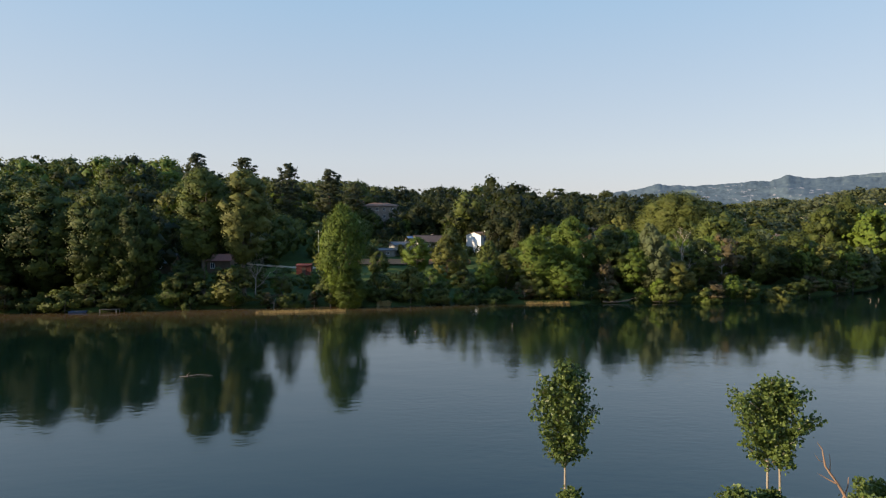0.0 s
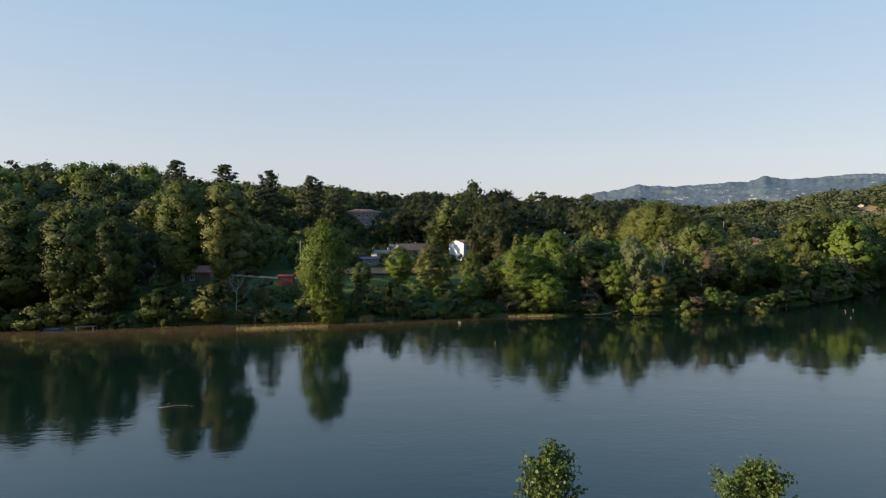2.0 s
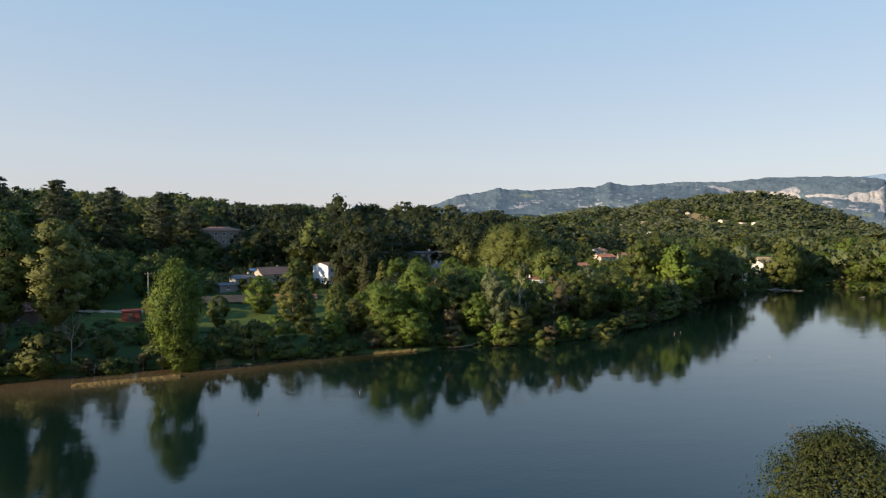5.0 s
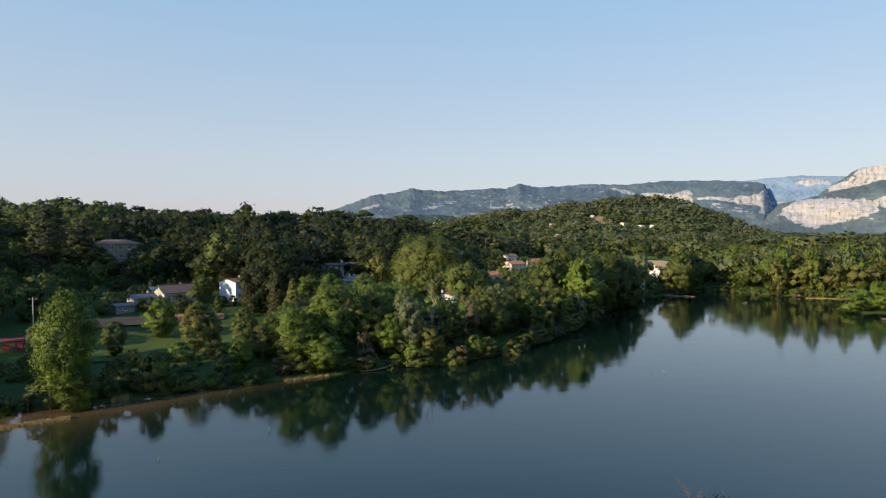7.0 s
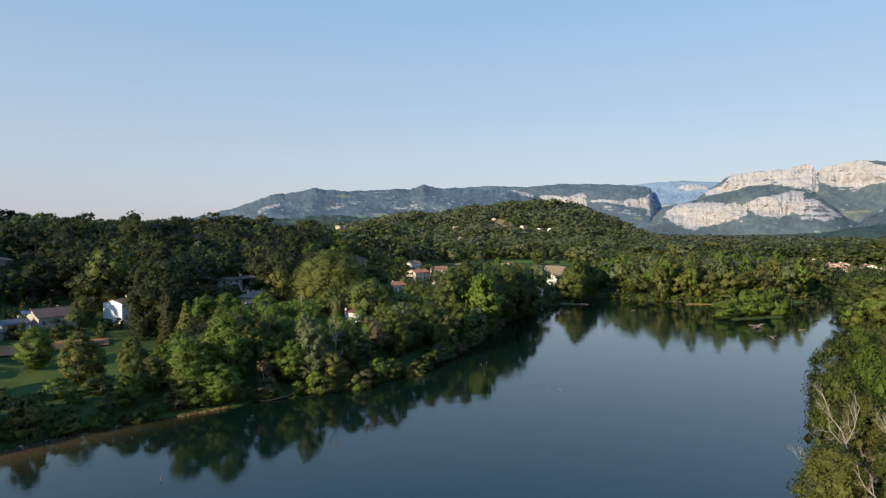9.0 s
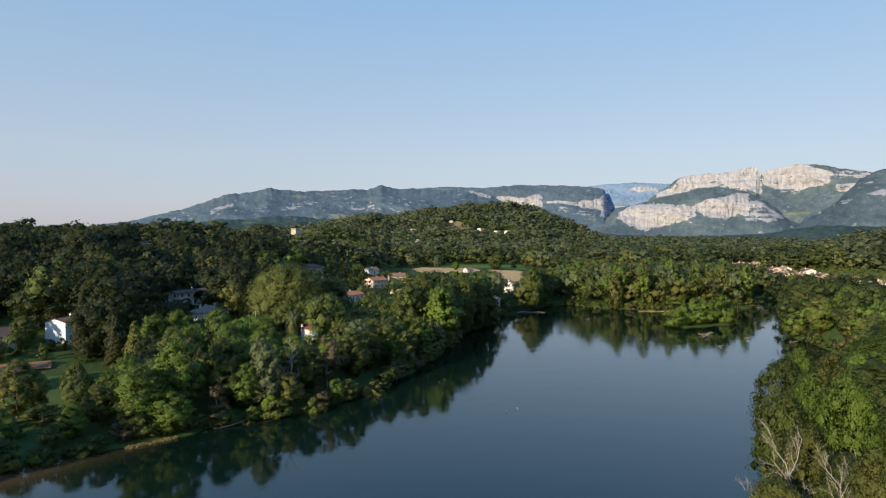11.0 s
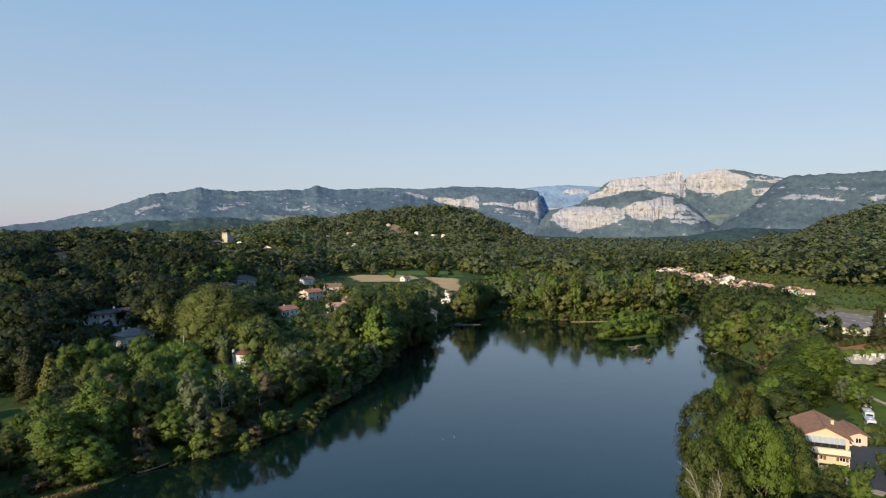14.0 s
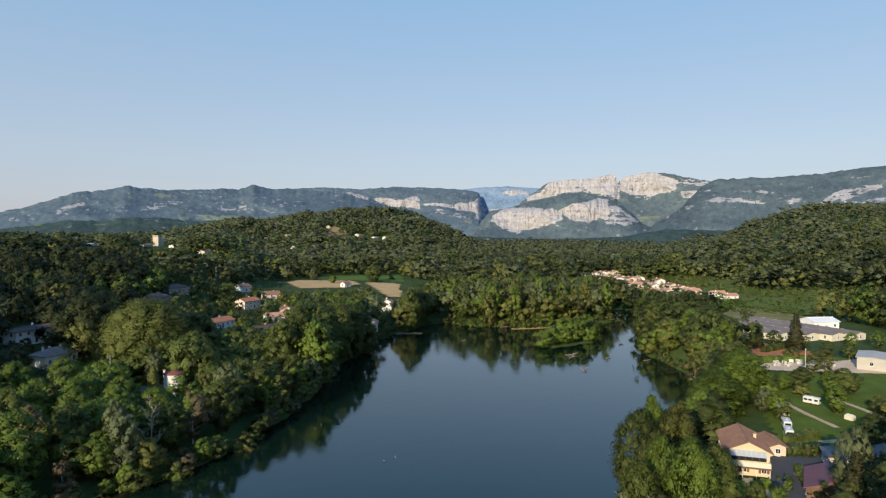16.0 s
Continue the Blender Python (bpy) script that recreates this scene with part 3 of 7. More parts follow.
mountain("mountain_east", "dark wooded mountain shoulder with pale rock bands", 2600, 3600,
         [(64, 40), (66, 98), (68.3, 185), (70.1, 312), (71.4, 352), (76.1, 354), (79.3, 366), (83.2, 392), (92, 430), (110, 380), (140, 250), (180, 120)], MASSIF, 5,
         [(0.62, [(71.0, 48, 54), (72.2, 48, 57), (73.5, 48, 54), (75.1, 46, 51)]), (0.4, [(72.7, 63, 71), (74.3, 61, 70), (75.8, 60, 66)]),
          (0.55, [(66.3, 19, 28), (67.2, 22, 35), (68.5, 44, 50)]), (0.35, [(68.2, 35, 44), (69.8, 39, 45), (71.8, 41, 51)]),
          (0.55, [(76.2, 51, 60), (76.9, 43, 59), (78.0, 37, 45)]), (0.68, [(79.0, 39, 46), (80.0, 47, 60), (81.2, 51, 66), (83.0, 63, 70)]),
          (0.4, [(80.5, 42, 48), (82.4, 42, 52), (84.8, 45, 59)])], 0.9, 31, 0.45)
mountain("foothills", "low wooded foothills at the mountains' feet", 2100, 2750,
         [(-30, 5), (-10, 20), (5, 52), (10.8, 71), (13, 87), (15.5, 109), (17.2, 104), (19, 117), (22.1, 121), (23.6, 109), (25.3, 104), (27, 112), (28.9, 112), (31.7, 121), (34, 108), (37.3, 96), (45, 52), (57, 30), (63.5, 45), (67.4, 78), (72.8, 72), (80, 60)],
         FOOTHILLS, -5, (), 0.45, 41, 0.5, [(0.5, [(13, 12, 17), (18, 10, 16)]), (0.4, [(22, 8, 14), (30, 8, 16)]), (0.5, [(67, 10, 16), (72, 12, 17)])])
mountain("mountain_south", "plain wooded hills behind the near bank", 2200, 3000,
         [(175, 60), (200, 120), (225, 160), (260, 90), (300, 60), (332, 20)], HAZED_WOODS, -5, (), 1.0, 47, 0.15)


# -- trees --
def ico(sub):
    bm = bmesh.new()
    bmesh.ops.create_icosphere(bm, subdivisions=sub, radius=1)
    V, F = np.array([v.co for v in bm.verts]), np.array([[v.index for v in f.verts] for f in bm.faces])
    bm.free()
    return V, F


ICO = {1: ico(1), 2: ico(2), 0: (np.array([(1, 0, 0), (-1, 0, 0), (0, 1, 0), (0, -1, 0), (0, 0, 1), (0, 0, -1.0)]), np.array([(0, 2, 4), (2, 1, 4), (1, 3, 4), (3, 0, 4), (2, 0, 5), (1, 2, 5), (3, 1, 5), (0, 3, 5)]))}


def tube(path, radii, sides=6):
    """A tapered round limb along a path."""
    path, V, F = np.asarray(path, float), [], []
    for k, p in enumerate(path):
        t = path[min(k + 1, len(path) - 1)] - path[max(k - 1, 0)]
        t = t / (np.linalg.norm(t) + 1e-9)
        a = np.cross(t, (0.3, 0.9, 0.2) if abs(t[2]) > 0.6 else (0, 0, 1))
        a /= np.linalg.norm(a) + 1e-9
        b = np.cross(t, a)
        for j in range(sides):
            w = 2 * math.pi * j / sides
            V.append(p + radii[k] * (a * math.cos(w) + b * math.sin(w)))
    for k in range(len(path) - 1):
        for j in range(sides):
            i0, i1, n = k * sides + j, k * sides + (j + 1) % sides, sides
            F += [(i0, i1, i1 + n), (i0, i1 + n, i0 + n)]
    return np.array(V), np.array(F)


def join(parts):
    V, F, o = [], [], 0
    for v, f in parts:
        V.append(v)
        F.append(f + o)
        o += len(v)
    return np.concatenate(V), np.concatenate(F)


def clump_centres(rng, shape, n):
    """Places of the leaf clumps of a crown of height 1 and width 1, foot at 0, with their radii."""
    C, R = [], []
    if shape == "conifer":
        for k in range(n):
            h = 0.1 + 0.88 * (k + 0.5) / n
            rad = 0.5 * (1 - h) ** 0.85 * (0.75 + 0.35 * rng.random())
            w = k * 2.4 + rng.random()
            C.append((rad * 0.62 * math.cos(w), rad * 0.62 * math.sin(w), h - 0.02))
            R.append(0.05 + 0.42 * rad)
        return np.array(C), np.array(R)
    if shape == "cedar":
        for k in range(n):
            h = 0.15 + 0.82 * (k + rng.random()) / n
            w = 2 * math.pi * rng.random()
            rad = 0.5 * (1.03 - h) ** 0.5 * (0.12 + 0.88 * rng.random() ** 0.7) * (0.82 + 0.25 * math.sin(3 * w + 21 * h))   # boughs of uneven reach
            C.append((rad * math.cos(w), rad * math.sin(w), h - 0.06 * rad + 0.012 * math.sin(k)))
            R.append((0.045 + 0.04 * rng.random()) * (1.25 - 0.5 * h))
        return np.array(C), np.array(R)
    low, bulge = {"round": (0.07, 0.5), "tall": (0.05, 0.45), "oval": (0.1, 0.5), "bush": (0.0, 0.4), "dome": (0.03, 0.45), "slim": (0.3, 0.55)}[shape]
    lumps = [(2 * math.pi * rng.random(), 0.2 + 0.6 * rng.random(), 0.7 + 0.55 * rng.random()) for _ in range(6)]
    while len(C) < n:
        h = low + (1 - low) * rng.random()
        q = (h - low) / (1 - low)
        env = math.sin(math.pi * min(max(q * (0.5 / bulge) if q < bulge else 0.5 + 0.5 * (q - bulge) / (1 - bulge), 0), 1)) ** (0.42 if shape == "dome" else 0.6)
        w = 2 * math.pi * rng.random()
        g = 1.0
        for a, hh, s in lumps:
            g += (s - 1) * math.exp(-((math.sin((w - a) / 2)) ** 2) * 4 - ((q - hh) / 0.3) ** 2)
        rad = 0.43 * env * g * (0.3 + 0.7 * rng.random() ** 0.36)
        C.append((rad * math.cos(w), rad * math.sin(w), h))
        R.append((0.075 + 0.065 * rng.random()) * (0.7 + 0.5 * env) * (1.0 if n > 60 else 1.12 if n > 12 else 1.3))
    return np.array(C), np.array(R)


def crown(seed, shape, H, W, clumps, leaves, leaf, core=1, droop=0.0, solid=0.72, unruly=0.22):
    """A crown H high and W wide: lumpy clumps that carry many small leaf sprays. Returns corners, triangles, clump tones and shading directions."""
    rng = np.random.default_rng(seed)
    C, R = clump_centres(rng, shape, clumps)
    C = C * (W, W, H)
    parts, tones, norms = [], [], []
    bv, bf = ICO[core]

    def soft(p, d, jitter):
        """Shading directions: outwards from the clump and from the whole crown, a little unruly."""
        out = (p - (0, 0, 0.42 * H)) / (W, W, H)
        out = out / (np.linalg.norm(out, axis=1, keepdims=True) + 1e-9)
        q = 0.55 * d + 0.85 * out + rng.normal(size=p.shape) * jitter
        return q / (np.linalg.norm(q, axis=1, keepdims=True) + 1e-9)

    flat = {"conifer": 0.55, "cedar": 0.5}.get(shape, 0.8)
    for c, r in zip(C, R):
        r = r * W * (1.0 if shape not in ("tall", "slim") else 1.25)
        tone = 0.2 + 0.6 * rng.random()
        jit = solid * (0.6 + 0.65 * rng.random((len(bv), 1)))
        parts.append((c + bv * jit * r * (1, 1, flat), bf))
        tones.append(np.full(len(bv), tone))
        norms.append(soft(parts[-1][0], bv, 0.1))
        m = max(3, int(leaves * (0.6 + 0.8 * rng.random())))
        d = rng.normal(size=(m, 3))
        d /= np.linalg.norm(d, axis=1, keepdims=True)
        d[:, 2] = np.abs(d[:, 2]) * 0.9 + d[:, 2] * 0.1 if flat < 0.5 else d[:, 2]
        p = c + d * r * (0.74 + 0.42 * rng.random((m, 1)) ** 1.5) * (1, 1, flat)
        p[:, 2] -= droop * r * rng.random(m)
        out = (p - (0, 0, 0.45 * H)) / (W, W, H)
        out /= np.linalg.norm(out, axis=1, keepdims=True) + 1e-9
        nrm = 0.7 * d + 0.5 * out + rng.normal(size=(m, 3)) * 0.38
        nrm /= np.linalg.norm(nrm, axis=1, keepdims=True)
        a = np.cross(nrm, rng.normal(size=(m, 3)))
        a /= np.linalg.norm(a, axis=1, keepdims=True) + 1e-9
        b = np.cross(nrm, a)
        s = leaf * (0.6 + 0.8 * rng.random((m, 1)))
        tri = np.stack([p + a * s * 0.62, p - a * s * 0.45 + b * s * 0.5, p - a * s * 0.35 - b * s * 0.52], 1).reshape(-1, 3)
        parts.append((tri, np.arange(3 * m).reshape(m, 3)))
        tones.append(np.repeat(np.clip(tone + rng.normal(size=m) * (0.12 if unruly < 0.3 else 0.24), 0, 1), 3))
        norms.append(np.repeat(soft(p, d, unruly), 3, 0))
    V, F = join(parts)
    V[:, 2] = np.maximum(V[:, 2], 0.0)
    return V, F, np.concatenate(tones), np.concatenate(norms)


def wood(seed, H, W, shape="round"):
    """Trunk and limbs, from the foot to inside the crown."""
    rng = np.random.default_rng(seed + 900)
    r0 = 0.016 * H + 0.04
    top = H * (0.93 if shape in ("conifer", "cedar", "slim") else 0.62)
    lean = rng.normal(size=2) * 0.02 * H
    path = [(lean[0] * k * k / 9, lean[1] * k * k / 9, -0.6 + (top + 0.6) * k / 5) for k in range(6)]
    parts = [tube(path, [r0 * (1.25 if k == 0 else 1 - 0.16 * k) for k in range(6)])]
    for k in range(6):
        h = top * (0.3 + 0.6 * rng.random())
        w, out = 2 * math.pi * rng.random(), W * (0.14 + 0.12 * rng.random()) * (0.5 * (1.05 - h / top) if shape in ("conifer", "cedar") else 1)
        base = np.array([lean[0] * (h / top) ** 2, lean[1] * (h / top) ** 2, h])
        tip = base + (out * math.cos(w), out * math.sin(w), out * (0.4 + 0.5 * rng.random()))
        mid = (base + tip) / 2 + rng.normal(size=3) * out * 0.1
        parts.append(tube([base, mid, tip], [r0 * 0.42, r0 * 0.27, r0 * 0.08], 5))
    return join(parts)


_kinds = {}


def tree_kind(kind, variant, size):
    """Shared trunk and crown meshes, built for a nominal size and scaled tree by tree."""
    key = (kind, variant, size)
    if key not in _kinds:
        shape, H, W, leafmat, barkmat, clumps, leaves, leaf = SPECIES[kind]
        if size == "small":
            clumps, leaves, leaf = max(14, clumps * 6 // 10), max(14, leaves * 4 // 10), leaf * 1.6
        V, F, T, N = crown(hash_of(kind) + variant * 13, shape, H, W, clumps, leaves, leaf, 0, 0.6 if kind == "willow" else 0.0, 0.5 if kind.startswith(("river", "dome")) else 0.25 if kind == "bankside" else 0.72, 0.42 if kind.startswith(("river", "dome")) else 0.22)
        cm = mesh_from(kind + "_crown", V, F, leafmat, True, {"tone": T}, N)
        V, F = wood(hash_of(kind) + variant, H, W, shape)
        _kinds[key] = (mesh_from(kind + "_trunk", V, F, barkmat, True), cm, H, W)
    return _kinds[key]


def hash_of(s):
    return sum((k + 1) * ord(c) for k, c in enumerate(s)) % 997


SPECIES = {  # shape, height, width, leaves, bark, clumps, sprays a clump, spray size
    "broadleaf": ("round", 15, 11, LEAF, BARK, 108, 62, 0.32),
    "bright": ("round", 14, 11, LEAF_BRIGHT, BARK, 106, 62, 0.32),
    "olive": ("oval", 15, 9, LEAF_OLIVE, BARK, 100, 60, 0.3),
    "ash": ("tall", 20, 9.5, LEAF, BARK, 112, 60, 0.32),
    "grand": ("round", 23, 15, LEAF, BARK, 200, 58, 0.36),
    "grand_bright": ("oval", 23, 13, RIVER_BRIGHT, BARK, 190, 58, 0.36),
    "standard": ("slim", 25, 11, LEAF, BARK, 170, 60, 0.34),
    "standard_olive": ("slim", 25, 11, LEAF_OLIVE, BARK, 160, 60, 0.34),
    "bankside": ("oval", 12, 11, LEAF_BANK, BARK, 300, 190, 0.105),
    "river_green": ("round", 15, 11, RIVER_GREEN, BARK, 220, 100, 0.215),
    "river_bright": ("round", 15, 11, RIVER_BRIGHT, BARK, 220, 100, 0.215),
    "river_olive": ("oval", 15, 10, RIVER_OLIVE, BARK, 210, 100, 0.205),
    "river_bush": ("bush", 7, 9, RIVER_OLIVE, BARK, 150, 90, 0.17),
    "willow": ("dome", 12, 10, LEAF_GREY, BARK, 98, 60, 0.29),
    "dome": ("dome", 20, 22, LEAF_DOME, BARK, 560, 85, 0.3),
    "conifer": ("conifer", 15, 7, LEAF_CONIFER, BARK_DARK, 64, 42, 0.42),
    "thuja": ("conifer", 13, 6.5, LEAF_OLIVE, BARK_DARK, 70, 46, 0.4),
    "cedar": ("cedar", 22, 15, LEAF_CEDAR, BARK_DARK, 190, 44, 0.36),
    "bush": ("bush", 4.5, 5.5, LEAF, BARK, 26, 48, 0.3),
    "bush_bright": ("bush", 4.5, 5.5, LEAF_BRIGHT, BARK, 26, 48, 0.3),
    "bush_olive": ("bush", 4.5, 5.0, LEAF_OLIVE, BARK, 26, 48, 0.29),
    "bush_dry": ("bush", 5.5, 4.5, LEAF_DRY, BARK_PALE, 24, 34, 0.3),
    "dry": ("oval", 11, 9, LEAF_DRY, BARK_PALE, 34, 26, 0.36),
}
LABELS = {
    "river_green": "dark green leafy tree on the near bank", "river_bright": "fresh green leafy tree on the near bank", "river_olive": "yellowish-green leafy tree on the near bank", "river_bush": "rounded yellowish-green bush on the near bank",
    "standard": "tall high-crowned tree with a clear trunk", "standard_olive": "tall high-crowned yellowish tree with a clear trunk", "bankside": "leafy olive-green tree on the near bank",
    "grand": "tall full-grown dark green tree on the wooded bank", "grand_bright": "tall full-grown fresh green tree on the wooded bank",
    "broadleaf": "dark green broadleaf tree with a rounded lumpy crown", "bright": "fresh green broadleaf tree with a loose layered crown",
    "olive": "yellowish-green broadleaf tree with an oval crown", "ash": "tall dark green broadleaf tree on the slope",
    "dome": "huge yellow-green tree with a broad domed crown", "willow": "silvery-green willow with a domed drooping crown", "conifer": "dark green spruce with a pointed crown",
    "thuja": "yellow-green conical evergreen tree", "cedar": "tall dark cedar with flat layered boughs", "bush": "dark green bush at the water's edge",
    "bush_bright": "fresh green bush near the bank", "bush_olive": "yellowish-green bush at the water's edge", "bush_dry": "half-dead brownish bush on the bank",
    "dry": "half-dead brown tree with thin dry foliage",
}
_count = [0]


def tree(kind, x, y, h, w, size="big", label="", group="", sink=0.0):
    """One tree with its trunk and crown, h high and w wide, standing on the ground."""
    if h > 17.5 and size == "big" and kind in ("broadleaf", "ash", "bright"):
        kind = "grand_bright" if kind == "bright" else "grand"
    _count[0] += 1
    k = _count[0]
    tm, cm, H, W = tree_kind(kind, k % 3, size)
    root = new("bush" if "bush" in kind else "tree")
    root.empty_display_size = 0.5
    root.matrix_world = pose(x, y, gz(x, y) - sink, 0, 0, (k * 137.5) % 360) @ Matrix.Diagonal((w / W, w / W, h / H, 1))
    for nm, me in (("trunk", tm), ("crown", cm)):
        o = new(nm, me)
        o.parent = root
    return tagged(root, label or LABELS[kind], "bush" if "bush" in kind else "tree", group)


def wood_mass(name, label, kinds, P, H, W, tone, leafmats, seed):
    """Uncountable woods: one object of many small crowns at places P, heights H, widths W."""
    rng = np.random.default_rng(seed)
    for mi, leafmat in enumerate(leafmats):
        Vs, Fs, Ts, Ns, o = [], [], [], [], 0
        pick = rng.integers(0, len(kinds), len(P))
        spin = rng.random(len(P)) * 6.283
        sel = tone[:, 1].astype(int) == mi
        for k, (V, F, T, N) in enumerate(kinds):
            ids = np.where((pick == k) & sel)[0]
            if not len(ids):
                continue
            c, s = np.cos(spin[ids])[:, None], np.sin(spin[ids])[:, None]
            vx = (V[None, :, 0] * c - V[None, :, 1] * s) * W[ids, None] + P[ids, 0, None]
            vy = (V[None, :, 0] * s + V[None, :, 1] * c) * W[ids, None] + P[ids, 1, None]
            vz = V[None, :, 2] * H[ids, None] + P[ids, 2, None]
            Vs.append(np.stack([vx, vy, vz], -1).reshape(-1, 3))
            Fs.append((F[None] + (np.arange(len(ids)) * len(V))[:, None, None] + o).reshape(-1, 3))
            Ns.append(np.stack([N[None, :, 0] * c - N[None, :, 1] * s, N[None, :, 0] * s + N[None, :, 1] * c, np.repeat(N[None, :, 2], len(ids), 0)], -1).reshape(-1, 3))
            Ts.append((0.35 * T[None] + 0.65 * tone[ids, 0, None]).ravel())
            o += len(ids) * len(V)
        if Vs:
            tagged(new(name, mesh_from(name, np.concatenate(Vs), np.concatenate(Fs), leafmat, True, {"tone": np.concatenate(Ts)}, np.concatenate(Ns))), label, "woods", kind="stuff")
# -- where trees stand --
CLEAR = []      # (x, y, radius): kept free of trees
CLEAR_POLY = []  # outlines kept free of trees
LOW = []        # (x, y, radius, height): only low growth
OPEN = []       # (x, y, z, half width, height of the far end): gardens kept low towards the lake


def clear(x, y, r):
    CLEAR.append((x, y, r))


def low(x, y, r, h):
    LOW.append((x, y, r, h))


def open_front(x, y, z, half, top):
    OPEN.append((x, y, z, half, top))


def inside(poly, x, y):
    hit = np.zeros(np.shape(x), bool)
    for (ax, ay), (bx, by) in zip(poly, poly[1:] + poly[:1]):
        hit ^= ((ay > y) != (by > y)) & (x < (bx - ax) * (y - ay) / (by - ay + 1e-12) + ax)
    return hit


def drape(name, poly, material, label, lift=0.12, step=1.6, category="ground"):
    """A thin sheet that lies on the ground inside an outline."""
    xs = np.arange(min(p[0] for p in poly) - step, max(p[0] for p in poly) + step, step)
    ys = np.arange(min(p[1] for p in poly) - step, max(p[1] for p in poly) + step, step)
    X, Y = np.meshgrid(xs, ys)
    X = X + (vnoise(X / 2, Y / 2) - 0.5) * 0.8
    I = np.arange(X.size).reshape(X.shape)
    F = np.stack([I[:-1, :-1], I[:-1, 1:], I[1:, 1:], I[1:, :-1]], -1).reshape(-1, 4)
    cx, cy = X.ravel()[F].mean(1), Y.ravel()[F].mean(1)
    F = F[inside(poly, cx, cy)]
    use, inv = np.unique(F, return_inverse=True)
    x, y = X.ravel()[use], Y.ravel()[use]
    return tagged(new(name, mesh_from(name, np.stack([x, y, ground_z(x, y) + lift], 1), inv.reshape(-1, 4), material, True)), label, category, kind="structure")


def strip(points, width):
    """The outline of a path along points."""
    P = [Vector(p) for p in points]
    L, R = [], []
    for k, p in enumerate(P):
        t = (P[min(k + 1, len(P) - 1)] - P[max(k - 1, 0)]).normalized()
        n = Vector((-t.y, t.x)) * width / 2
        L.append(tuple(p + n))
        R.append(tuple(p - n))
    return L + R[::-1]
# -- building parts --
def boxes(rows):
    """Corners and quads of boxes given as (x0, y0, z0, x1, y1, z1)."""
    V, F = [], []
    for x0, y0, z0, x1, y1, z1 in rows:
        o = len(V)
        V += [(x0, y0, z0), (x1, y0, z0), (x1, y1, z0), (x0, y1, z0), (x0, y0, z1), (x1, y0, z1), (x1, y1, z1), (x0, y1, z1)]
        F += [(o, o + 3, o + 2, o + 1), (o + 4, o + 5, o + 6, o + 7), (o, o + 1, o + 5, o + 4), (o + 1, o + 2, o + 6, o + 5), (o + 2, o + 3, o + 7, o + 6), (o + 3, o, o + 4, o + 7)]
    return V, F


def poly_mesh(name, V, F, material, bevel=0.0):
    bm = bmesh.new()
    vs = [bm.verts.new(v) for v in V]
    for f in F:
        bm.faces.new([vs[i] for i in f])
    if bevel:
        bmesh.ops.bevel(bm, geom=bm.edges[:], offset=bevel, segments=1, affect="EDGES")
    bmesh.ops.recalc_face_normals(bm, faces=bm.faces[:])
    me = bpy.data.meshes.new(name)
    bm.to_mesh(me)
    bm.free()
    me.materials.append(material)
    return me


def part(name, me, parent, label="", at=None):
    o = new(name, me)
    o.parent = parent
    if at is not None:
        o.matrix_basis = at
    if label:
        tagged(o, label)
    return o


def thing(name, x, y, yaw, label, category, group="", z=None):
    o = new(name)
    o.empty_display_size = 0.5
    o.matrix_world = pose(x, y, gz(x, y) if z is None else z, 0, 0, yaw)
    return tagged(o, label, category, group)


def box_part(name, rows, material, parent, label="", bevel=0.0, at=None):
    return part(name, poly_mesh(name, *boxes(rows), material, bevel), parent, label, at)


_win = {}


def window(parent, x, y, z, face, w=1.0, h=1.3, shutter=None):
    """A framed pane on an outer wall; face: degrees by which its outside is turned from -y."""
    key = (w, h, shutter.name if shutter else "")
    if key not in _win:
        a, b, t = w / 2, h / 2, 0.07
        ring = [(sx * p, yy, sz * q) for yy in (-0.06, 0.05) for p, q in ((a, b), (a - t, b - t)) for sx, sz in ((-1, -1), (1, -1), (1, 1), (-1, 1))]
        F = []
        for k in range(4):
            m = (k + 1) % 4
            F += [(k, m, 4 + m, 4 + k), (8 + m, 8 + k, 12 + k, 12 + m), (m, k, 8 + k, 8 + m), (4 + k, 4 + m, 12 + m, 12 + k)]
        fr = poly_mesh("window", ring, F, SHUTTER_WHITE)
        pn = poly_mesh("pane", *boxes([(t / 2, -0.03, -b + t, a - t, -0.01, b - t)]), GLASS)
        mu = poly_mesh("mullion", *boxes([(-t / 2, -0.05, -b + t, t / 2, 0.04, b - t)]), SHUTTER_WHITE)
        si = poly_mesh("window_sill", *boxes([(-a - 0.06, -0.14, -b - 0.07, a + 0.06, 0.02, -b - 0.005)]), SHUTTER_WHITE)
        sh = shutter and poly_mesh("shutter", *boxes([(-w / 4, -0.05, -b, w / 4, -0.005, b), (-w / 4 + 0.04, -0.075, -b + 0.15, w / 4 - 0.04, -0.052, -b + 0.27),
                                                      (-w / 4 + 0.04, -0.075, b - 0.27, w / 4 - 0.04, -0.052, b - 0.15)]), shutter)
        _win[key] = fr, pn, mu, si, sh
    fr, pn, mu, si, sh = _win[key]
    o = part("window", fr, parent, at=pose(x, y, z, 0, 0, face))
    part("pane", pn, o)
    part("pane", pn, o, at=pose(-w / 2 + 0.035, 0, 0))
    part("mullion", mu, o)
    part("window_sill", si, o)
    if sh:
        for s in (-1, 1):
            part("shutter", sh, o, at=pose(s * (w * 0.76 + 0.02), 0, 0))
    return o


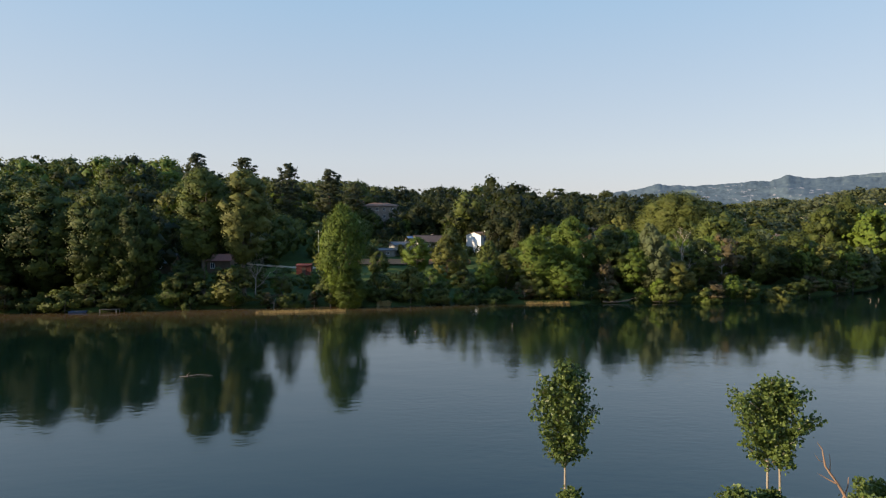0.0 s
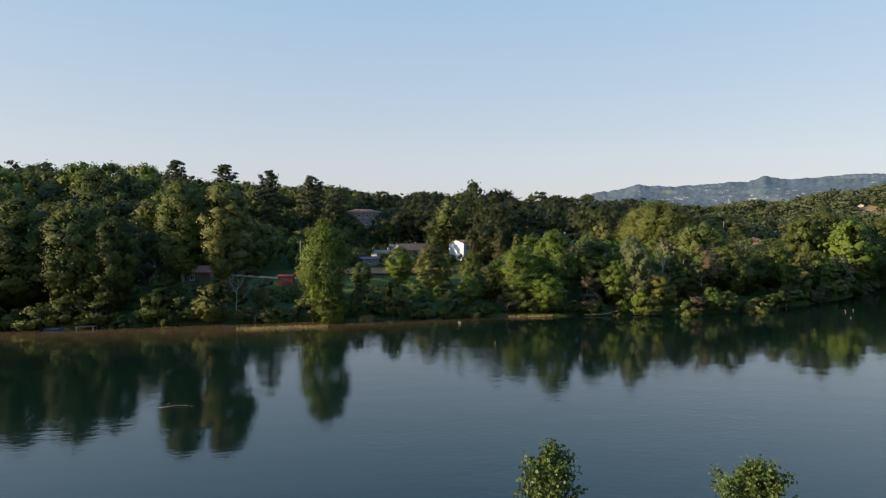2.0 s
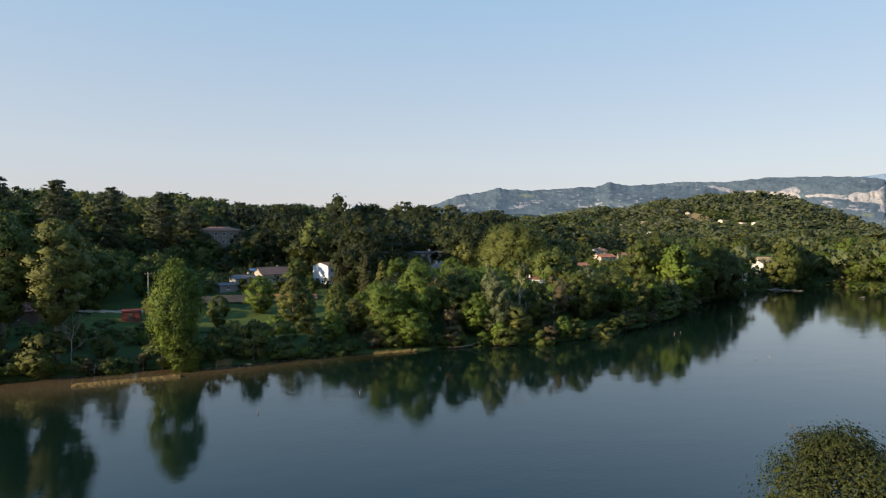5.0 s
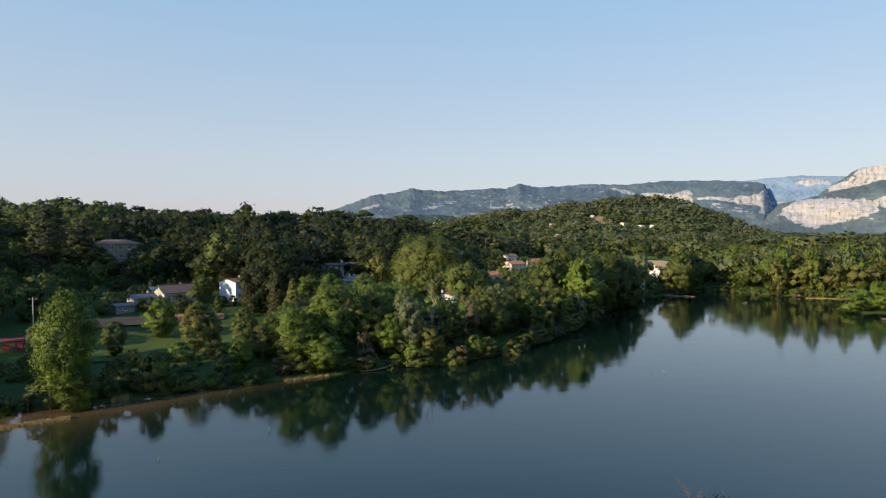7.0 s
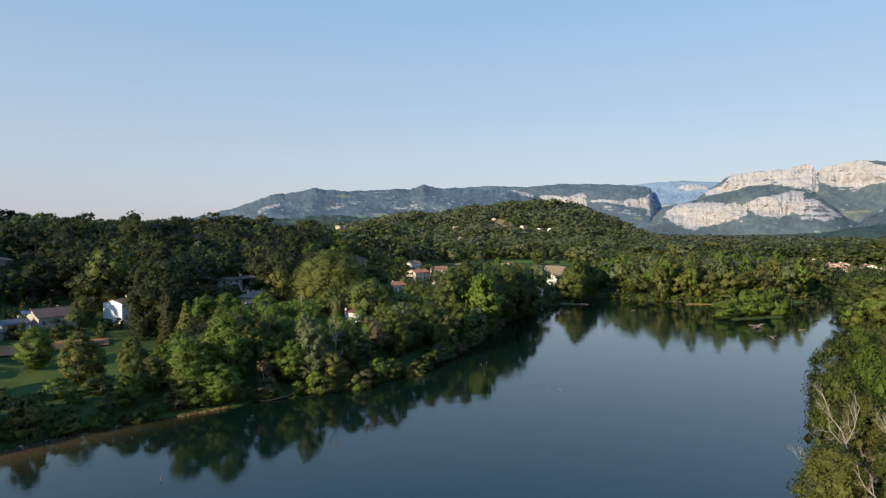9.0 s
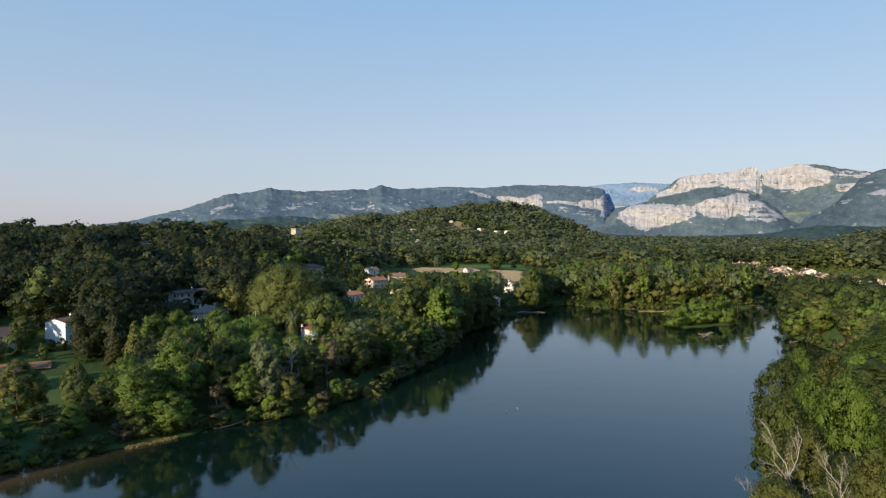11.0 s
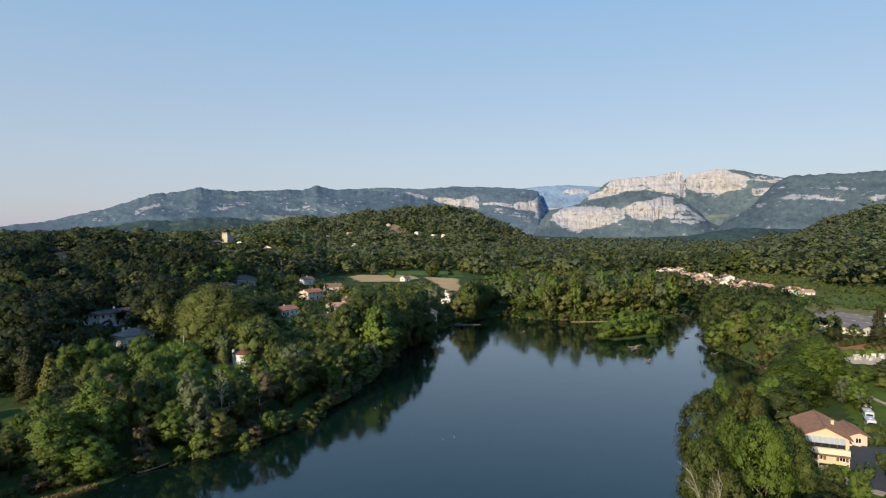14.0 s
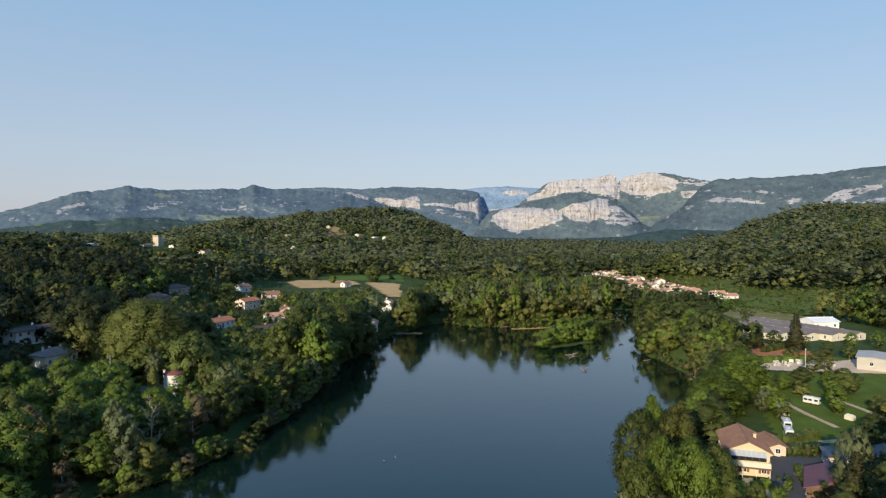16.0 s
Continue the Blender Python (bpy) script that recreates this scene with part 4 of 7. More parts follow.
def roof_mesh(kind, L, W, eave, rise, over, t, material):
    a, b = L / 2 + over, W / 2 + over
    drop = rise * over / (W / 2)
    lo, hi = eave - drop, eave + rise
    if kind == "hip":
        c = max(L / 2 - W / 2, 0.05)
        V = [(-a, -b, lo), (a, -b, lo), (a, b, lo), (-a, b, lo), (-c, 0, hi), (c, 0, hi)]
        F = [(0, 1, 5, 4), (1, 2, 5), (2, 3, 4, 5), (3, 0, 4)]
    else:
        V = [(-a, -b, lo), (a, -b, lo), (a, b, lo), (-a, b, lo), (-a, 0, hi), (a, 0, hi)]
        F = [(0, 1, 5, 4), (2, 3, 4, 5)]
    n = len(V)
    V2 = V + [(x, y, z + t) for x, y, z in V]
    F2 = [f[::-1] for f in F] + [tuple(i + n for i in f) for f in F]
    rim = [(0, 1), (1, 2), (2, 3), (3, 0)] if kind == "hip" else [(0, 1), (1, 5), (5, 2), (2, 3), (3, 4), (4, 0)]
    F2 += [(i, j, j + n, i + n) for i, j in rim]
    me = poly_mesh("roof", V2, F2, material)
    return me


def tile_rows(kind, L, W, eave, rise, over, t, material, step=0.5):
    """Raised courses of curved tiles running down each slope, and the ridge caps."""
    rows, b = [], W / 2 + over
    lo, hi = eave - rise * over / (W / 2) + t, eave + rise + t
    a = L / 2 + over
    n = int(2 * a / step)
    V, F = [], []
    for s in (-1, 1):
        for k in range(n):
            x = -a + (k + 0.5) * 2 * a / n
            top = 0.0
            if kind == "hip":
                c = max(L / 2 - W / 2, 0.05)
                top = max(0.0, (abs(x) - c) / (a - c))
            y0, z0, y1, z1 = s * b, lo, s * b * top, hi + (lo - hi) * top
            if top > 0.95:
                continue
            w, o = step * 0.3, len(V)
            V += [(x - w, y0, z0 + 0.005), (x, y0, z0 + 0.075), (x + w, y0, z0 + 0.005), (x - w, y1, z1 + 0.005), (x, y1, z1 + 0.075), (x + w, y1, z1 + 0.005)]
            F += [(o, o + 1, o + 4, o + 3), (o + 1, o + 2, o + 5, o + 4), (o, o + 2, o + 1)]
    return poly_mesh("tiling", V, F, material)


def chimney(parent, x, y, z, h=1.2, material=None, w=0.55):
    o = box_part("chimney", [(-w / 2, -w / 2, -0.8, w / 2, w / 2, h), (-w / 2 - 0.06, -w / 2 - 0.06, h + 0.004, w / 2 + 0.06, w / 2 + 0.06, h + 0.12)], material or PLASTER_WHITE, parent, at=pose(x, y, z))
    box_part("chimney_pot", [(-0.13, -0.13, h + 0.12, 0.13, 0.13, h + 0.4)], TILE_RED, o)
    return o


def house(x, y, yaw, L, W, eave, rise, wallmat, roofmat, label, roof="gable", storeys=1, front=3, back=3, end=1, shutter=None, chim=((0.2, 0.15),), over=0.45, group="",
          rows=False, door=True, z=None, r_clear=None, category="house", name="house"):
    """A house with its ridge along its own x; front is its -y side."""
    h = thing(name, x, y, yaw, label, category, group, z)
    a, b = L / 2, W / 2
    V = [(-a, -b, -2), (a, -b, -2), (a, b, -2), (-a, b, -2), (-a, -b, eave), (a, -b, eave), (a, b, eave), (-a, b, eave)]
    F = [(0, 1, 5, 4), (2, 3, 7, 6)]
    if roof == "gable":
        V += [(-a, 0, eave + rise), (a, 0, eave + rise)]
        F += [(1, 2, 6, 9, 5), (3, 0, 4, 8, 7), (4, 5, 9, 8), (6, 7, 8, 9)]
    else:
        F += [(1, 2, 6, 5), (3, 0, 4, 7), (4, 5, 6, 7)]
    F.append((3, 2, 1, 0))
    part("wall", poly_mesh("wall", V, F, wallmat), h)
    rf = part("roof", roof_mesh(roof, L, W, eave + 0.02, rise, over, 0.16, roofmat), h)
    if rows:
        tagged(part("tiling", tile_rows(roof, L, W, eave + 0.02, rise, over, 0.16, roofmat), rf), kind="stuff")
    if roof == "gable":
        box_part("ridge_cap", [(-a - over, -0.14, eave + rise + 0.12, a + over, 0.14, eave + rise + 0.27)], roofmat, rf)
    for fx, fy in chim:
        chimney(h, fx * L, fy * W, eave + rise * (1 - 2 * abs(fy)), 0.9, wallmat)
    step = eave / storeys
    for s in range(storeys):
        zc = s * step + step * 0.55
        for n, fy, face in ((front, -b - 0.01, 0), (back, b + 0.01, 180)):
            for k in range(n):
                if s == 0 and door and face == 0 and k == n // 2:
                    box_part("door", [(-0.5, -0.06, 0.02, 0.5, 0.03, 2.1), (0.3, -0.1, 1.0, 0.4, -0.064, 1.12)], shutter or WOOD_BROWN, h, at=pose(-a + L * (k + 0.5) / n, fy, 0, 0, 0, face))
                    continue
                window(h, -a + L * (k + 0.5) / n, fy, zc, face, 1.0, min(1.35, step * 0.5), shutter)
        for k in range(end):
            for fx, face in ((-a - 0.01, -90), (a + 0.01, 90)):
                window(h, fx, -b + W * (k + 0.5) / end, zc, face, 1.0, min(1.35, step * 0.5), shutter)
    clear(x, y, r_clear if r_clear is not None else max(L, W) * 0.5 + 3.0)
    return h


# -- far bank, west part --
house(-56, 152, 6, 5.6, 4.6, 2.9, 1.3, WOOD_BROWN, TILE_SHELTER, "low timber shelter with a red tiled roof", chim=(), front=2, back=0, end=0, name="shelter", category="shelter")
house(-69, 150, -8, 5.6, 4.6, 2.2, 1.9, WOOD_BROWN, METAL_ROOF, "weathered grey shed with a steep dark roof", chim=(), front=1, back=0, end=1, name="shed", category="shed", door=False)
house(-36.5, 159, 4, 3.8, 3, 2.5, 0.25, WOOD_RED, WOOD_RED, "small dark red wooden shed on the grass", chim=(), front=1, back=0, end=0, name="shed", category="shed", over=0.15)
house(13.9, 208.3, 42, 9.5, 7, 6.0, 1.0, PLASTER_BRIGHT, TILE_DARK, "white two-storey house with blue shutters and brown tiles", storeys=2, front=2, end=0, door=False, over=0.25, shutter=SHUTTER_BLUE, rows=True, z=gz(12.5, 211) - 1.0)
house(-4.8, 203, 25, 10, 7.5, 3.6, 2.0, PLASTER_GREY, TILE_DARK, "rambling grey house under repair with brown tiles", storeys=1, front=4)
house(-13.8, 198, 25, 6.5, 5, 3.0, 0.9, PLASTER_GREY, METAL_ROOF, "low pale annexe with a grey roof beside the house", storeys=1, front=2, chim=((0.3, 0.1),))
house(-18.3, 193.5, 25, 5, 3.6, 1.9, 0.5, WOOD_GREY, METAL_ROOF, "open lean-to shed of grey boards", front=1, back=0, end=0, chim=(), name="shed", category="shed", door=False)
house(-26.4, 254, 8, 17.5, 11, 8.6, 1.4, STONE_DARK, TILE_BROWN, "old three-storey stone manor with a low tiled roof", roof="hip", storeys=3, front=6, end=3, chim=((-0.4, 0.1),), rows=True, z=gz(-25, 254) + 2.0)
house(-116, 199, 62, 12, 10, 5.8, 3.2, PLASTER_WHITE, TILE_DARK, "tall pale gabled house on the wooded slope", storeys=2, front=3, end=2, chim=((-0.35, 0.42), (-0.3, -0.1), (0.1, -0.42)))
house(57.5, 255, 30, 16, 8, 4.8, 0.5, PLASTER_BRIGHT, TILE_DARK, "modern pale house on a slope with deep eaves", storeys=2, front=5, end=2, over=1.2)
house(57.5, 222.5, 20, 10.5, 7.5, 4.2, 1.8, PLASTER_CREAM, TILE_GREY, "wide cream house with a hipped brown roof and chimneys", roof="hip", storeys=1, front=4, chim=((-0.3, 0.1), (-0.05, 0.2), (0.25, 0.1)), rows=True)
house(72.5, 229.5, 10, 6, 5, 3.0, 1.3, PLASTER_WHITE, TILE_DARK, "small white outbuilding with a dark roof", front=1, end=1, chim=())
for hx, hy, half in ((57.5, 255, 8), (57.5, 222.5, 6), (72.5, 229.5, 4), (36, 222, 5), (67, 176, 4)):
    open_front(hx, hy, gz(hx, hy) + 1.6, half, 48)
CLEAR_POLY.append([(29, 206), (34, 206), (38, 218), (41, 228), (50, 231), (49, 237), (34, 234), (31, 220)])
drape("lane", [(30.3, 208.6), (32.6, 208), (36.8, 219), (39.5, 229), (47, 231.5), (46, 235), (36, 232.5), (33.6, 220)], LANE, "pale grey asphalt lane below the woods", 0.25, 0.9, "road")
# -- village at the lake's bend --
VILLAS = "villas among gardens"
house(138, 275, 20, 15.5, 8, 3.0, 1.5, PLASTER_WHITE, TILE_RED, "white single-storey villa with a red tiled roof", front=5, rows=True, group=VILLAS)
house(182, 325, 15, 12, 8, 4.6, 1.6, PLASTER_PINK, TILE_RED, "pale pink villa with a red tiled roof", storeys=2, front=4, rows=True, group=VILLAS)
house(214, 353, -20, 11, 8, 4.6, 1.8, PLASTER_PINK, TILE_BROWN, "villa with a brown tiled gable roof", storeys=2, front=3, group=VILLAS)
house(220, 400, 20, 10, 7, 3.6, 1.8, PLASTER_WHITE, TILE_BROWN, "white villa with a brown roof at the wood's edge", front=3, group=VILLAS)
house(172, 276, -10, 13, 8, 3.6, 1.6, PLASTER_WHITE, TILE_PINK, "white bungalow behind garden shrubs", front=5, group=VILLAS)
house(186, 290, 60, 8, 7, 4.2, 1.8, PLASTER_PINK, TILE_RED, "small villa with an orange tiled roof", front=2, group=VILLAS)
house(148, 250, 10, 12, 8, 3.0, 1.2, PLASTER_GREY, TILE_DARK, "low dark-roofed house in shade", front=4, group=VILLAS)
house(127, 319, 12, 13, 9, 5.0, 2.0, STONE, TILE_DARK, "grey house with a hipped dark roof", roof="hip", storeys=2, front=4, group=VILLAS)
house(155, 361, 12, 14, 9, 3.2, 1.8, STONE, TILE_DARK, "long grey house with a dark hipped roof", roof="hip", front=5, group=VILLAS)
house(76, 472, 10, 16, 9, 3.6, 1.6, PLASTER_GREY, TILE_DARK, "dark-roofed house high on the wooded hill", front=5, group=VILLAS, r_clear=16)
house(192, 226, 50, 9, 7, 5.4, 1.6, PLASTER_CREAM, TILE_PINK, "cream house by the end of the lake", storeys=2, front=3)
house(248, 276, 40, 8, 6, 5.4, 1.6, PLASTER_WHITE, TILE_PINK, "white gabled house between the trees", storeys=2, front=2)
house(306, 392, 10, 7, 5, 3.0, 1.4, PLASTER_WHITE, TILE_RED, "small white hut at the field's edge", front=1, chim=())


def turret_house():
    """Round white tower with a shallow cone roof and a low wing."""
    h = thing("turret_house", 73.5, 171, -30, "white house with a round tower and dark red roofs", "house", z=gz(73, 172) + 0.2)
    n, r, top = 24, 2.55, 8.0
    ring = [(r * math.cos(2 * math.pi * k / n), r * math.sin(2 * math.pi * k / n)) for k in range(n)]
    V = [(x, y, -2) for x, y in ring] + [(x, y, top) for x, y in ring]
    F = [(k, (k + 1) % n, n + (k + 1) % n, n + k) for k in range(n)] + [tuple(range(n, 2 * n))]
    tower = part("tower", poly_mesh("tower", V, F, PLASTER_WHITE), h)
    V = [(x * 1.1, y * 1.1, top + 0.01) for x, y in ring] + [(x * 1.1, y * 1.1, top + 0.2) for x, y in ring] + [(0, 0, top + 1.1)]
    F = [(k, (k + 1) % n, n + (k + 1) % n, n + k) for k in range(n)] + [(n + k, n + (k + 1) % n, 2 * n) for k in range(n)] + [tuple(range(n))[::-1]]
    part("roof", poly_mesh("tower_roof", V, F, TILE_SHELTER), h)
    chimney(h, -2.4, 0.6, top, 0.9)
    for a in (-100, -40, 20):
        window(tower, (r + 0.0) * math.cos(radians(a)), (r + 0.0) * math.sin(radians(a)), 2.6, a + 90, 0.8, 1.2)
    a, b = 5.5, 3.2
    V = [(-a, -b, -2), (a, -b, -2), (a, b, -2), (-a, b, -2), (-a, -b, 3), (a, -b, 3), (a, b, 3), (-a, b, 3), (-a, 0, 4.8), (a, 0, 4.8)]
    F = [(0, 1, 5, 4), (2, 3, 7, 6), (1, 2, 6, 9, 5), (3, 0, 4, 8, 7), (4, 5, 9, 8), (6, 7, 8, 9)]
    wing = part("wing", poly_mesh("wing", [(x - 7.6, y + 0.4, z) for x, y, z in V], F, PLASTER_WHITE), h)
    part("wing_roof", roof_mesh("gable", 11, 6.4, 3.02, 1.8, 0.4, 0.15, TILE_DARK), h, at=pose(-7.6, 0.4, 0))
    for k in range(3):
        window(wing, -11 + k * 3, -2.81, 1.6, 0, 0.9, 1.1)
    clear(72, 172, 7), clear(66, 175, 7)


turret_house()


def keep_tower():
    """Square pale tower block on the plateau."""
    h = thing("tower_block", 373, 928, 20, "pale square tower standing above the far woods", "tower", z=23)
    open_front(373, 928, 27, 10, 50)
    box_part("shaft", [(-5.6, -5.6, -3, 5.6, 5.6, 21.5)], STONE_PALE, h)
    box_part("parapet", [(-5.9, -5.9, 21.504, 5.9, 5.9, 24)], STONE, h)
    for k in range(4):
        window(h, -2.2, -5.62, 4 + k * 4.6, 0, 0.7, 1.2)
        window(h, 2.2, -5.62, 4 + k * 4.6, 0, 0.7, 1.2)
    clear(373, 928, 10)


keep_tower()

HAMLET = "far houses on the knoll and plateau"
for hx, hy, hl, mt, rt in ((725, 985, 9, STONE_PALE, TILE_PINK), (733, 901, 12, PLASTER_CREAM, TILE_RED), (744, 866, 11, PLASTER_WHITE, TILE_PINK), (761, 853, 14, PLASTER_WHITE, TILE_PINK), (640, 996, 10, STONE_PALE, TILE_PINK),
                           (613, 1023, 12, PLASTER_GREY, TILE_DARK), (520, 934, 11, PLASTER_GREY, TILE_BROWN), (598, 911, 15, PLASTER_GREY, TILE_BROWN), (625, 890, 12, STONE_PALE, TILE_DARK), (668, 872, 10, STONE_PALE, TILE_PINK),
                           (302, 630, 20, PLASTER_CREAM, TILE_RED), (346, 806, 16, PLASTER_WHITE, METAL_WHITE), (307, 1006, 20, PLASTER_GREY, METAL_WHITE), (351, 919, 14, PLASTER_GREY, TILE_PINK), (647, 966, 9, PLASTER_CREAM, TILE_BROWN)):
    house(hx, hy, (hx * 7) % 40 + 10, hl * 1.1, 8, 3.6, 1.5, mt, rt, "pale far house with a tiled roof among woods", front=3, back=0, end=1, chim=(), group=HAMLET, r_clear=hl * 0.6 + 3)
    open_front(hx, hy, gz(hx, hy) + 1.8, hl * 0.6, 48)

# -- housing estate on the south side of the valley --
ESTATE = "tile-roofed houses of the estate"
_r = random.Random(4)
for k in range(33):
    u = (k // 3) / 10 + _r.uniform(-0.03, 0.03)
    row = k % 3 - 1                    # three loose rows along a street that runs up the valley
    if _r.random() < 0.16:
        continue
    bx, by = 419 + 162 * u, 148 + 170 * u
    px, py = bx + row * 13 + _r.uniform(-4, 4), by - row * 10 + _r.uniform(-4, 4)
    two = k < 6 and k % 3 != 2 or _r.random() < 0.12
    house(px, py, 48 + (90 if _r.random() < 0.3 else 0) + _r.uniform(-5, 5), _r.uniform(8.5, 11.5), _r.uniform(6.5, 7.5), 4.4 if two else 2.6, 1.35,
          _r.choice((PLASTER_WHITE, PLASTER_CREAM, PLASTER_PINK)), _r.choice((TILE_PINK, TILE_RED, TILE_PINK, TILE_BROWN)),
          "two-storey estate house with pinkish roof tiles" if two else "low estate house with pinkish roof tiles", storeys=2 if two else 1, front=3, back=2, group=ESTATE, r_clear=8)
for px, py in ((496, 318), (508, 326), (522, 334), (468, 300)):
    house(px, py, 30, 11, 7, 3.4, 1.4, PLASTER_WHITE, TILE_PINK, "low estate house with pinkish roof tiles", front=3, back=2, group=ESTATE, r_clear=9)
# -- campsite, yard and works on the near bank --
CLEAR_POLY.append([(112, 14), (114, 30), (128, 42), (150, 47), (182, 53), (212, 66), (250, 74), (300, 112), (360, 116), (372, 80), (330, 26), (262, 12), (150, 6), (118, 6)])
drape("lawn", [(140, 22), (142, 34), (160, 42), (200, 50), (255, 52), (262, 18), (200, 14), (150, 14)], LAWN, "mown green campsite lawn with hedges and paths", 0.14)
drape("road", [(124, 33), (134, 33), (141, 26), (140, 20), (124, 18), (112, 24), (116, 29)], ASPHALT, "grey asphalt drive beside the yellow house", 0.2, 1.2, "road")
drape("path", strip([(181.4, 43.9), (175.9, 40.5), (170.1, 35.2), (165.3, 30.1), (163, 27.7)], 1.5), GRAVEL, "pale gravel path across the lawn", 0.22, 0.3, "path")
drape("path", strip([(144.2, 31.7), (148.8, 28.7), (153.2, 25.6), (160.6, 21.3), (168, 17)], 1.6), GRAVEL, "pale gravel path across the lawn", 0.22, 0.3, "path")
drape("path", strip([(192, 34), (188.2, 30.3), (184.9, 26.4), (178.8, 20.6), (173, 15)], 1.6), GRAVEL, "pale gravel path along a hedge", 0.22, 0.3, "path")
drape("path", strip([(118, 34), (113, 29), (112, 24)], 2.0), GRAVEL, "pale concrete path below the yellow house", 0.25, 0.7, "path")
drape("yard", [(216, 60), (231, 60), (239, 47.5), (262, 36), (262, 20), (238, 25), (225, 44), (217, 55.5)], YARD_CONCRETE, "pale concrete works yard with stacked blocks", 0.16, 0.8, "yard")
CLEAR_POLY.append([(105.5, 20), (106, 33), (115, 34), (116, 14), (109, 13)])
drape("front_lawn", [(106, 24), (106.5, 32.5), (111, 36), (116, 38), (117, 30), (112, 24)], LAWN, "small lawn in front of the yellow house", 0.16, 1.2, "lawn")
drape("dry_meadow", [(300, 104), (330, 112), (392, 120), (405, 92), (372, 78), (330, 84)], LAWN_DRY, "dry yellowish meadow below the wooded hill", 0.15, 2.5)
drape("terrace", [(238, 74), (262, 80), (275, 62), (255, 50), (240, 56)], EARTH, "reddish bare earth terrace beside the yard", 0.14, 1.6)


def yellow_house():
    """Two-storey house: gable to the lake, glazed balcony under a pale awning, brown tiles."""
    h = house(124.9, 36.6, 26, 12, 8.2, 5.2, 1.9, plain("plaster_yellow", (0.62, 0.50, 0.33), 0.9, 1.2, 0.12, 0.2), TILE_BROWN, "cream two-storey lakeside house with balcony and brown tiles", storeys=2, front=4, back=3, end=0,
              shutter=SHUTTER_BROWN, rows=True, chim=((0.02, -0.28),), over=0.6, z=6.0, r_clear=9)
    h.scale = (0.88, 0.88, 0.88)
    g = -6.0
    box_part("balcony", [(g - 1.7, -4.0, 2.4, g, 4.0, 2.65), (g - 1.7, -4.0, 2.65, g - 1.58, 4.0, 3.45), (g - 1.58, -4.0, 2.65, g, -3.88, 3.45), (g - 1.58, 3.88, 2.65, g, 4.0, 3.45)], PLASTER_CREAM, h, "cream plastered balcony")
    glz = box_part("balcony_glazing", [(g - 0.8, -3.3, 3.4, g - 0.76, 3.3, 4.3)], GLASS, h)
    for k in range(6):
        box_part("glazing_bar", [(g - 0.85, -3.3 + k * 1.3, 2.66, g - 0.72, -3.22 + k * 1.3, 4.35)], WOOD_BROWN, glz)
    V = [(g - 1.25, -3.4, 4.35), (g - 1.25, 3.4, 4.35), (g - 0.02, 3.4, 5.2), (g - 0.02, -3.4, 5.2)]
    aw = part("awning", poly_mesh("awning", V + [(x, y, z + 0.06) for x, y, z in V], [(3, 2, 1, 0), (4, 5, 6, 7), (0, 1, 5, 4), (1, 2, 6, 5), (2, 3, 7, 6), (3, 0, 4, 7)], plain("sheet_bluish", (0.42, 0.45, 0.48), 0.5, 1.0, 0.15, 0.1)), h, "pale bluish sheet awning")
    for k in range(8):
        y = -3.35 + k * 0.94
        V = [(g - 1.27, y, 4.42), (g - 1.27, y + 0.06, 4.42), (g - 0.02, y + 0.06, 5.27), (g - 0.02, y, 5.27)]
        part("awning_rib", poly_mesh("awning_rib", V + [(a, b, c + 0.05) for a, b, c in V], [(3, 2, 1, 0), (4, 5, 6, 7), (0, 1, 5, 4), (1, 2, 6, 5), (2, 3, 7, 6), (3, 0, 4, 7)], PLASTIC_WHITE), aw)
    # dark brown strip in place of the shadow below the balcony
    box_part("shade_band", [(g - 1.76, -4.06, 2.02, g - 1.2, 4.06, 2.38)], WOOD_BROWN, h)
    for y in (-3.0, 0.8):
        window(h, g - 0.01, y, 1.2, -90, 1.0, 1.0, SHUTTER_BROWN)
    for y in (-3.8, -1.3, 1.3, 3.8):
        box_part("post", [(g - 1.66, y - 0.08, -0.3, g - 1.5, y + 0.08, 2.4)], PLASTER_CREAM, h)


yellow_house()
house(137.2, 34.8, 34, 7, 3.0, 2.0, 0.6, PLASTER_PINK, TILE_BROWN, "low tiled annexe with salmon walls", front=2, chim=(), end=1, rows=True)
house(121, 21.5, 12, 10, 7, 2.3, 1.4, WOOD_BROWN, plain("sheet_maroon", (0.17, 0.055, 0.06), 0.55, 1.2, 0.25, 0.2), "barn with a dull maroon sheet roof", front=2, chim=(), end=0, name="barn", category="barn")
house(136.5, 23.5, 20, 5.5, 3.6, 2.4, 0.3, PLASTER_PINK, METAL_ROOF, "small pinkish utility building with a flat roof", front=2, chim=(), end=0, over=0.4)
house(143, 16.5, 10, 7, 4.5, 2.2, 0.9, WOOD_GREY, METAL_ROOF, "grey wooden cabin with a dark roof", front=2, chim=(), end=1, name="cabin", category="cabin")
house(150, 13, 10, 6, 4.5, 2.2, 0.9, WOOD_GREY, TILE_DARK, "weathered wooden cabin with dark tiles", front=2, chim=(), end=1, name="cabin", category="cabin")


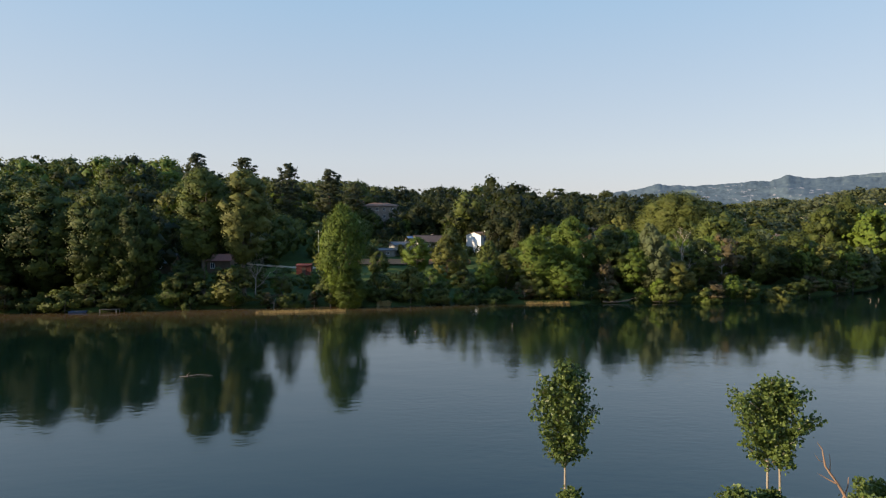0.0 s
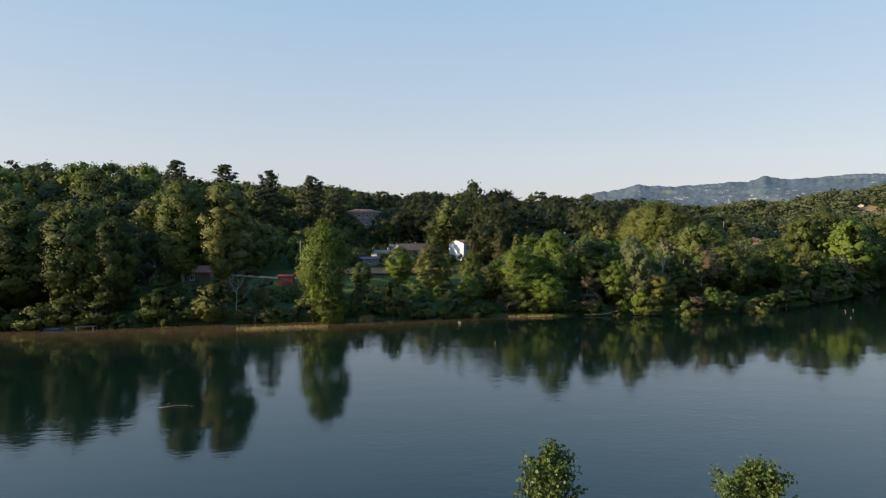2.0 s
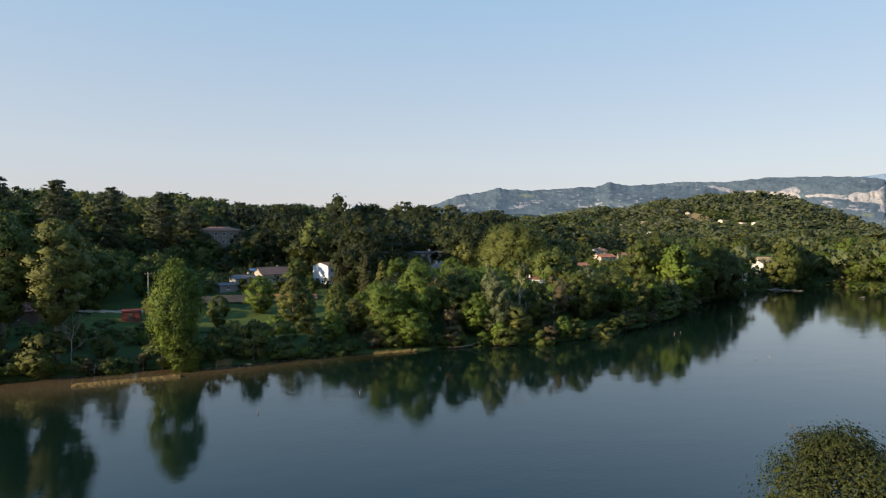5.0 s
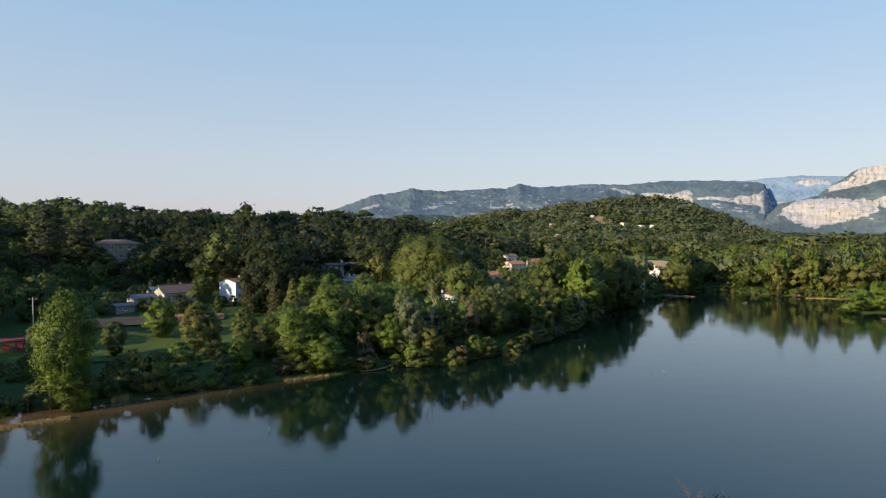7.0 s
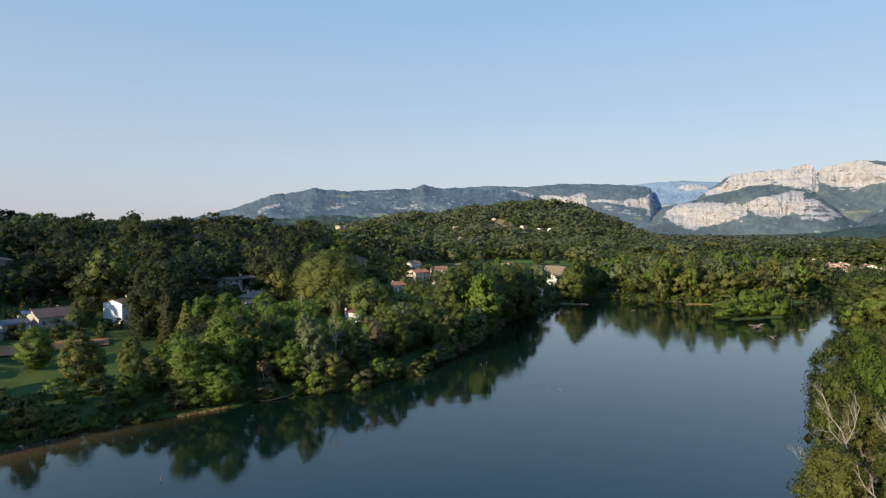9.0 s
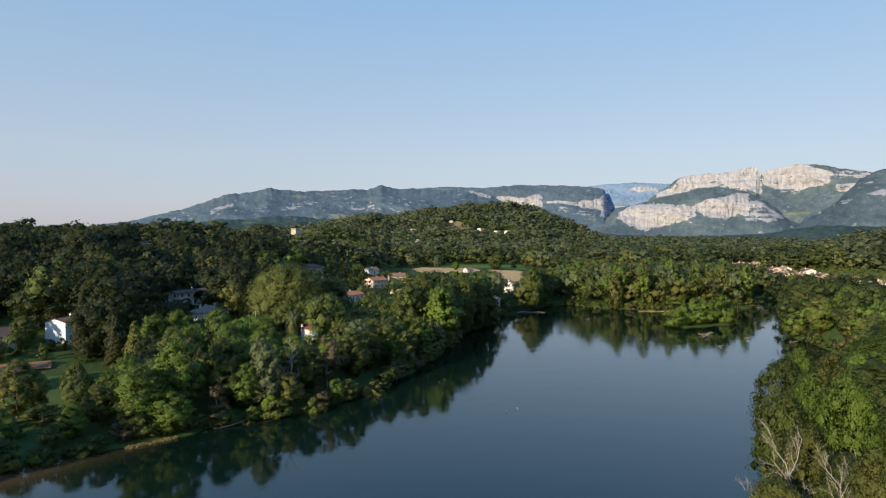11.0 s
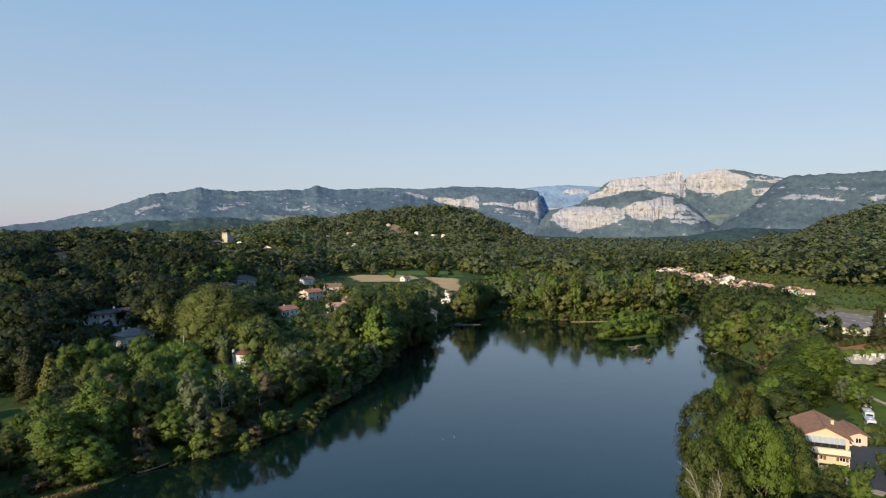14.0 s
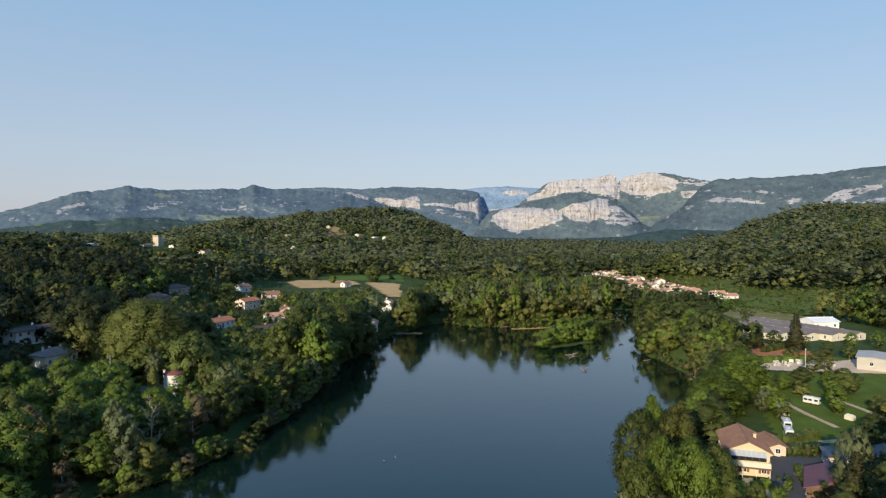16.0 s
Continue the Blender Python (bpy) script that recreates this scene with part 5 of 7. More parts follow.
def caravan(x, y, yaw, label):
    c = thing("caravan", x, y, yaw, label, "caravan", "caravans on the campsite", 6.1)
    c.scale = (0.8, 0.8, 0.8)
    body = part("body", poly_mesh("body", *boxes([(-2.4, -1.05, 0.45, 2.4, 1.05, 2.55)]), PLASTIC_WHITE, 0.22), c)
    box_part("roof_hatch", [(-0.4, -0.3, 2.55, 0.3, 0.3, 2.68)], PLASTIC_WHITE, c)
    for s in (-1, 1):
        for wx in (-1.5, 0.2, 1.5):
            box_part("window", [(wx - 0.5, s * 1.06 - 0.015, 1.35, wx + 0.5, s * 1.06 + 0.015, 2.0)], GLASS, c)
        n = 12
        V = [(0.32 * math.cos(2 * math.pi * k / n), yy, 0.34 + 0.32 * math.sin(2 * math.pi * k / n)) for yy in (s * 0.98, s * 1.12) for k in range(n)]
        F = [(k, (k + 1) % n, n + (k + 1) % n, n + k) for k in range(n)] + [tuple(range(n)), tuple(range(n, 2 * n))]
        part("wheel", poly_mesh("wheel", V, F, RUBBER), c)
    box_part("end_window", [(-2.43, -0.75, 1.35, -2.4, 0.75, 2.05)], GLASS, c)
    box_part("stripe", [(-2.0, -1.065, 1.05, 2.0, -1.052, 1.16)], SHUTTER_BLUE, c)
    box_part("drawbar", [(-3.5, -0.06, 0.4, -2.3, 0.06, 0.5), (-3.4, -0.1, 0.0, -3.25, 0.1, 0.42)], METAL_DARK, c)


caravan(148.5, 34.3, 22, "white touring caravan parked on the grass")
caravan(155, 36.2, 22, "white touring caravan parked on the grass")
caravan(167, 40.5, 30, "white caravan with a pale awning beside it")
caravan(181, 36.5, 85, "white caravan with side windows beside shrubs")


def awning_tent(x, y, yaw, w, d, h, label):
    t = thing("tent", x, y, yaw, label, "tent", "tents", 6.1)
    V = [(-w / 2, -d / 2, 0), (w / 2, -d / 2, 0), (w / 2, d / 2, 0), (-w / 2, d / 2, 0), (-w / 2, -d / 2, h * 0.7), (w / 2, -d / 2, h * 0.7), (w / 2, d / 2, h * 0.7), (-w / 2, d / 2, h * 0.7), (-w / 3, 0, h), (w / 3, 0, h)]
    part("canvas", poly_mesh("canvas", V, [(0, 1, 5, 4), (1, 2, 6, 5), (2, 3, 7, 6), (3, 0, 4, 7), (4, 5, 9, 8), (5, 6, 9), (6, 7, 8, 9), (7, 4, 8)], PLASTER_CREAM, 0.08), t)
    box_part("door_flap", [(-0.5, -d / 2 - 0.03, 0.05, 0.5, -d / 2 - 0.005, h * 0.6)], PLASTER_GREY, t)


awning_tent(164.6, 39, 30, 2.1, 1.8, 1.8, "white tent beside the caravan")
awning_tent(172.5, 26.8, 70, 1.9, 1.6, 1.4, "cream tent under the trees")


def hedge(x0, y0, x1, y1, h, w, label, bright=False):
    """A clipped hedge: a rough-surfaced wall of leaves."""
    rng = np.random.default_rng(int(abs(x0 * 7 + y0 * 3)))
    L = math.hypot(x1 - x0, y1 - y0)
    n = max(4, int(L / 1.0))
    parts, tones = [], []
    ux, uy = (x1 - x0) / L, (y1 - y0) / L

    def along(v):
        return np.stack([v[:, 0] * ux - v[:, 1] * uy, v[:, 0] * uy + v[:, 1] * ux, v[:, 2]], 1)

    for k in range(n):
        u = (k + 0.5) / n
        c = np.array([x0 + (x1 - x0) * u, y0 + (y1 - y0) * u, 0])
        c[2] = gz(c[0], c[1]) + h * 0.48
        bv, bf = ICO[2]
        parts.append((c + along(np.sign(bv) * np.abs(bv) ** 0.5 * (0.85, w * 0.55, h * 0.55) * (0.88 + 0.2 * rng.random((len(bv), 1)))), bf))
        tones.append(np.full(len(bv), rng.random()))
        m = 60
        d = rng.normal(size=(m, 3))
        d /= np.linalg.norm(d, axis=1, keepdims=True)
        p = c + along(np.sign(d) * np.abs(d) ** 0.5 * (0.8, w * 0.57, h * 0.57))
        a, b = rng.normal(size=(m, 3)) * 0.16, rng.normal(size=(m, 3)) * 0.16
        parts.append((np.stack([p + a, p + b, p - a - b], 1).reshape(-1, 3), np.arange(3 * m).reshape(m, 3)))
        tones.append(np.full(3 * m, rng.random()))
    V, F = join(parts)
    tagged(new("hedge", mesh_from("hedge", V, F, LEAF_BRIGHT if bright else LEAF, False, {"tone": np.concatenate(tones)})), label, "hedge", "hedges")


hedge(143, 33.5, 153, 30, 1.8, 1.4, "clipped green hedge beside the caravans")
hedge(137.5, 32.6, 144, 26.6, 1.7, 3.0, "broad clipped hedge by the drive")
hedge(128, 28, 121, 25, 1.6, 1.2, "clipped hedge along the drive")
hedge(114, 31.5, 116.5, 30, 1.5, 1.3, "clipped bush hedge at the house corner", True)
hedge(190, 25, 172, 16, 1.5, 1.4, "clipped hedge along the path")
hedge(228, 61, 246, 45, 2.2, 2.4, "dark hedge between lawn and works", True)
hedge(248, 66, 276, 60, 2.0, 2.0, "thick hedge below the works")

# works: long low sheds, a white hall and a workshop
FIBRE_CEMENT = plain("fibre_cement_roof", (0.19, 0.155, 0.135), 0.8, 0.7, 0.3, 0.3)
for k, (wx, wy, wl_, ww) in enumerate(((292, 88, 46, 8.0), (300, 81.5, 50, 8.0), (308.5, 75.5, 54, 8.0), (317, 69, 54, 7.0))):
    house(wx, wy, 67, wl_, ww, 2.7, 0.8, PLASTER_CREAM, FIBRE_CEMENT, "long low works shed with a grey-brown roof", front=9, back=9, chim=(), end=1, over=0.3, name="works_shed", category="warehouse", group="works sheds", r_clear=14)
    for q in range(7):
        v = thing("roof_vent", wx + (q - 3) * 6.4 * math.cos(radians(67)) + 1.2, wy + (q - 3) * 6.4 * math.sin(radians(67)), 67, "pale sheet roof vent on the works shed", "vent", "roof vents", gz(wx, wy) + 3.2)
        box_part("hood", [(-0.6, -0.4, 0.0, 0.6, 0.4, 0.55)], CONCRETE, v, bevel=0.06)
        box_part("louvre", [(-0.5, -0.43, 0.2, 0.5, -0.405, 0.42)], METAL_DARK, v)
house(331, 64, -40, 13, 9, 3.8, 1.5, METAL_WHITE, METAL_WHITE, "white metal-clad hall with a low gable", front=3, chim=(), end=1, name="hall", category="hall")
house(246, 32, 5, 14, 8, 4.0, 0.3, PLASTER_GREY, CONCRETE, "pale workshop with an open front and a tiled edge", front=3, chim=(), end=1, name="workshop", category="workshop")
_b = random.Random(9)
for k in range(34):
    u, v = _b.random(), _b.random()
    bx, by = 224 + 16 * u + 5 * v, 56 - 16 * u + 4 * v
    s = _b.uniform(0.5, 1.1)
    o = new("concrete_block", poly_mesh("concrete_block", *boxes([(-s, -0.4, 0.0, s, 0.4, _b.uniform(0.5, 1.3))]), CONCRETE if _b.random() < 0.6 else PLASTER_WHITE, 0.05))
    o.matrix_world = pose(bx, by, gz(bx, by) + 0.16, 0, 0, _b.uniform(0, 180))
    tagged(o, "pale precast concrete block in the works yard", "block", "concrete blocks")


def pole(x, y, h, label, lamp=False, tilt=0):
    p = thing("street_lamp" if lamp else "utility_pole", x, y, 0, label, "lamp" if lamp else "pole")
    V, F = tube([(0, 0, -0.5), (0, 0, h)], [0.13, 0.09], 8)
    part("post", mesh_from("post", V, F, CONCRETE if not lamp else METAL_DARK, True), p)
    if lamp:
        bm = bmesh.new()
        bmesh.ops.create_uvsphere(bm, u_segments=12, v_segments=8, radius=0.28, matrix=Matrix.Translation((0, 0, h + 0.2)))
        me = bpy.data.meshes.new("globe")
        bm.to_mesh(me)
        bm.free()
        me.materials.append(PLASTIC_WHITE)
        part("globe", me, p)
        box_part("collar", [(-0.12, -0.12, h - 0.1, 0.12, 0.12, h)], METAL_DARK, p)
    else:
        box_part("crossarm", [(-0.8, -0.06, h - 0.6, 0.8, 0.06, h - 0.48)], WOOD_BROWN, p)
        for s in (-0.7, 0, 0.7):
            box_part("insulator", [(s - 0.05, -0.05, h - 0.48, s + 0.05, 0.05, h - 0.28)], PLASTIC_WHITE, p)


pole(214, 45, 9, "grey concrete utility pole on the campsite")
pole(199, 31, 3.6, "white globe lamp beside the path", True)
pole(178, 19, 5, "grey concrete utility pole by the path")
pole(63, 189, 11, "pale utility pole above the thicket")
pole(211, 422, 12, "pale utility pole beside the village")
pole(-33, 160, 12, "wooden utility pole behind the shelter")
# gardens and slopes kept low towards the lake
for ox, oy, oz, half, top in ((-56, 152, 6.0, 8.5, 14.35), (-69, 150, 5.6, 4.5, 14.35), (-36.5, 159, 3.6, 8, 14.35), (12.5, 212, 10.2, 6.5, 14.35), (-9, 202, 12.3, 4, 14.35), (-19, 197, 11, 4, 14.35),
                              (-21, 254, 25.5, 8, 20), (-116, 199, 24.5, 6, 20), (58, 266, 13.5, 8, 32), (59, 221, 9.5, 9, 36), (75, 219, 10, 4, 40), (72, 172, 8.5, 4, 22), (65, 175, 7, 5, 40), (138, 275, 8.4, 6.5, 24)):
    open_front(ox, oy, oz, half, top)
for ox, oy, oz, half, top in ((182, 325, 9, 6.5, 26), (214, 353, 9.8, 5.5, 34), (220, 400, 9, 5, 42), (172, 276, 9, 6, 40), (186, 290, 9.5, 4, 30), (148, 250, 7.5, 6, 45), (127, 319, 14.5, 7, 40),
                              (155, 361, 16.5, 7, 40), (76, 472, 31.5, 9, 38), (122, 34.5, 6.2, 5.5, 42), (122, 26, 6.5, 8, 49), (192, 226, 7, 4.5, 22), (248, 276, 6, 5, 36)):
    open_front(ox, oy, oz, half, top)
for ob in list(scene.objects):
    if ob.get("group") == ESTATE:
        open_front(ob.location.x, ob.location.y, ob.location.z + 4.4, 6.5, 50)
for k in range(8):
    open_front(270 + k * 20, 420 - k * 4 + (k % 2) * 60, 6, 16, 40)
for k in range(4):
    open_front(285 + k * 20, 310 + k * 22, 6, 9, 50)
SCRUB = [(450, 118, 58), (400, 95, 40), (500, 175, 48), (560, 215, 60), (620, 250, 60), (470, 80, 45)]
low(450, 118, 55, 4), low(400, 95, 45, 2.5), low(500, 175, 40, 4.5), low(560, 215, 50, 4.5), low(430, 70, 40, 5), low(-16, 208, 24, 5), low(-60, 224, 36, 7.5), low(-44, 188, 26, 13), low(208, 224, 9, 7)
low(75, 25, 22, 1.6), low(45, 20, 25, 1.6), low(15, 15, 22, 1.2), low(-12, 158, 24, 1.2), low(-30, 160, 14, 1.2)
# -- far bank lawn, track, bare terrace and fields --
CLEAR_POLY.append([(-44, 147), (-8, 143), (20, 146), (26, 160), (24, 178), (4, 190), (-34, 190), (-46, 168)])
CLEAR_POLY.append([(296, 464), (248, 378), (284, 360), (318, 386), (266, 292), (277, 284), (364, 374), (440, 466), (374, 506), (318, 484)])
drape("lawn", [(-46, 149), (-6, 145), (22, 147), (26, 160), (22, 176), (-6, 174), (-46, 166)], MEADOW, "green meadow between the bank and the houses", 0.3)
drape("track", strip([(-62, 160), (-50, 163), (-40, 166), (-27, 171)], 2.2), GRAVEL, "pale gravel track above the meadow", 0.42, 0.9, "road")
drape("bare_bank", [(-30, 175.5), (-2, 180), (8, 182), (8, 188), (-6, 188), (-30, 184)], EARTH, "reddish bare earth bank cut into the slope", 0.45, 1.2)
drape("field", [(296, 462), (274, 408), (300, 386), (330, 402), (346, 436), (318, 480)], STUBBLE, "pale tan stubble field", 0.3, 4, "field")
drape("field", [(330, 470), (352, 436), (372, 392), (436, 464), (374, 502)], FIELD_GREEN, "bright green field behind the stubble", 0.3, 4, "field")
drape("field", [(336, 402), (290, 322), (296, 316), (350, 374), (358, 390), (346, 414)], STUBBLE, "pale tan field running down to the lake", 0.35, 4, "field")
drape("slope_meadow", [(376, 80), (402, 58), (470, 66), (540, 132), (650, 216), (628, 262), (545, 222), (470, 168), (425, 132), (392, 112)], SCRUB_MEADOW, "fresh green scrubby meadow below the wooded hill", 0.7, 5, "meadow")
drape("bare_slope", [(690, 962), (700, 930), (718, 918), (738, 940), (740, 985), (722, 994)], DRY_SLOPE, "dry tan slope with thin grass on the knoll", 0.5, 4)
drape("pasture", [(858, 940), (905, 925), (962, 950), (955, 1004), (900, 985)], PASTURE, "yellow-green pasture on the knoll's shoulder", 0.5, 5, "meadow")
CLEAR_POLY.append([(690, 962), (700, 930), (718, 918), (738, 940), (740, 985), (722, 994)])
CLEAR_POLY.append([(858, 940), (905, 925), (962, 950), (955, 1004), (900, 985)])
# -- woods that fill the banks, the hill and the valley --
PLANTED = []


def hero(kind, x, y, h, w, size="big", label="", group=""):
    PLANTED.append((x, y, w * 0.42))
    return tree(kind, x, y, h, w, size, label, group)


def keep(x, y, margin=0.0):
    ok = np.ones(len(x), bool)
    for cx, cy, r in CLEAR:
        ok &= np.hypot(x - cx, y - cy) > r + margin
    for poly in CLEAR_POLY:
        ok &= ~inside(poly, x, y)
    return ok


def ceiling_of(x, y, h):
    for cx, cy, r, lim in LOW:
        h = np.where(np.hypot(x - cx, y - cy) < r, np.minimum(h, lim * (0.7 + 0.5 * vnoise(x / 3, y / 3))), h)
    return h


def scatter(seed, lo, hi, step, az0, az1):
    """Jittered places by distance band and bearing."""
    rng = np.random.default_rng(seed)
    g = np.arange(-hi, hi, step)
    X, Y = np.meshgrid(g, g)
    X, Y = (X + (rng.random(X.shape) - 0.5) * step * 0.95).ravel(), (Y + (rng.random(Y.shape) - 0.5) * step * 0.95).ravel()
    r, a = np.hypot(X, Y), np.degrees(np.arctan2(X, Y))
    ok = (r >= lo) & (r < hi) & (a > az0) & (a < az1)
    X, Y = X[ok], Y[ok]
    ok = (shore(X, Y) > 2.0) & keep(X, Y)
    return X[ok], Y[ok]


def tree_height(x, y, rng):
    """Heights of the woods: tall on the hill and along the lake's end, low in gardens and scrub."""
    d, nth = shore(x, y), north(x, y)
    n = fbm(x / 40 + 4, y / 40 + 2, 3)
    h = 6.5 + 15 * n + rng.normal(size=len(x)) * 2.6
    strip_n = nth & (d < 30)
    h = np.where(nth & (d > 34) & (x < -48), h + 3.2, h)
    h = np.where(strip_n & (x < -26), 18.5 + 8 * n, h)
    h = np.where(nth & (d < 26) & (x > -28) & (x < 20), 2.5 + 2.5 * n, h)
    h = np.where(nth & (d < 60) & (x > 20) & (x < 66), 7 + 6 * n, h)
    h = np.where(strip_n & (x > 66) & (x < 116), 8 + 6 * n, h)
    h = np.where(strip_n & (x >= 116) & (x < 262), 17 + 6 * n, h)
    h = np.where(nth & (x > 250) & (np.hypot(x, y) < 430) & (d < 70), 16 + 6 * n, h)
    s = -0.855 * (x - 30) + 0.518 * (y - 190)
    village = nth & (s < -15) & (np.hypot(x - 160, y - 310) < 125) & (d > 30)
    h = np.where(village, h * 0.6, h)
    h = np.where(~nth & (d < 25) & (x > 60), 11 + 6 * n, h)
    for ox, oy, oz, half, top in OPEN:
        D = math.hypot(ox, oy)
        along, side = (x * ox + y * oy) / D, np.abs(x * oy - y * ox) / D
        line = top + (oz - top) * along / D - ground_z(x, y)
        h = np.where((side < half) & (along > 0) & (along < D + 1), np.minimum(h, np.maximum(line, 1.0)), h)
    az, r = np.degrees(np.arctan2(x, y)), np.hypot(x, y)
    slope = np.interp(az, [-38, -24, -20, -8, -5, 4, 8], [0.128, 0.122, 0.09, 0.084, 0.076, 0.074, 0.2])   # the hill's crest of crowns
    h = np.where(nth & (r > 185) & (r < 430), np.minimum(h, np.maximum(14.4 + slope * y + rng.normal(size=len(x)) * 0.8 - ground_z(x, y), 4)), h)
    return ceiling_of(x, y, np.clip(h, 0.9, 27))
# -- trees that stand out along the far bank --
BANKSIDE = "trees along the far bank"
hero("river_bright", -19.5, 117.5, 19, 11, label="tall leafy tree overhanging the far bank", group=BANKSIDE)
hero("river_bright", -18, 116, 9, 7)
hero("bush", 1, 196, 6.5, 7), hero("bush", -3, 191, 4, 6), hero("broadleaf", 3, 205, 8, 8), hero("bush", 8, 198, 3, 6), hero("broadleaf", -28, 240, 9, 9), hero("bright", -15, 238, 7, 8)
hero("bush_olive", -6.5, 121, 7, 6.5)
hero("bush", -13.5, 121, 6, 4.5)
hero("bush_olive", -40, 116, 7.5, 10, label="sprawling yellowish-green bush over the water")
hero("standard_olive", -40, 121, 25, 11.5),  hero("standard", -48, 120.5, 25, 11.5)
hero("ash", -66, 165, 31 - gz(-66, 165), 12)
hero("broadleaf", -77, 117, 21.5, 16), hero("ash", -86, 113, 20.5, 12), hero("broadleaf", -66, 115.5, 21, 13), hero("ash", -97, 111, 21, 13), hero("ash", -58.5, 115, 18.5, 10)
hero("ash", -69, 125, 21, 12)
hero("broadleaf", -95, 126, 23, 16)
hero("ash", -88, 116, 17, 13)
hero("broadleaf", -62, 116, 11, 9), hero("broadleaf", -84, 111, 10, 9), hero("broadleaf", -50, 117, 8, 8)
hero("olive", 1, 148, 12, 8), hero("olive", 4.5, 149, 9, 5)
hero("bush", -38, 143, 4, 7), hero("bush_olive", -30, 144, 3.5, 6), hero("bush", -23, 142, 4.5, 7), hero("bush", -12, 141, 3.5, 7), hero("bush_bright", -3, 142, 4, 6), hero("bush", 5, 141, 4, 7), hero("bush", 14, 140, 4.5, 7), hero("olive", -31, 158, 7, 6), hero("broadleaf", -16, 152, 8, 6), hero("bright", -7, 166, 10, 9, label="round bright tree on the meadow")
hero("broadleaf", 11, 145, 10.5, 6.5), hero("bright", 16.5, 141, 9, 7), hero("olive", 14, 134, 8, 7), hero("bright", 21, 147, 11, 8), hero("olive", 22, 139, 10, 7), hero("bright", 9, 130, 6.5, 6.5)
hero("conifer", 16, 192, 17, 7, label="spruce with a bare lower trunk")
hero("conifer", 22, 176, 15, 7), hero("thuja", 26, 172, 14, 8), hero("broadleaf", 33, 160, 14, 9)
hero("bright", 20, 128, 13, 11), hero("bright", 28, 132, 16, 12), hero("bright", 25, 125, 8, 9), hero("olive", 18, 126.5, 8, 6)
hero("dry", 33, 141, 14, 8), hero("bush_dry", 35, 129, 8.5, 5), hero("dry", 19, 131, 12, 4)
hero("broadleaf", 38, 136, 14, 10), hero("bright", 43, 139, 13, 11)
hero("willow", 46, 129, 13, 8.5), hero("willow", 45, 131, 15, 6), hero("olive", 50, 127, 8, 7)
hero("dry", 63, 136, 12, 10, label="broad half-dead tree with brown twigs"), hero("broadleaf", 57, 134, 11, 9), hero("broadleaf", 71, 138, 13, 9)
hero("broadleaf", 79, 145, 11, 9), hero("willow", 80, 152, 13, 9), hero("broadleaf", 88, 149, 13, 10)
for bx, by in ((36, 156), (44, 154), (52, 152), (38, 166), (47, 164), (56, 160), (42, 176), (52, 172), (50, 184), (32, 182), (60, 150), (40, 188)):
    hero("bright", bx, by, 10.5 + (bx * 7 % 3), 10)
hero("dome", 81, 209, 23, 31), hero("broadleaf", 96, 206, 19, 16), hero("broadleaf", 90, 194, 15, 14), hero("broadleaf", 101, 213, 18, 13), hero("willow", 76, 205, 15, 10)
hero("thuja", 67.5, 170, 12, 6.5, label="yellow-green conical evergreen beside the tower"), hero("conifer", 83, 178, 11, 5), hero("willow", 74, 184, 12, 6)
for cx, cy, ch, cw in ((-71, 217, 42, 19), (-56, 218, 40.2, 18), (-44, 235, 39.6, 21), (-83, 205, 42, 17), (-36, 246, 35.5, 18)):
    hero("cedar", cx, cy, ch - gz(cx, cy), cw)
hero("bush", -33, 245, 7.5, 7), hero("bush", -27, 244.5, 6.5, 7), hero("bush_bright", -20.5, 245, 7, 7), hero("bush", -15, 246.5, 7.5, 7), hero("broadleaf", -36, 262, 18, 13), hero("broadleaf", -33, 244, 11, 12), hero("broadleaf", -14, 244, 8, 8), hero("bush", -12, 193, 4.5, 6), hero("olive", -23, 190, 4, 6), hero("conifer", 42, 205, 8, 4), hero("conifer", 76, 300, 11, 5)
# tall trees round the lake's end
for k in range(15):
    u = k / 14
    bx, by = 112 + 128 * u, 166 + 64 * u - 12 * (1 - abs(2 * u - 1)) * 0.3
    if 40.6 < math.degrees(math.atan2(bx - 3, by + 6)) < 43.9:
        continue
    hero("ash" if k % 3 else "broadleaf", bx - 3, by + 6, 20 + 3 * math.sin(k * 1.7), 11)
# peninsula and islet; pale kinds stand in for sunlight on the peninsula
for k in range(16):
    u = k / 15
    hero(("olive", "bright", "willow", "bright")[k % 4], 256 + 64 * u, 203 - 35 * u + (k % 3) * 4, 20 + 4 * math.sin(k * 2.1), 9.5, "small")
for bx, by, bh in ((222, 152, 4), (228, 151, 4.5), (234, 150, 4), (240, 149, 5), (246, 147, 5.5), (251, 147, 6), (244, 151, 5), (231, 153, 4), (256, 148, 6.5), (250, 152, 6), (238, 153, 6), (260, 152, 7), (247, 155, 6.5)):
    hero("bush_bright", bx + 4, by - 3, bh * 1.8, 11.5, label="low green bushes on the islet")
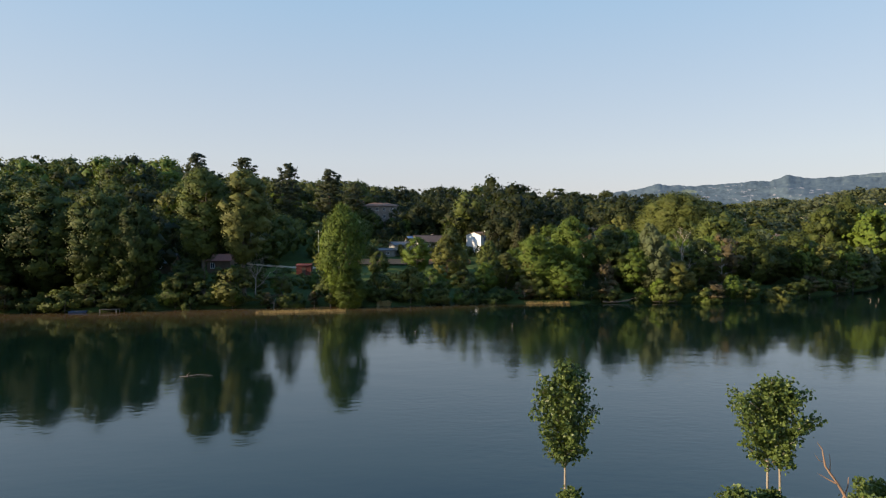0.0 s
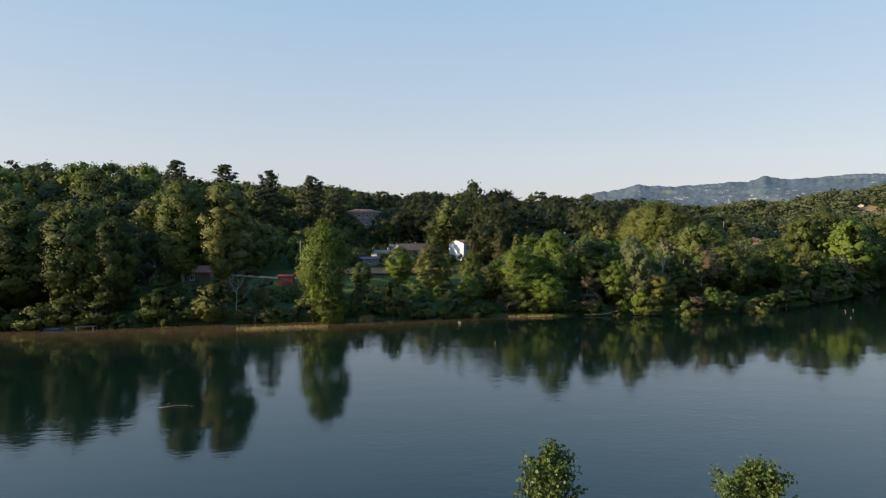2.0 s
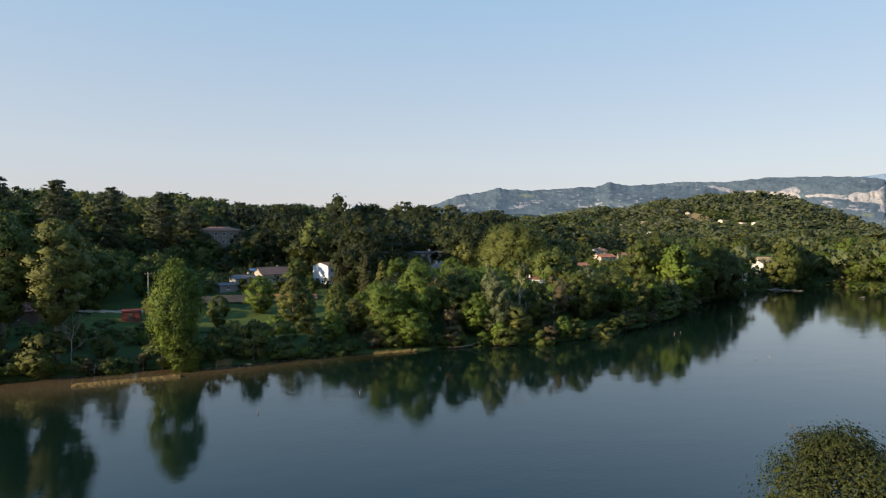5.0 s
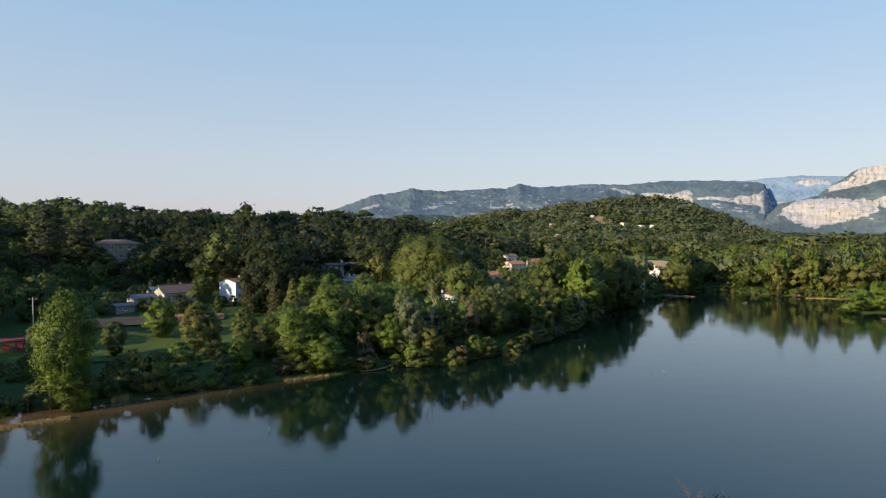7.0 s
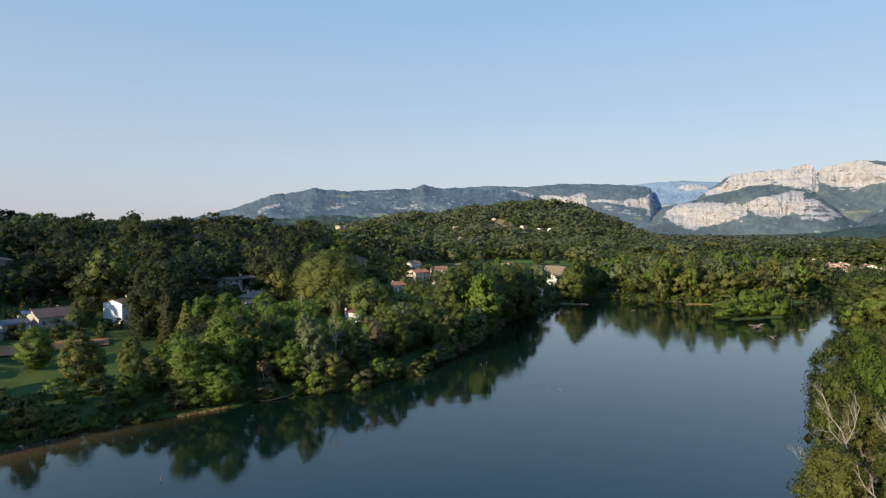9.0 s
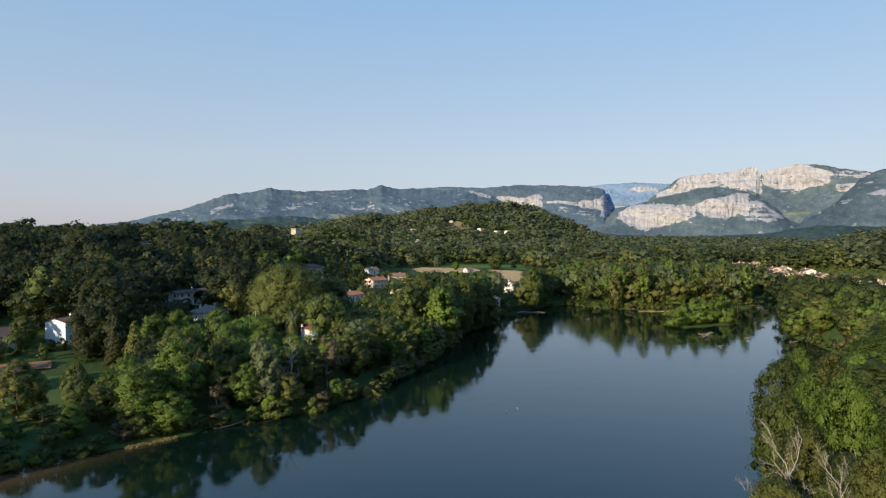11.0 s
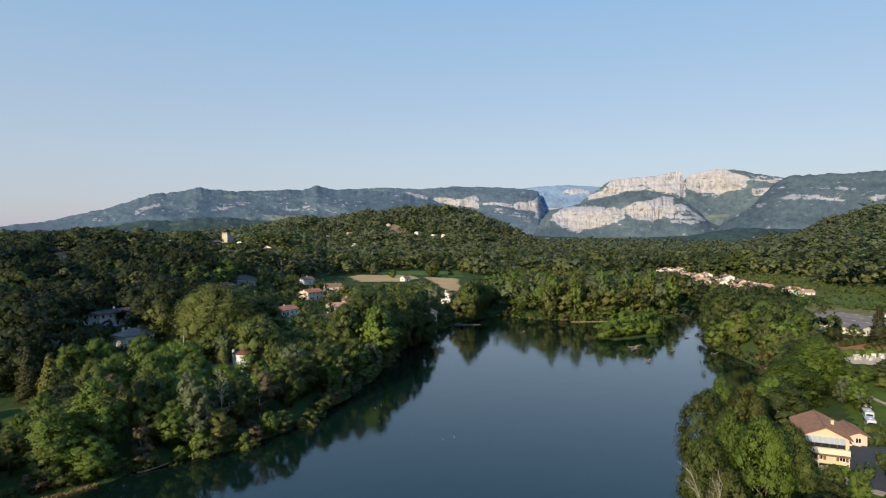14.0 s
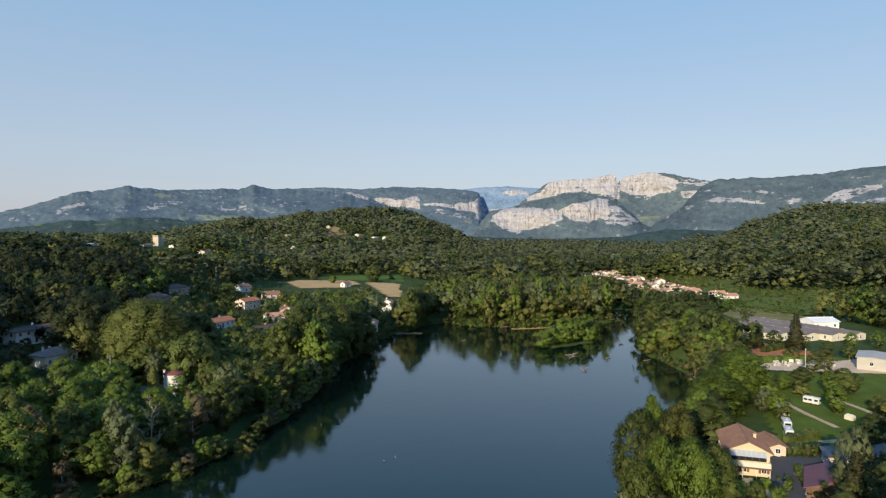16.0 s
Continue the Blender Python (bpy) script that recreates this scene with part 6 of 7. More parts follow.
# near bank
for kd, bx, by, top, bw in (("river_green", 103, 47.3, 18.6, 10), ("river_bright", 112, 49, 19, 7), ("river_olive", 111, 43.5, 19.3, 9), ("river_green", 119, 47.5, 16, 9), ("river_bright", 88, 37, 20.2, 8.5), ("river_olive", 95, 41, 18, 8),
                            ("river_bright", 84.5, 31.2, 21.6, 8.6), ("river_green", 92.5, 31, 19.2, 8.6), ("river_green", 81, 37, 18.2, 8), ("river_olive", 76, 32.2, 16.8, 7.5), ("river_green", 99, 36, 17, 9), ("river_olive", 67.5, 22.4, 18.6, 7.5),
                            ("river_olive", 64.5, 30, 14, 8.5), ("river_green", 73, 27, 15.5, 8), ("river_green", 76, 22, 16, 9), ("river_bright", 105, 39, 15.5, 8), ("river_green", 84, 23.5, 14, 9)):
    hero(kd, bx, by, top - gz(bx, by), bw)
hero("river_bush", 96, 27, 6, 8)
hero("river_bright", 158, 53, 15, 15, label="broad bright green tree at the campsite edge"), hero("river_bright", 168, 50, 15, 14), hero("river_green", 176, 56, 15, 13), hero("river_green", 148, 51, 12, 11), hero("bright", 172, 46, 9, 9)
for bx, by, bh, kd in ((190, 62, 14, "broadleaf"), (204, 69, 14, "olive"), (218, 78, 14, "olive"), (228, 84, 15, "broadleaf"), (238, 98, 15, "olive"), (246, 92, 14, "bright"), (258, 100, 14, "broadleaf"),
                       (262, 114, 15, "olive"), (278, 122, 14, "broadleaf"), (250, 80, 12, "broadleaf"), (236, 77, 12, "bright"), (284, 112, 12, "bright")):
    hero(kd, bx, by, bh, 11)
for bx, by, bh in ((262, 66, 7), (268, 74, 8), (272, 84, 9), (278, 92, 9), (270, 58, 6), (266, 90, 10), (284, 44, 6), (262, 48, 5), (255, 40, 6), (288, 36, 7)):
    hero("broadleaf" if bx % 4 else "bright", bx, by, bh, bh * 0.95, "small")
for bx, by, bh, kd in ((196, 35, 6, "bright"), (224, 45, 5.5, "olive"), (195, 45, 4, "broadleaf"), (181, 22, 5, "olive"), (231, 43, 6.5, "olive"), (237, 54, 5, "broadleaf"), (216, 40, 4, "bush"), 
                       (150, 20, 6, "broadleaf"), (160, 14, 7, "olive"), (138, 28.5, 3, "bush"), (118, 27.5, 2.5, "bush_bright"), (115, 20, 5, "bush"), (243, 24, 7, "broadleaf"), (172, 20, 5, "bush_olive")):
    hero(kd, bx, by, bh, bh * 1.15, "small")
hero("dry", 207, 76, 10, 9), hero("bush_olive", 242, 108, 6, 9), hero("bush_bright", 276, 116, 5, 6)
hero("conifer", 256, 70, 9, 6), hero("conifer", 258, 57.5, 15, 8.5, label="broad dark conifer beside the works")
hero("willow", 117.5, 17.5, 13.2, 6.4, label="tall pale-topped tree beside the barn"), hero("conifer", 114.6, 16.9, 10.5, 7, label="dense dark conifer beside the barn"), hero("broadleaf", 116, 12, 7, 7), hero("olive", 112, 17, 6, 6), hero("broadleaf", 133, 13, 7, 7), hero("bright", 128, 13.5, 5, 6), hero("broadleaf", 158, 20, 6, 6), hero("olive", 168, 16, 6, 7), hero("broadleaf", 186, 48, 6, 6), hero("bright", 192, 46, 5, 6), hero("broadleaf", 204, 44, 5, 6)
hero("broadleaf", 353, 412, 15, 16), hero("bright", 318, 425, 7, 8), hero("willow", 330, 470, 12, 10), hero("bush", 372, 430, 4, 6), hero("bush", 385, 424, 4, 6)
hero("bright", 176, 30, 7, 6), hero("broadleaf", 198, 32, 7.5, 8), hero("bush_olive", 189, 41, 4, 6), hero("bright", 164, 40, 6, 6), hero("willow", 166, 44, 6, 5), hero("bush", 160, 38, 4, 4)
# a tall young tree close to the near bank, seen from above
hero("bankside", 26, 23.4, 14.8 - gz(26, 23.4), 11, label="leafy olive-green tree on the near bank")


def bare_tree(x, y, h, w, label, material=None, seed=3, lean=0.0):
    """A dead tree: trunk, limbs, branches and twigs, each growing out of the one before. lean: by how much of its height it tips over the water."""
    root = thing("dead_tree", x, y, 0, label, "tree", "dead trees")
    rng = np.random.default_rng(seed)
    stuff = material or BARK_PALE
    r0 = 0.009 * h + 0.04
    tip = np.array([-0.35 * lean * h, 0.94 * lean * h, h * (1 - 0.25 * lean)])
    path = [np.array([0, 0, -0.6])] + [tip * k / 5 + rng.normal(size=3) * (0.02 * h, 0.02 * h, 0) for k in range(1, 6)]
    part("trunk", mesh_from("trunk", *tube(path, [r0 * (1.2 - 0.21 * k) for k in range(6)], 8), stuff, True), root)
    twigs = []

    def grow(a, way, length, r, level, limb):
        """A bough from a along way, with its own side shoots."""
        way = way / np.linalg.norm(way)
        mid = a + way * length * 0.5 + rng.normal(size=3) * length * 0.06
        end = a + way * length + rng.normal(size=3) * length * 0.1 + (0, 0, 0.08 * length)
        (limb if level < 2 else twigs).append(tube([a, mid, end], [r, r * 0.7, r * 0.3], 5 if level < 2 else 3))
        if level == 3:
            return
        for q in range((5, 5, 4)[level]):
            u = 0.25 + 0.75 * (q + rng.random()) / (5, 5, 4)[level]
            base = a + (mid - a) * 2 * u if u < 0.5 else mid + (end - mid) * (2 * u - 1)
            grow(base, way + rng.normal(size=3) * 0.62 + (0, 0, 0.25), length * (0.62 - 0.25 * u) * rng.uniform(0.8, 1.2), r * 0.5, level + 1, limb)

    for k in range(7):
        limb = []
        u = 0.32 + 0.68 * k / 6
        base = path[int(u * 5)] + (path[min(5, int(u * 5) + 1)] - path[int(u * 5)]) * (u * 5 - int(u * 5))
        a = k * 2.4 + rng.uniform(-0.5, 0.5)
        grow(base, np.array([math.cos(a), math.sin(a), 0.75 + 0.6 * u]), w * (0.62 - 0.25 * u), r0 * (0.62 - 0.32 * u), 0, limb)
        part("limb", mesh_from("limb", *join(limb), stuff, True), root)
    tagged(part("brushwood", mesh_from("brushwood", *join(twigs), stuff, True), root), kind="stuff")


bare_tree(66.8, 25.2, 14.6 - gz(66.8, 25.2), 9, "bleached dead tree on the near bank", seed=3)
bare_tree(71.5, 31.2, 13.8 - gz(71.5, 31.2), 9.5, "bleached leaning dead tree over the water", seed=5, lean=0.05)
bare_tree(33.2, 31.2, 9.4 - gz(33.2, 31.2), 6, "bare thin tree on the near bank", BARK, seed=6)
bare_tree(52, 131, 12, 6, "grey dead tree among the bank growth", seed=7)
bare_tree(-37, 120, 8, 8, "bleached fallen limbs of a dead tree", BARK_TAN, seed=8, lean=0.5)
bare_tree(226, 84, 9, 7, "bleached dead tree on the bank", seed=9)
def plant_woods():
    rng = np.random.default_rng(11)
    # individual trees within 185 m
    X, Y = scatter(1, 25, 250, 7.0, -60, 100)
    r = np.hypot(X, Y)
    d = shore(X, Y)
    H = tree_height(X, Y, rng)
    ok = np.ones(len(X), bool)
    for px, py, pr in PLANTED:
        ok &= np.hypot(X - px, Y - py) > pr
    X, Y, H, r, d = X[ok], Y[ok], H[ok], r[ok], d[ok]
    order = np.argsort(d + 0.3 * r)
    single = set(order[:135].tolist())
    for i in order[:135]:
        h = H[i]
        if h < 6:
            kind = ("bush", "bush_bright", "bush_olive")[rng.integers(3)]
        else:
            kind = rng.choice(["broadleaf", "bright", "olive", "ash", "willow"], p=[0.4, 0.2, 0.16, 0.18, 0.06])
            if 28 < X[i] < 66 and 138 < Y[i] < 200:
                kind = "bright"
        tree(kind, X[i], Y[i], h, h * rng.uniform(0.6, 0.9) if h > 6 else h * 1.2, "big" if r[i] < 160 else "small")
    rest = np.array([i for i in range(len(X)) if i not in single])
    near = [crown(s, sh, 1, 1, 34, 36, 0.037, 0, 0, 0.64) for s, sh in ((6, "round"), (7, "oval"), (8, "tall"), (9, "dome"))]
    kinds = [crown(s, sh, 1, 1, 24, 18, 0.05, 0, 0, 0.7, 0.14) for s, sh in ((1, "round"), (2, "oval"), (3, "tall"), (4, "round"), (5, "dome"))]
    MATS = [LEAF, LEAF_BRIGHT, LEAF_OLIVE, LEAF_GREY, LEAF_SHADED]

    def mass(name, label, X, Y, H, kinds, seed, wide=(0.8, 1.1), odds=(0.56, 0.16, 0.15, 0.07, 0.06), mats=MATS):
        q = np.random.default_rng(seed)
        grove = np.argsort(np.argsort(fbm(X / 38 + seed, Y / 38, 3) + 0.22 * q.random(len(X)))) / max(1, len(X))   # kinds stand in groves
        tone = np.stack([0.5 * q.random(len(X)) + 0.5 * vnoise(X / 26 + 3, Y / 26), np.minimum(np.searchsorted(np.cumsum(odds), grove), len(odds) - 1)], 1)
        tone[:, 1] = np.where((X > 28) & (X < 66) & (Y > 138) & (Y < 200), 1, tone[:, 1])
        az = np.degrees(np.arctan2(X, Y))
        lit = (X > 180) & (Y > 150) & north(X, Y) & (np.hypot(X, Y) < 430)   # willows and poplars round the lake's end; paler leaves imitate sunlit crowns
        tone[:, 1] = np.where(lit, q.choice([1, 2, 3, 0], len(X), p=(0.3, 0.4, 0.2, 0.1)), tone[:, 1]) if len(mats) > 4 else tone[:, 1]
        dark = (q.random(len(X)) < np.where(az > -6, 0.88, 0.12)) & (az < np.where(np.hypot(X, Y) > 240, 21, 15)) & north(X, Y) & (np.hypot(X, Y) > 150)   # leaf colour darkened by bearing, for the west hill's shade
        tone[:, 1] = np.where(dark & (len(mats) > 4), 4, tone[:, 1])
        tone[:, 1] = np.where((H < 6) & ~north(X, Y) & (len(mats) > 4), 1, tone[:, 1])
        W = np.maximum(H * q.uniform(*wide, len(X)), 3.5)
        wood_mass(name, label, kinds, np.stack([X, Y, ground_z(X, Y) - 0.3], 1), H, W, tone, mats, seed)

    mass("bank_woods", "mixed green woods behind the lake's banks", X[rest], Y[rest], H[rest], near, 3)
    X, Y = scatter(2, 250, 430, 9.2, -35, 95)
    mass("hill_woods", "dense green woods on the hillside and valley", X, Y, tree_height(X, Y, rng), kinds, 4)
    k2 = [crown(s, sh, 1, 1, 15, 10, 0.072, 0, 0, 0.85, 0.1) for s, sh in ((11, "round"), (12, "oval"), (13, "round"), (14, "dome"))]
    X, Y = scatter(3, 430, 760, 12.5, -12, 95)
    mass("valley_woods", "dense green woods along the valley floor", X, Y, tree_height(X, Y, rng), k2, 5, (1.2, 1.55), (0.42, 0.14, 0.2, 0.12, 0.12), [LEAF, LEAF_OLIVE, LEAF_VALLEY_HAZED, LEAF_GREY, LEAF_SHADED])
    k3 = [crown(s, "round", 1, 1, 6, 5, 0.13, 0, 0, 0.95, 0.08) for s in (21, 22, 23)]
    k4 = [crown(s, "round", 1, 1, 3, 3, 0.2, 0, 0, 1.0, 0.08) for s in (24, 25)]
    X, Y = scatter(4, 760, 1750, 17.5, 3, 93)
    KX, KY = scatter(8, 760, 1500, 12.0, 25, 52)
    hill = lambda x, y: np.hypot((x - 912) / 330, (y - 1062) / 330) < 1
    X, Y = np.concatenate([X[~hill(X, Y)], KX[hill(KX, KY)]]), np.concatenate([Y[~hill(X, Y)], KY[hill(KX, KY)]])
    mass("distant_woods", "distant woods on the knoll and the plain", X, Y, tree_height(X, Y, rng), k3, 6, (1.4, 1.85), (0.47, 0.38, 0.05, 0.1), [LEAF_VALLEY_HAZED, LEAF_PLAIN_HAZED, LEAF_GREY, LEAF])
    X, Y = scatter(5, 1750, 3000, 38, 3, 95)
    mass("far_woods", "far hazy woods at the mountains' feet", X, Y, tree_height(X, Y, rng) * 1.1, k4, 7, (1.8, 2.6), (0.8, 0.2), [LEAF_PLAIN_HAZED, LEAF_VALLEY_HAZED])

    # scrub on the slope above the estate
    q = np.random.default_rng(15)
    X, Y = q.uniform(340, 700, 9000), q.uniform(20, 330, 9000)
    near_scrub = np.zeros(len(X), bool)
    for cx, cy, cr in SCRUB:
        near_scrub |= np.hypot(X - cx, Y - cy) < cr
    ok = near_scrub & keep(X, Y) & ~north(X, Y) & (fbm(X / 30, Y / 30, 3) > 0.42)
    X, Y = X[ok][:1500], Y[ok][:1500]
    mass("slope_scrub", "bright green scrub on the slope above the estate", X, Y, q.uniform(1.5, 3.6, len(X)), [crown(s, "bush", 1, 1, 4, 5, 0.22, 0) for s in (31, 32, 33)], 16, (1.0, 1.4))


plant_woods()
# -- bank growth --
def bank_growth():
    rng = np.random.default_rng(21)
    pts = np.array(FAR_SHORE[1:])
    seg = np.hypot(*np.diff(pts, axis=0).T)
    run = np.concatenate([[0], np.cumsum(seg)])
    for k in range(int(run[-1] / 2.8)):
        s = k * 2.8 + rng.uniform(-1, 1)
        x, y = np.interp(s, run, pts[:, 0]), np.interp(s, run, pts[:, 1])
        if x < -115:
            continue
        kind = ("bush", "bush", "bush_bright", "bush_olive", "bush", "bush_dry")[rng.integers(6)]
        lowpart = -16 < x < 19
        h = rng.uniform(2.2, 4.2) if lowpart else rng.uniform(2.2, 5.2)
        tree(kind, x + rng.uniform(-1, 1), y + rng.uniform(0.2, 2.2), h, h * rng.uniform(1.1, 1.6), "big" if x < 100 else "small", group="bank bushes")
    for x, y in FAR_SHORE[-5:] + NEAR_SHORE[:3] + [(256, 204), (268, 188), (282, 176), (304, 166), (336, 172)]:
        for k in range(3):
            h = rng.uniform(2.5, 5)
            tree(("bush", "bush_bright", "bush_olive")[k], x + rng.uniform(-1, 6), y + rng.uniform(0, 5), h, h * 1.6, "small", group="bank bushes")
    pts = np.array(NEAR_SHORE[4:18])
    seg = np.hypot(*np.diff(pts, axis=0).T)
    run = np.concatenate([[0], np.cumsum(seg)])
    for k in range(int(run[-1] / 4.5)):
        s = k * 4.5 + rng.uniform(-1, 1)
        x, y = np.interp(s, run, pts[:, 0]), np.interp(s, run, pts[:, 1])
        h = rng.uniform(2, 4.5)
        if x > 86:
            tree(("bush", "bush_olive", "bush_bright")[rng.integers(3)], x + rng.uniform(-1, 1) + 1, y - rng.uniform(1.0, 3.0), h, h * 1.4, "small", group="bank bushes")


bank_growth()


# -- slender poplars on the near bank --
def poplar(x, y, top, stems, seed, w, ratio=1.45):
    root = thing("poplar", x, y, seed * 70, "slender young poplar with glossy green leaves", "tree", "young poplars", 2.0)
    rng = np.random.default_rng(seed)
    H = top - 2.0
    crown_h = w * ratio
    P, N = [], []
    for s in range(stems):
        ox, oy = (s - (stems - 1) / 2) * 0.34, (s - (stems - 1) / 2) * 0.15
        path = [(ox, oy, -0.5), (ox * 1.1, oy, H * 0.35), (ox * 0.9 + 0.05, oy, H * 0.7), (ox * 0.6, oy, H * 0.97)]
        part("trunk", mesh_from("trunk", *tube(path, [0.052, 0.044, 0.03, 0.01], 8), BARK_TAN, True), root)
    twigs = []
    for k in range(70):
        h = H - crown_h + crown_h * (k + 0.5) / 70 * 0.97
        q = (h - (H - crown_h)) / crown_h
        reach = w * 0.5 * (math.sin(math.pi * min(0.98, 0.13 + 0.85 * q)) ** 0.9) * (1.32 - 0.62 * q) * rng.uniform(0.45, 1.15)
        a = k * 2.4 + rng.uniform(-0.4, 0.4)
        base = np.array([rng.uniform(-0.3, 0.3) * (stems - 1), 0, h - 0.3])
        tip = base + (reach * math.cos(a), reach * math.sin(a), reach * 0.75)
        twigs.append(tube([base, (base + tip) / 2, tip], [0.022, 0.014, 0.005], 4))
        m = int(30 + 90 * reach)
        u = rng.random((m, 1)) ** 0.7
        p = base + (tip - base) * u + rng.normal(size=(m, 3)) * 0.11
        P.append(p)
    V, F = join(twigs)
    part("branchwork", mesh_from("branchwork", V, F, BARK_PALE, True), root)
    P = np.concatenate(P)
    m = len(P)
    n = rng.normal(size=(m, 3)) + (0, 0, 0.3)
    n /= np.linalg.norm(n, axis=1, keepdims=True)
    a = np.cross(n, rng.normal(size=(m, 3)))
    a /= np.linalg.norm(a, axis=1, keepdims=True)
    b = np.cross(n, a)
    s = 0.052 * (0.65 + 0.7 * rng.random((m, 1)))
    V = np.stack([P - a * s * 1.1, P + b * s, P + a * s * 1.5, P - b * s], 1).reshape(-1, 3)
    me = mesh_from("foliage", V, np.arange(4 * m).reshape(m, 4), LEAF_POPLAR, False, {"tone": np.repeat(rng.random(m), 4)})
    part("foliage", me, root)


poplar(4.3, 21.0, 10.1, 1, 1, 2.1, 1.72)
poplar(11.0, 19.8, 9.8, 2, 2, 2.3, 1.28)
poplar(9.0, 18.2, 6.75, 1, 3, 1.3, 1.2)
poplar(10.2, 18.6, 6.5, 1, 5, 0.8, 1.3)
poplar(4.4, 20.4, 5.75, 1, 6, 0.6, 1.4)
poplar(11.9, 16.4, 7.2, 1, 7, 0.9, 1.2)
poplar(15.6, 21.5, 5.6, 1, 4, 1.6, 1.0)


# -- floating wood, reeds and posts in the lake --
def log(x, y, yaw, length, r, label, z=0.02, branches=2, pitch=0.0):
    o = thing("driftwood", x, y, yaw, label, "log", "driftwood", z)
    rng = np.random.default_rng(int(abs(x * 31 + y * 17)))
    path = [(-length / 2 + length * k / 5, rng.normal() * 0.05 * length / 3, rng.normal() * 0.02 * length + pitch * (k - 2.5)) for k in range(6)]
    part("stem", mesh_from("stem", *tube(path, [r, r, r * 0.9, r * 0.8, r * 0.6, r * 0.25], 7), DRIFTWOOD, True), o)
    for k in range(branches):
        p = np.array(path[1 + k % 4])
        e = p + (rng.uniform(0.1, 0.3) * length, rng.choice((-1, 1)) * rng.uniform(0.1, 0.25) * length, rng.uniform(0.05, 0.15) * length)
        part("branch", mesh_from("branch", *tube([p, (p + e) / 2 + (0, 0, 0.05), e], [r * 0.5, r * 0.35, r * 0.1], 5), DRIFTWOOD, True), o)


log(-25.2, 60.2, 5, 4.6, 0.04, "thin pale branch floating on the lake")
log(209.7, 219.8, -40, 17, 0.3, "long pale log lying in the shallows", 0.05, 1)
log(214.5, 185.5, 10, 4, 0.3, "floating tangle of branches and reeds", 0.1, 5)
log(216, 128.5, 20, 9, 0.35, "weathered driftwood heap below the islet", 0.2, 5)
log(220, 131, -15, 7, 0.28, "weathered driftwood heap below the islet", 0.4, 4)
log(199.5, 113.4, 35, 7, 0.25, "bleached branch afloat near the islet", 0.1, 4)
log(225, 117, -20, 3, 0.25, "bleached stump afloat in the lake", 0.15, 3)
log(258, 128, 10, 5, 0.25, "pale log stranded in the channel", 0.1, 3)
log(232, 104, -10, 6, 0.2, "pale log lying along the bank", 0.1, 2)
log(36, 124.5, 5, 6, 0.14, "bleached trunk lying along the bank", 0.3, 4)
log(46, 124.5, -8, 5, 0.11, "bleached fallen branches at the bank", 0.3, 5)
log(192, 140, 0, 1.4, 0.1, "small dark floating branch", 0.05, 2)


def stick(x, y, h, lean, label="bent bare stick standing in the water"):
    o = thing("stick", x, y, lean * 3, label, "stick", "sticks in the lake", 0.0)
    part("stem", mesh_from("stem", *tube([(0, 0, -0.6), (0.05, 0, h * 0.5), (0.02 * lean, 0, h)], [0.06, 0.05, 0.02], 6), DRIFTWOOD, True), o)
    part("snag", mesh_from("snag", *tube([(0.05, 0, h * 0.5), (-0.25, 0.1, h * 0.95)], [0.03, 0.01], 5), DRIFTWOOD, True), o)


for sx, sy, sh, sl in ((10.6, 92.3, 0.8, 12), (91.7, 129.1, 0.55, -20), (94.5, 130.5, 0.6, 25), (86.3, 119.9, 0.45, 20), (89.2, 99.7, 0.5, 30), (92.2, 99.3, 0.55, -28), (-4, 86, 0.5, 10)):
    stick(sx, sy, sh, sl)


def dry_branch():
    """A dead leaning stem with stubs and bare twigs."""
    o = thing("dry_branch", 12.6, 17.0, 0, "bare reddish dead branch on the near bank", "branch", z=1.5)
    bark = plain("bark_reddish", (0.34, 0.20, 0.13), 0.85, 4, 0.3, 0.5)
    stem = [(0, 0, -0.5), (-0.5, 0, 2.6), (-0.85, 0, 4.9), (-1.35, 0.02, 5.75), (-1.72, 0, 6.25), (-1.82, 0, 6.75), (-1.98, 0, 6.95)]
    part("stem", mesh_from("stem", *tube(stem, [0.075, 0.06, 0.045, 0.036, 0.027, 0.015, 0.006], 8), bark, True), o)
    for a, b, c, r in (((-1.4, 0, 5.75), (-1.62, 0.1, 5.86), (-1.86, 0.12, 6.0), 0.022), ((-1.6, 0, 6.05), (-1.54, 0.05, 6.3), (-1.56, 0.08, 6.58), 0.02), ((-1.2, 0, 5.3), (-1.0, 0.1, 5.62), (-0.98, 0.1, 5.9), 0.025),
                       ((-1.75, 0, 6.35), (-1.9, 0, 6.42), (-2.02, 0.02, 6.6), 0.014), ((-1.05, 0, 5.0), (-1.3, -0.1, 5.1), (-1.5, -0.12, 5.3), 0.02), ((-0.9, 0, 4.6), (-0.6, 0.1, 5.0), (-0.55, 0.1, 5.35), 0.025)):
        part("twig", mesh_from("twig", *tube([a, b, c], [r, r * 0.7, r * 0.25], 6), bark, True), o)


dry_branch()


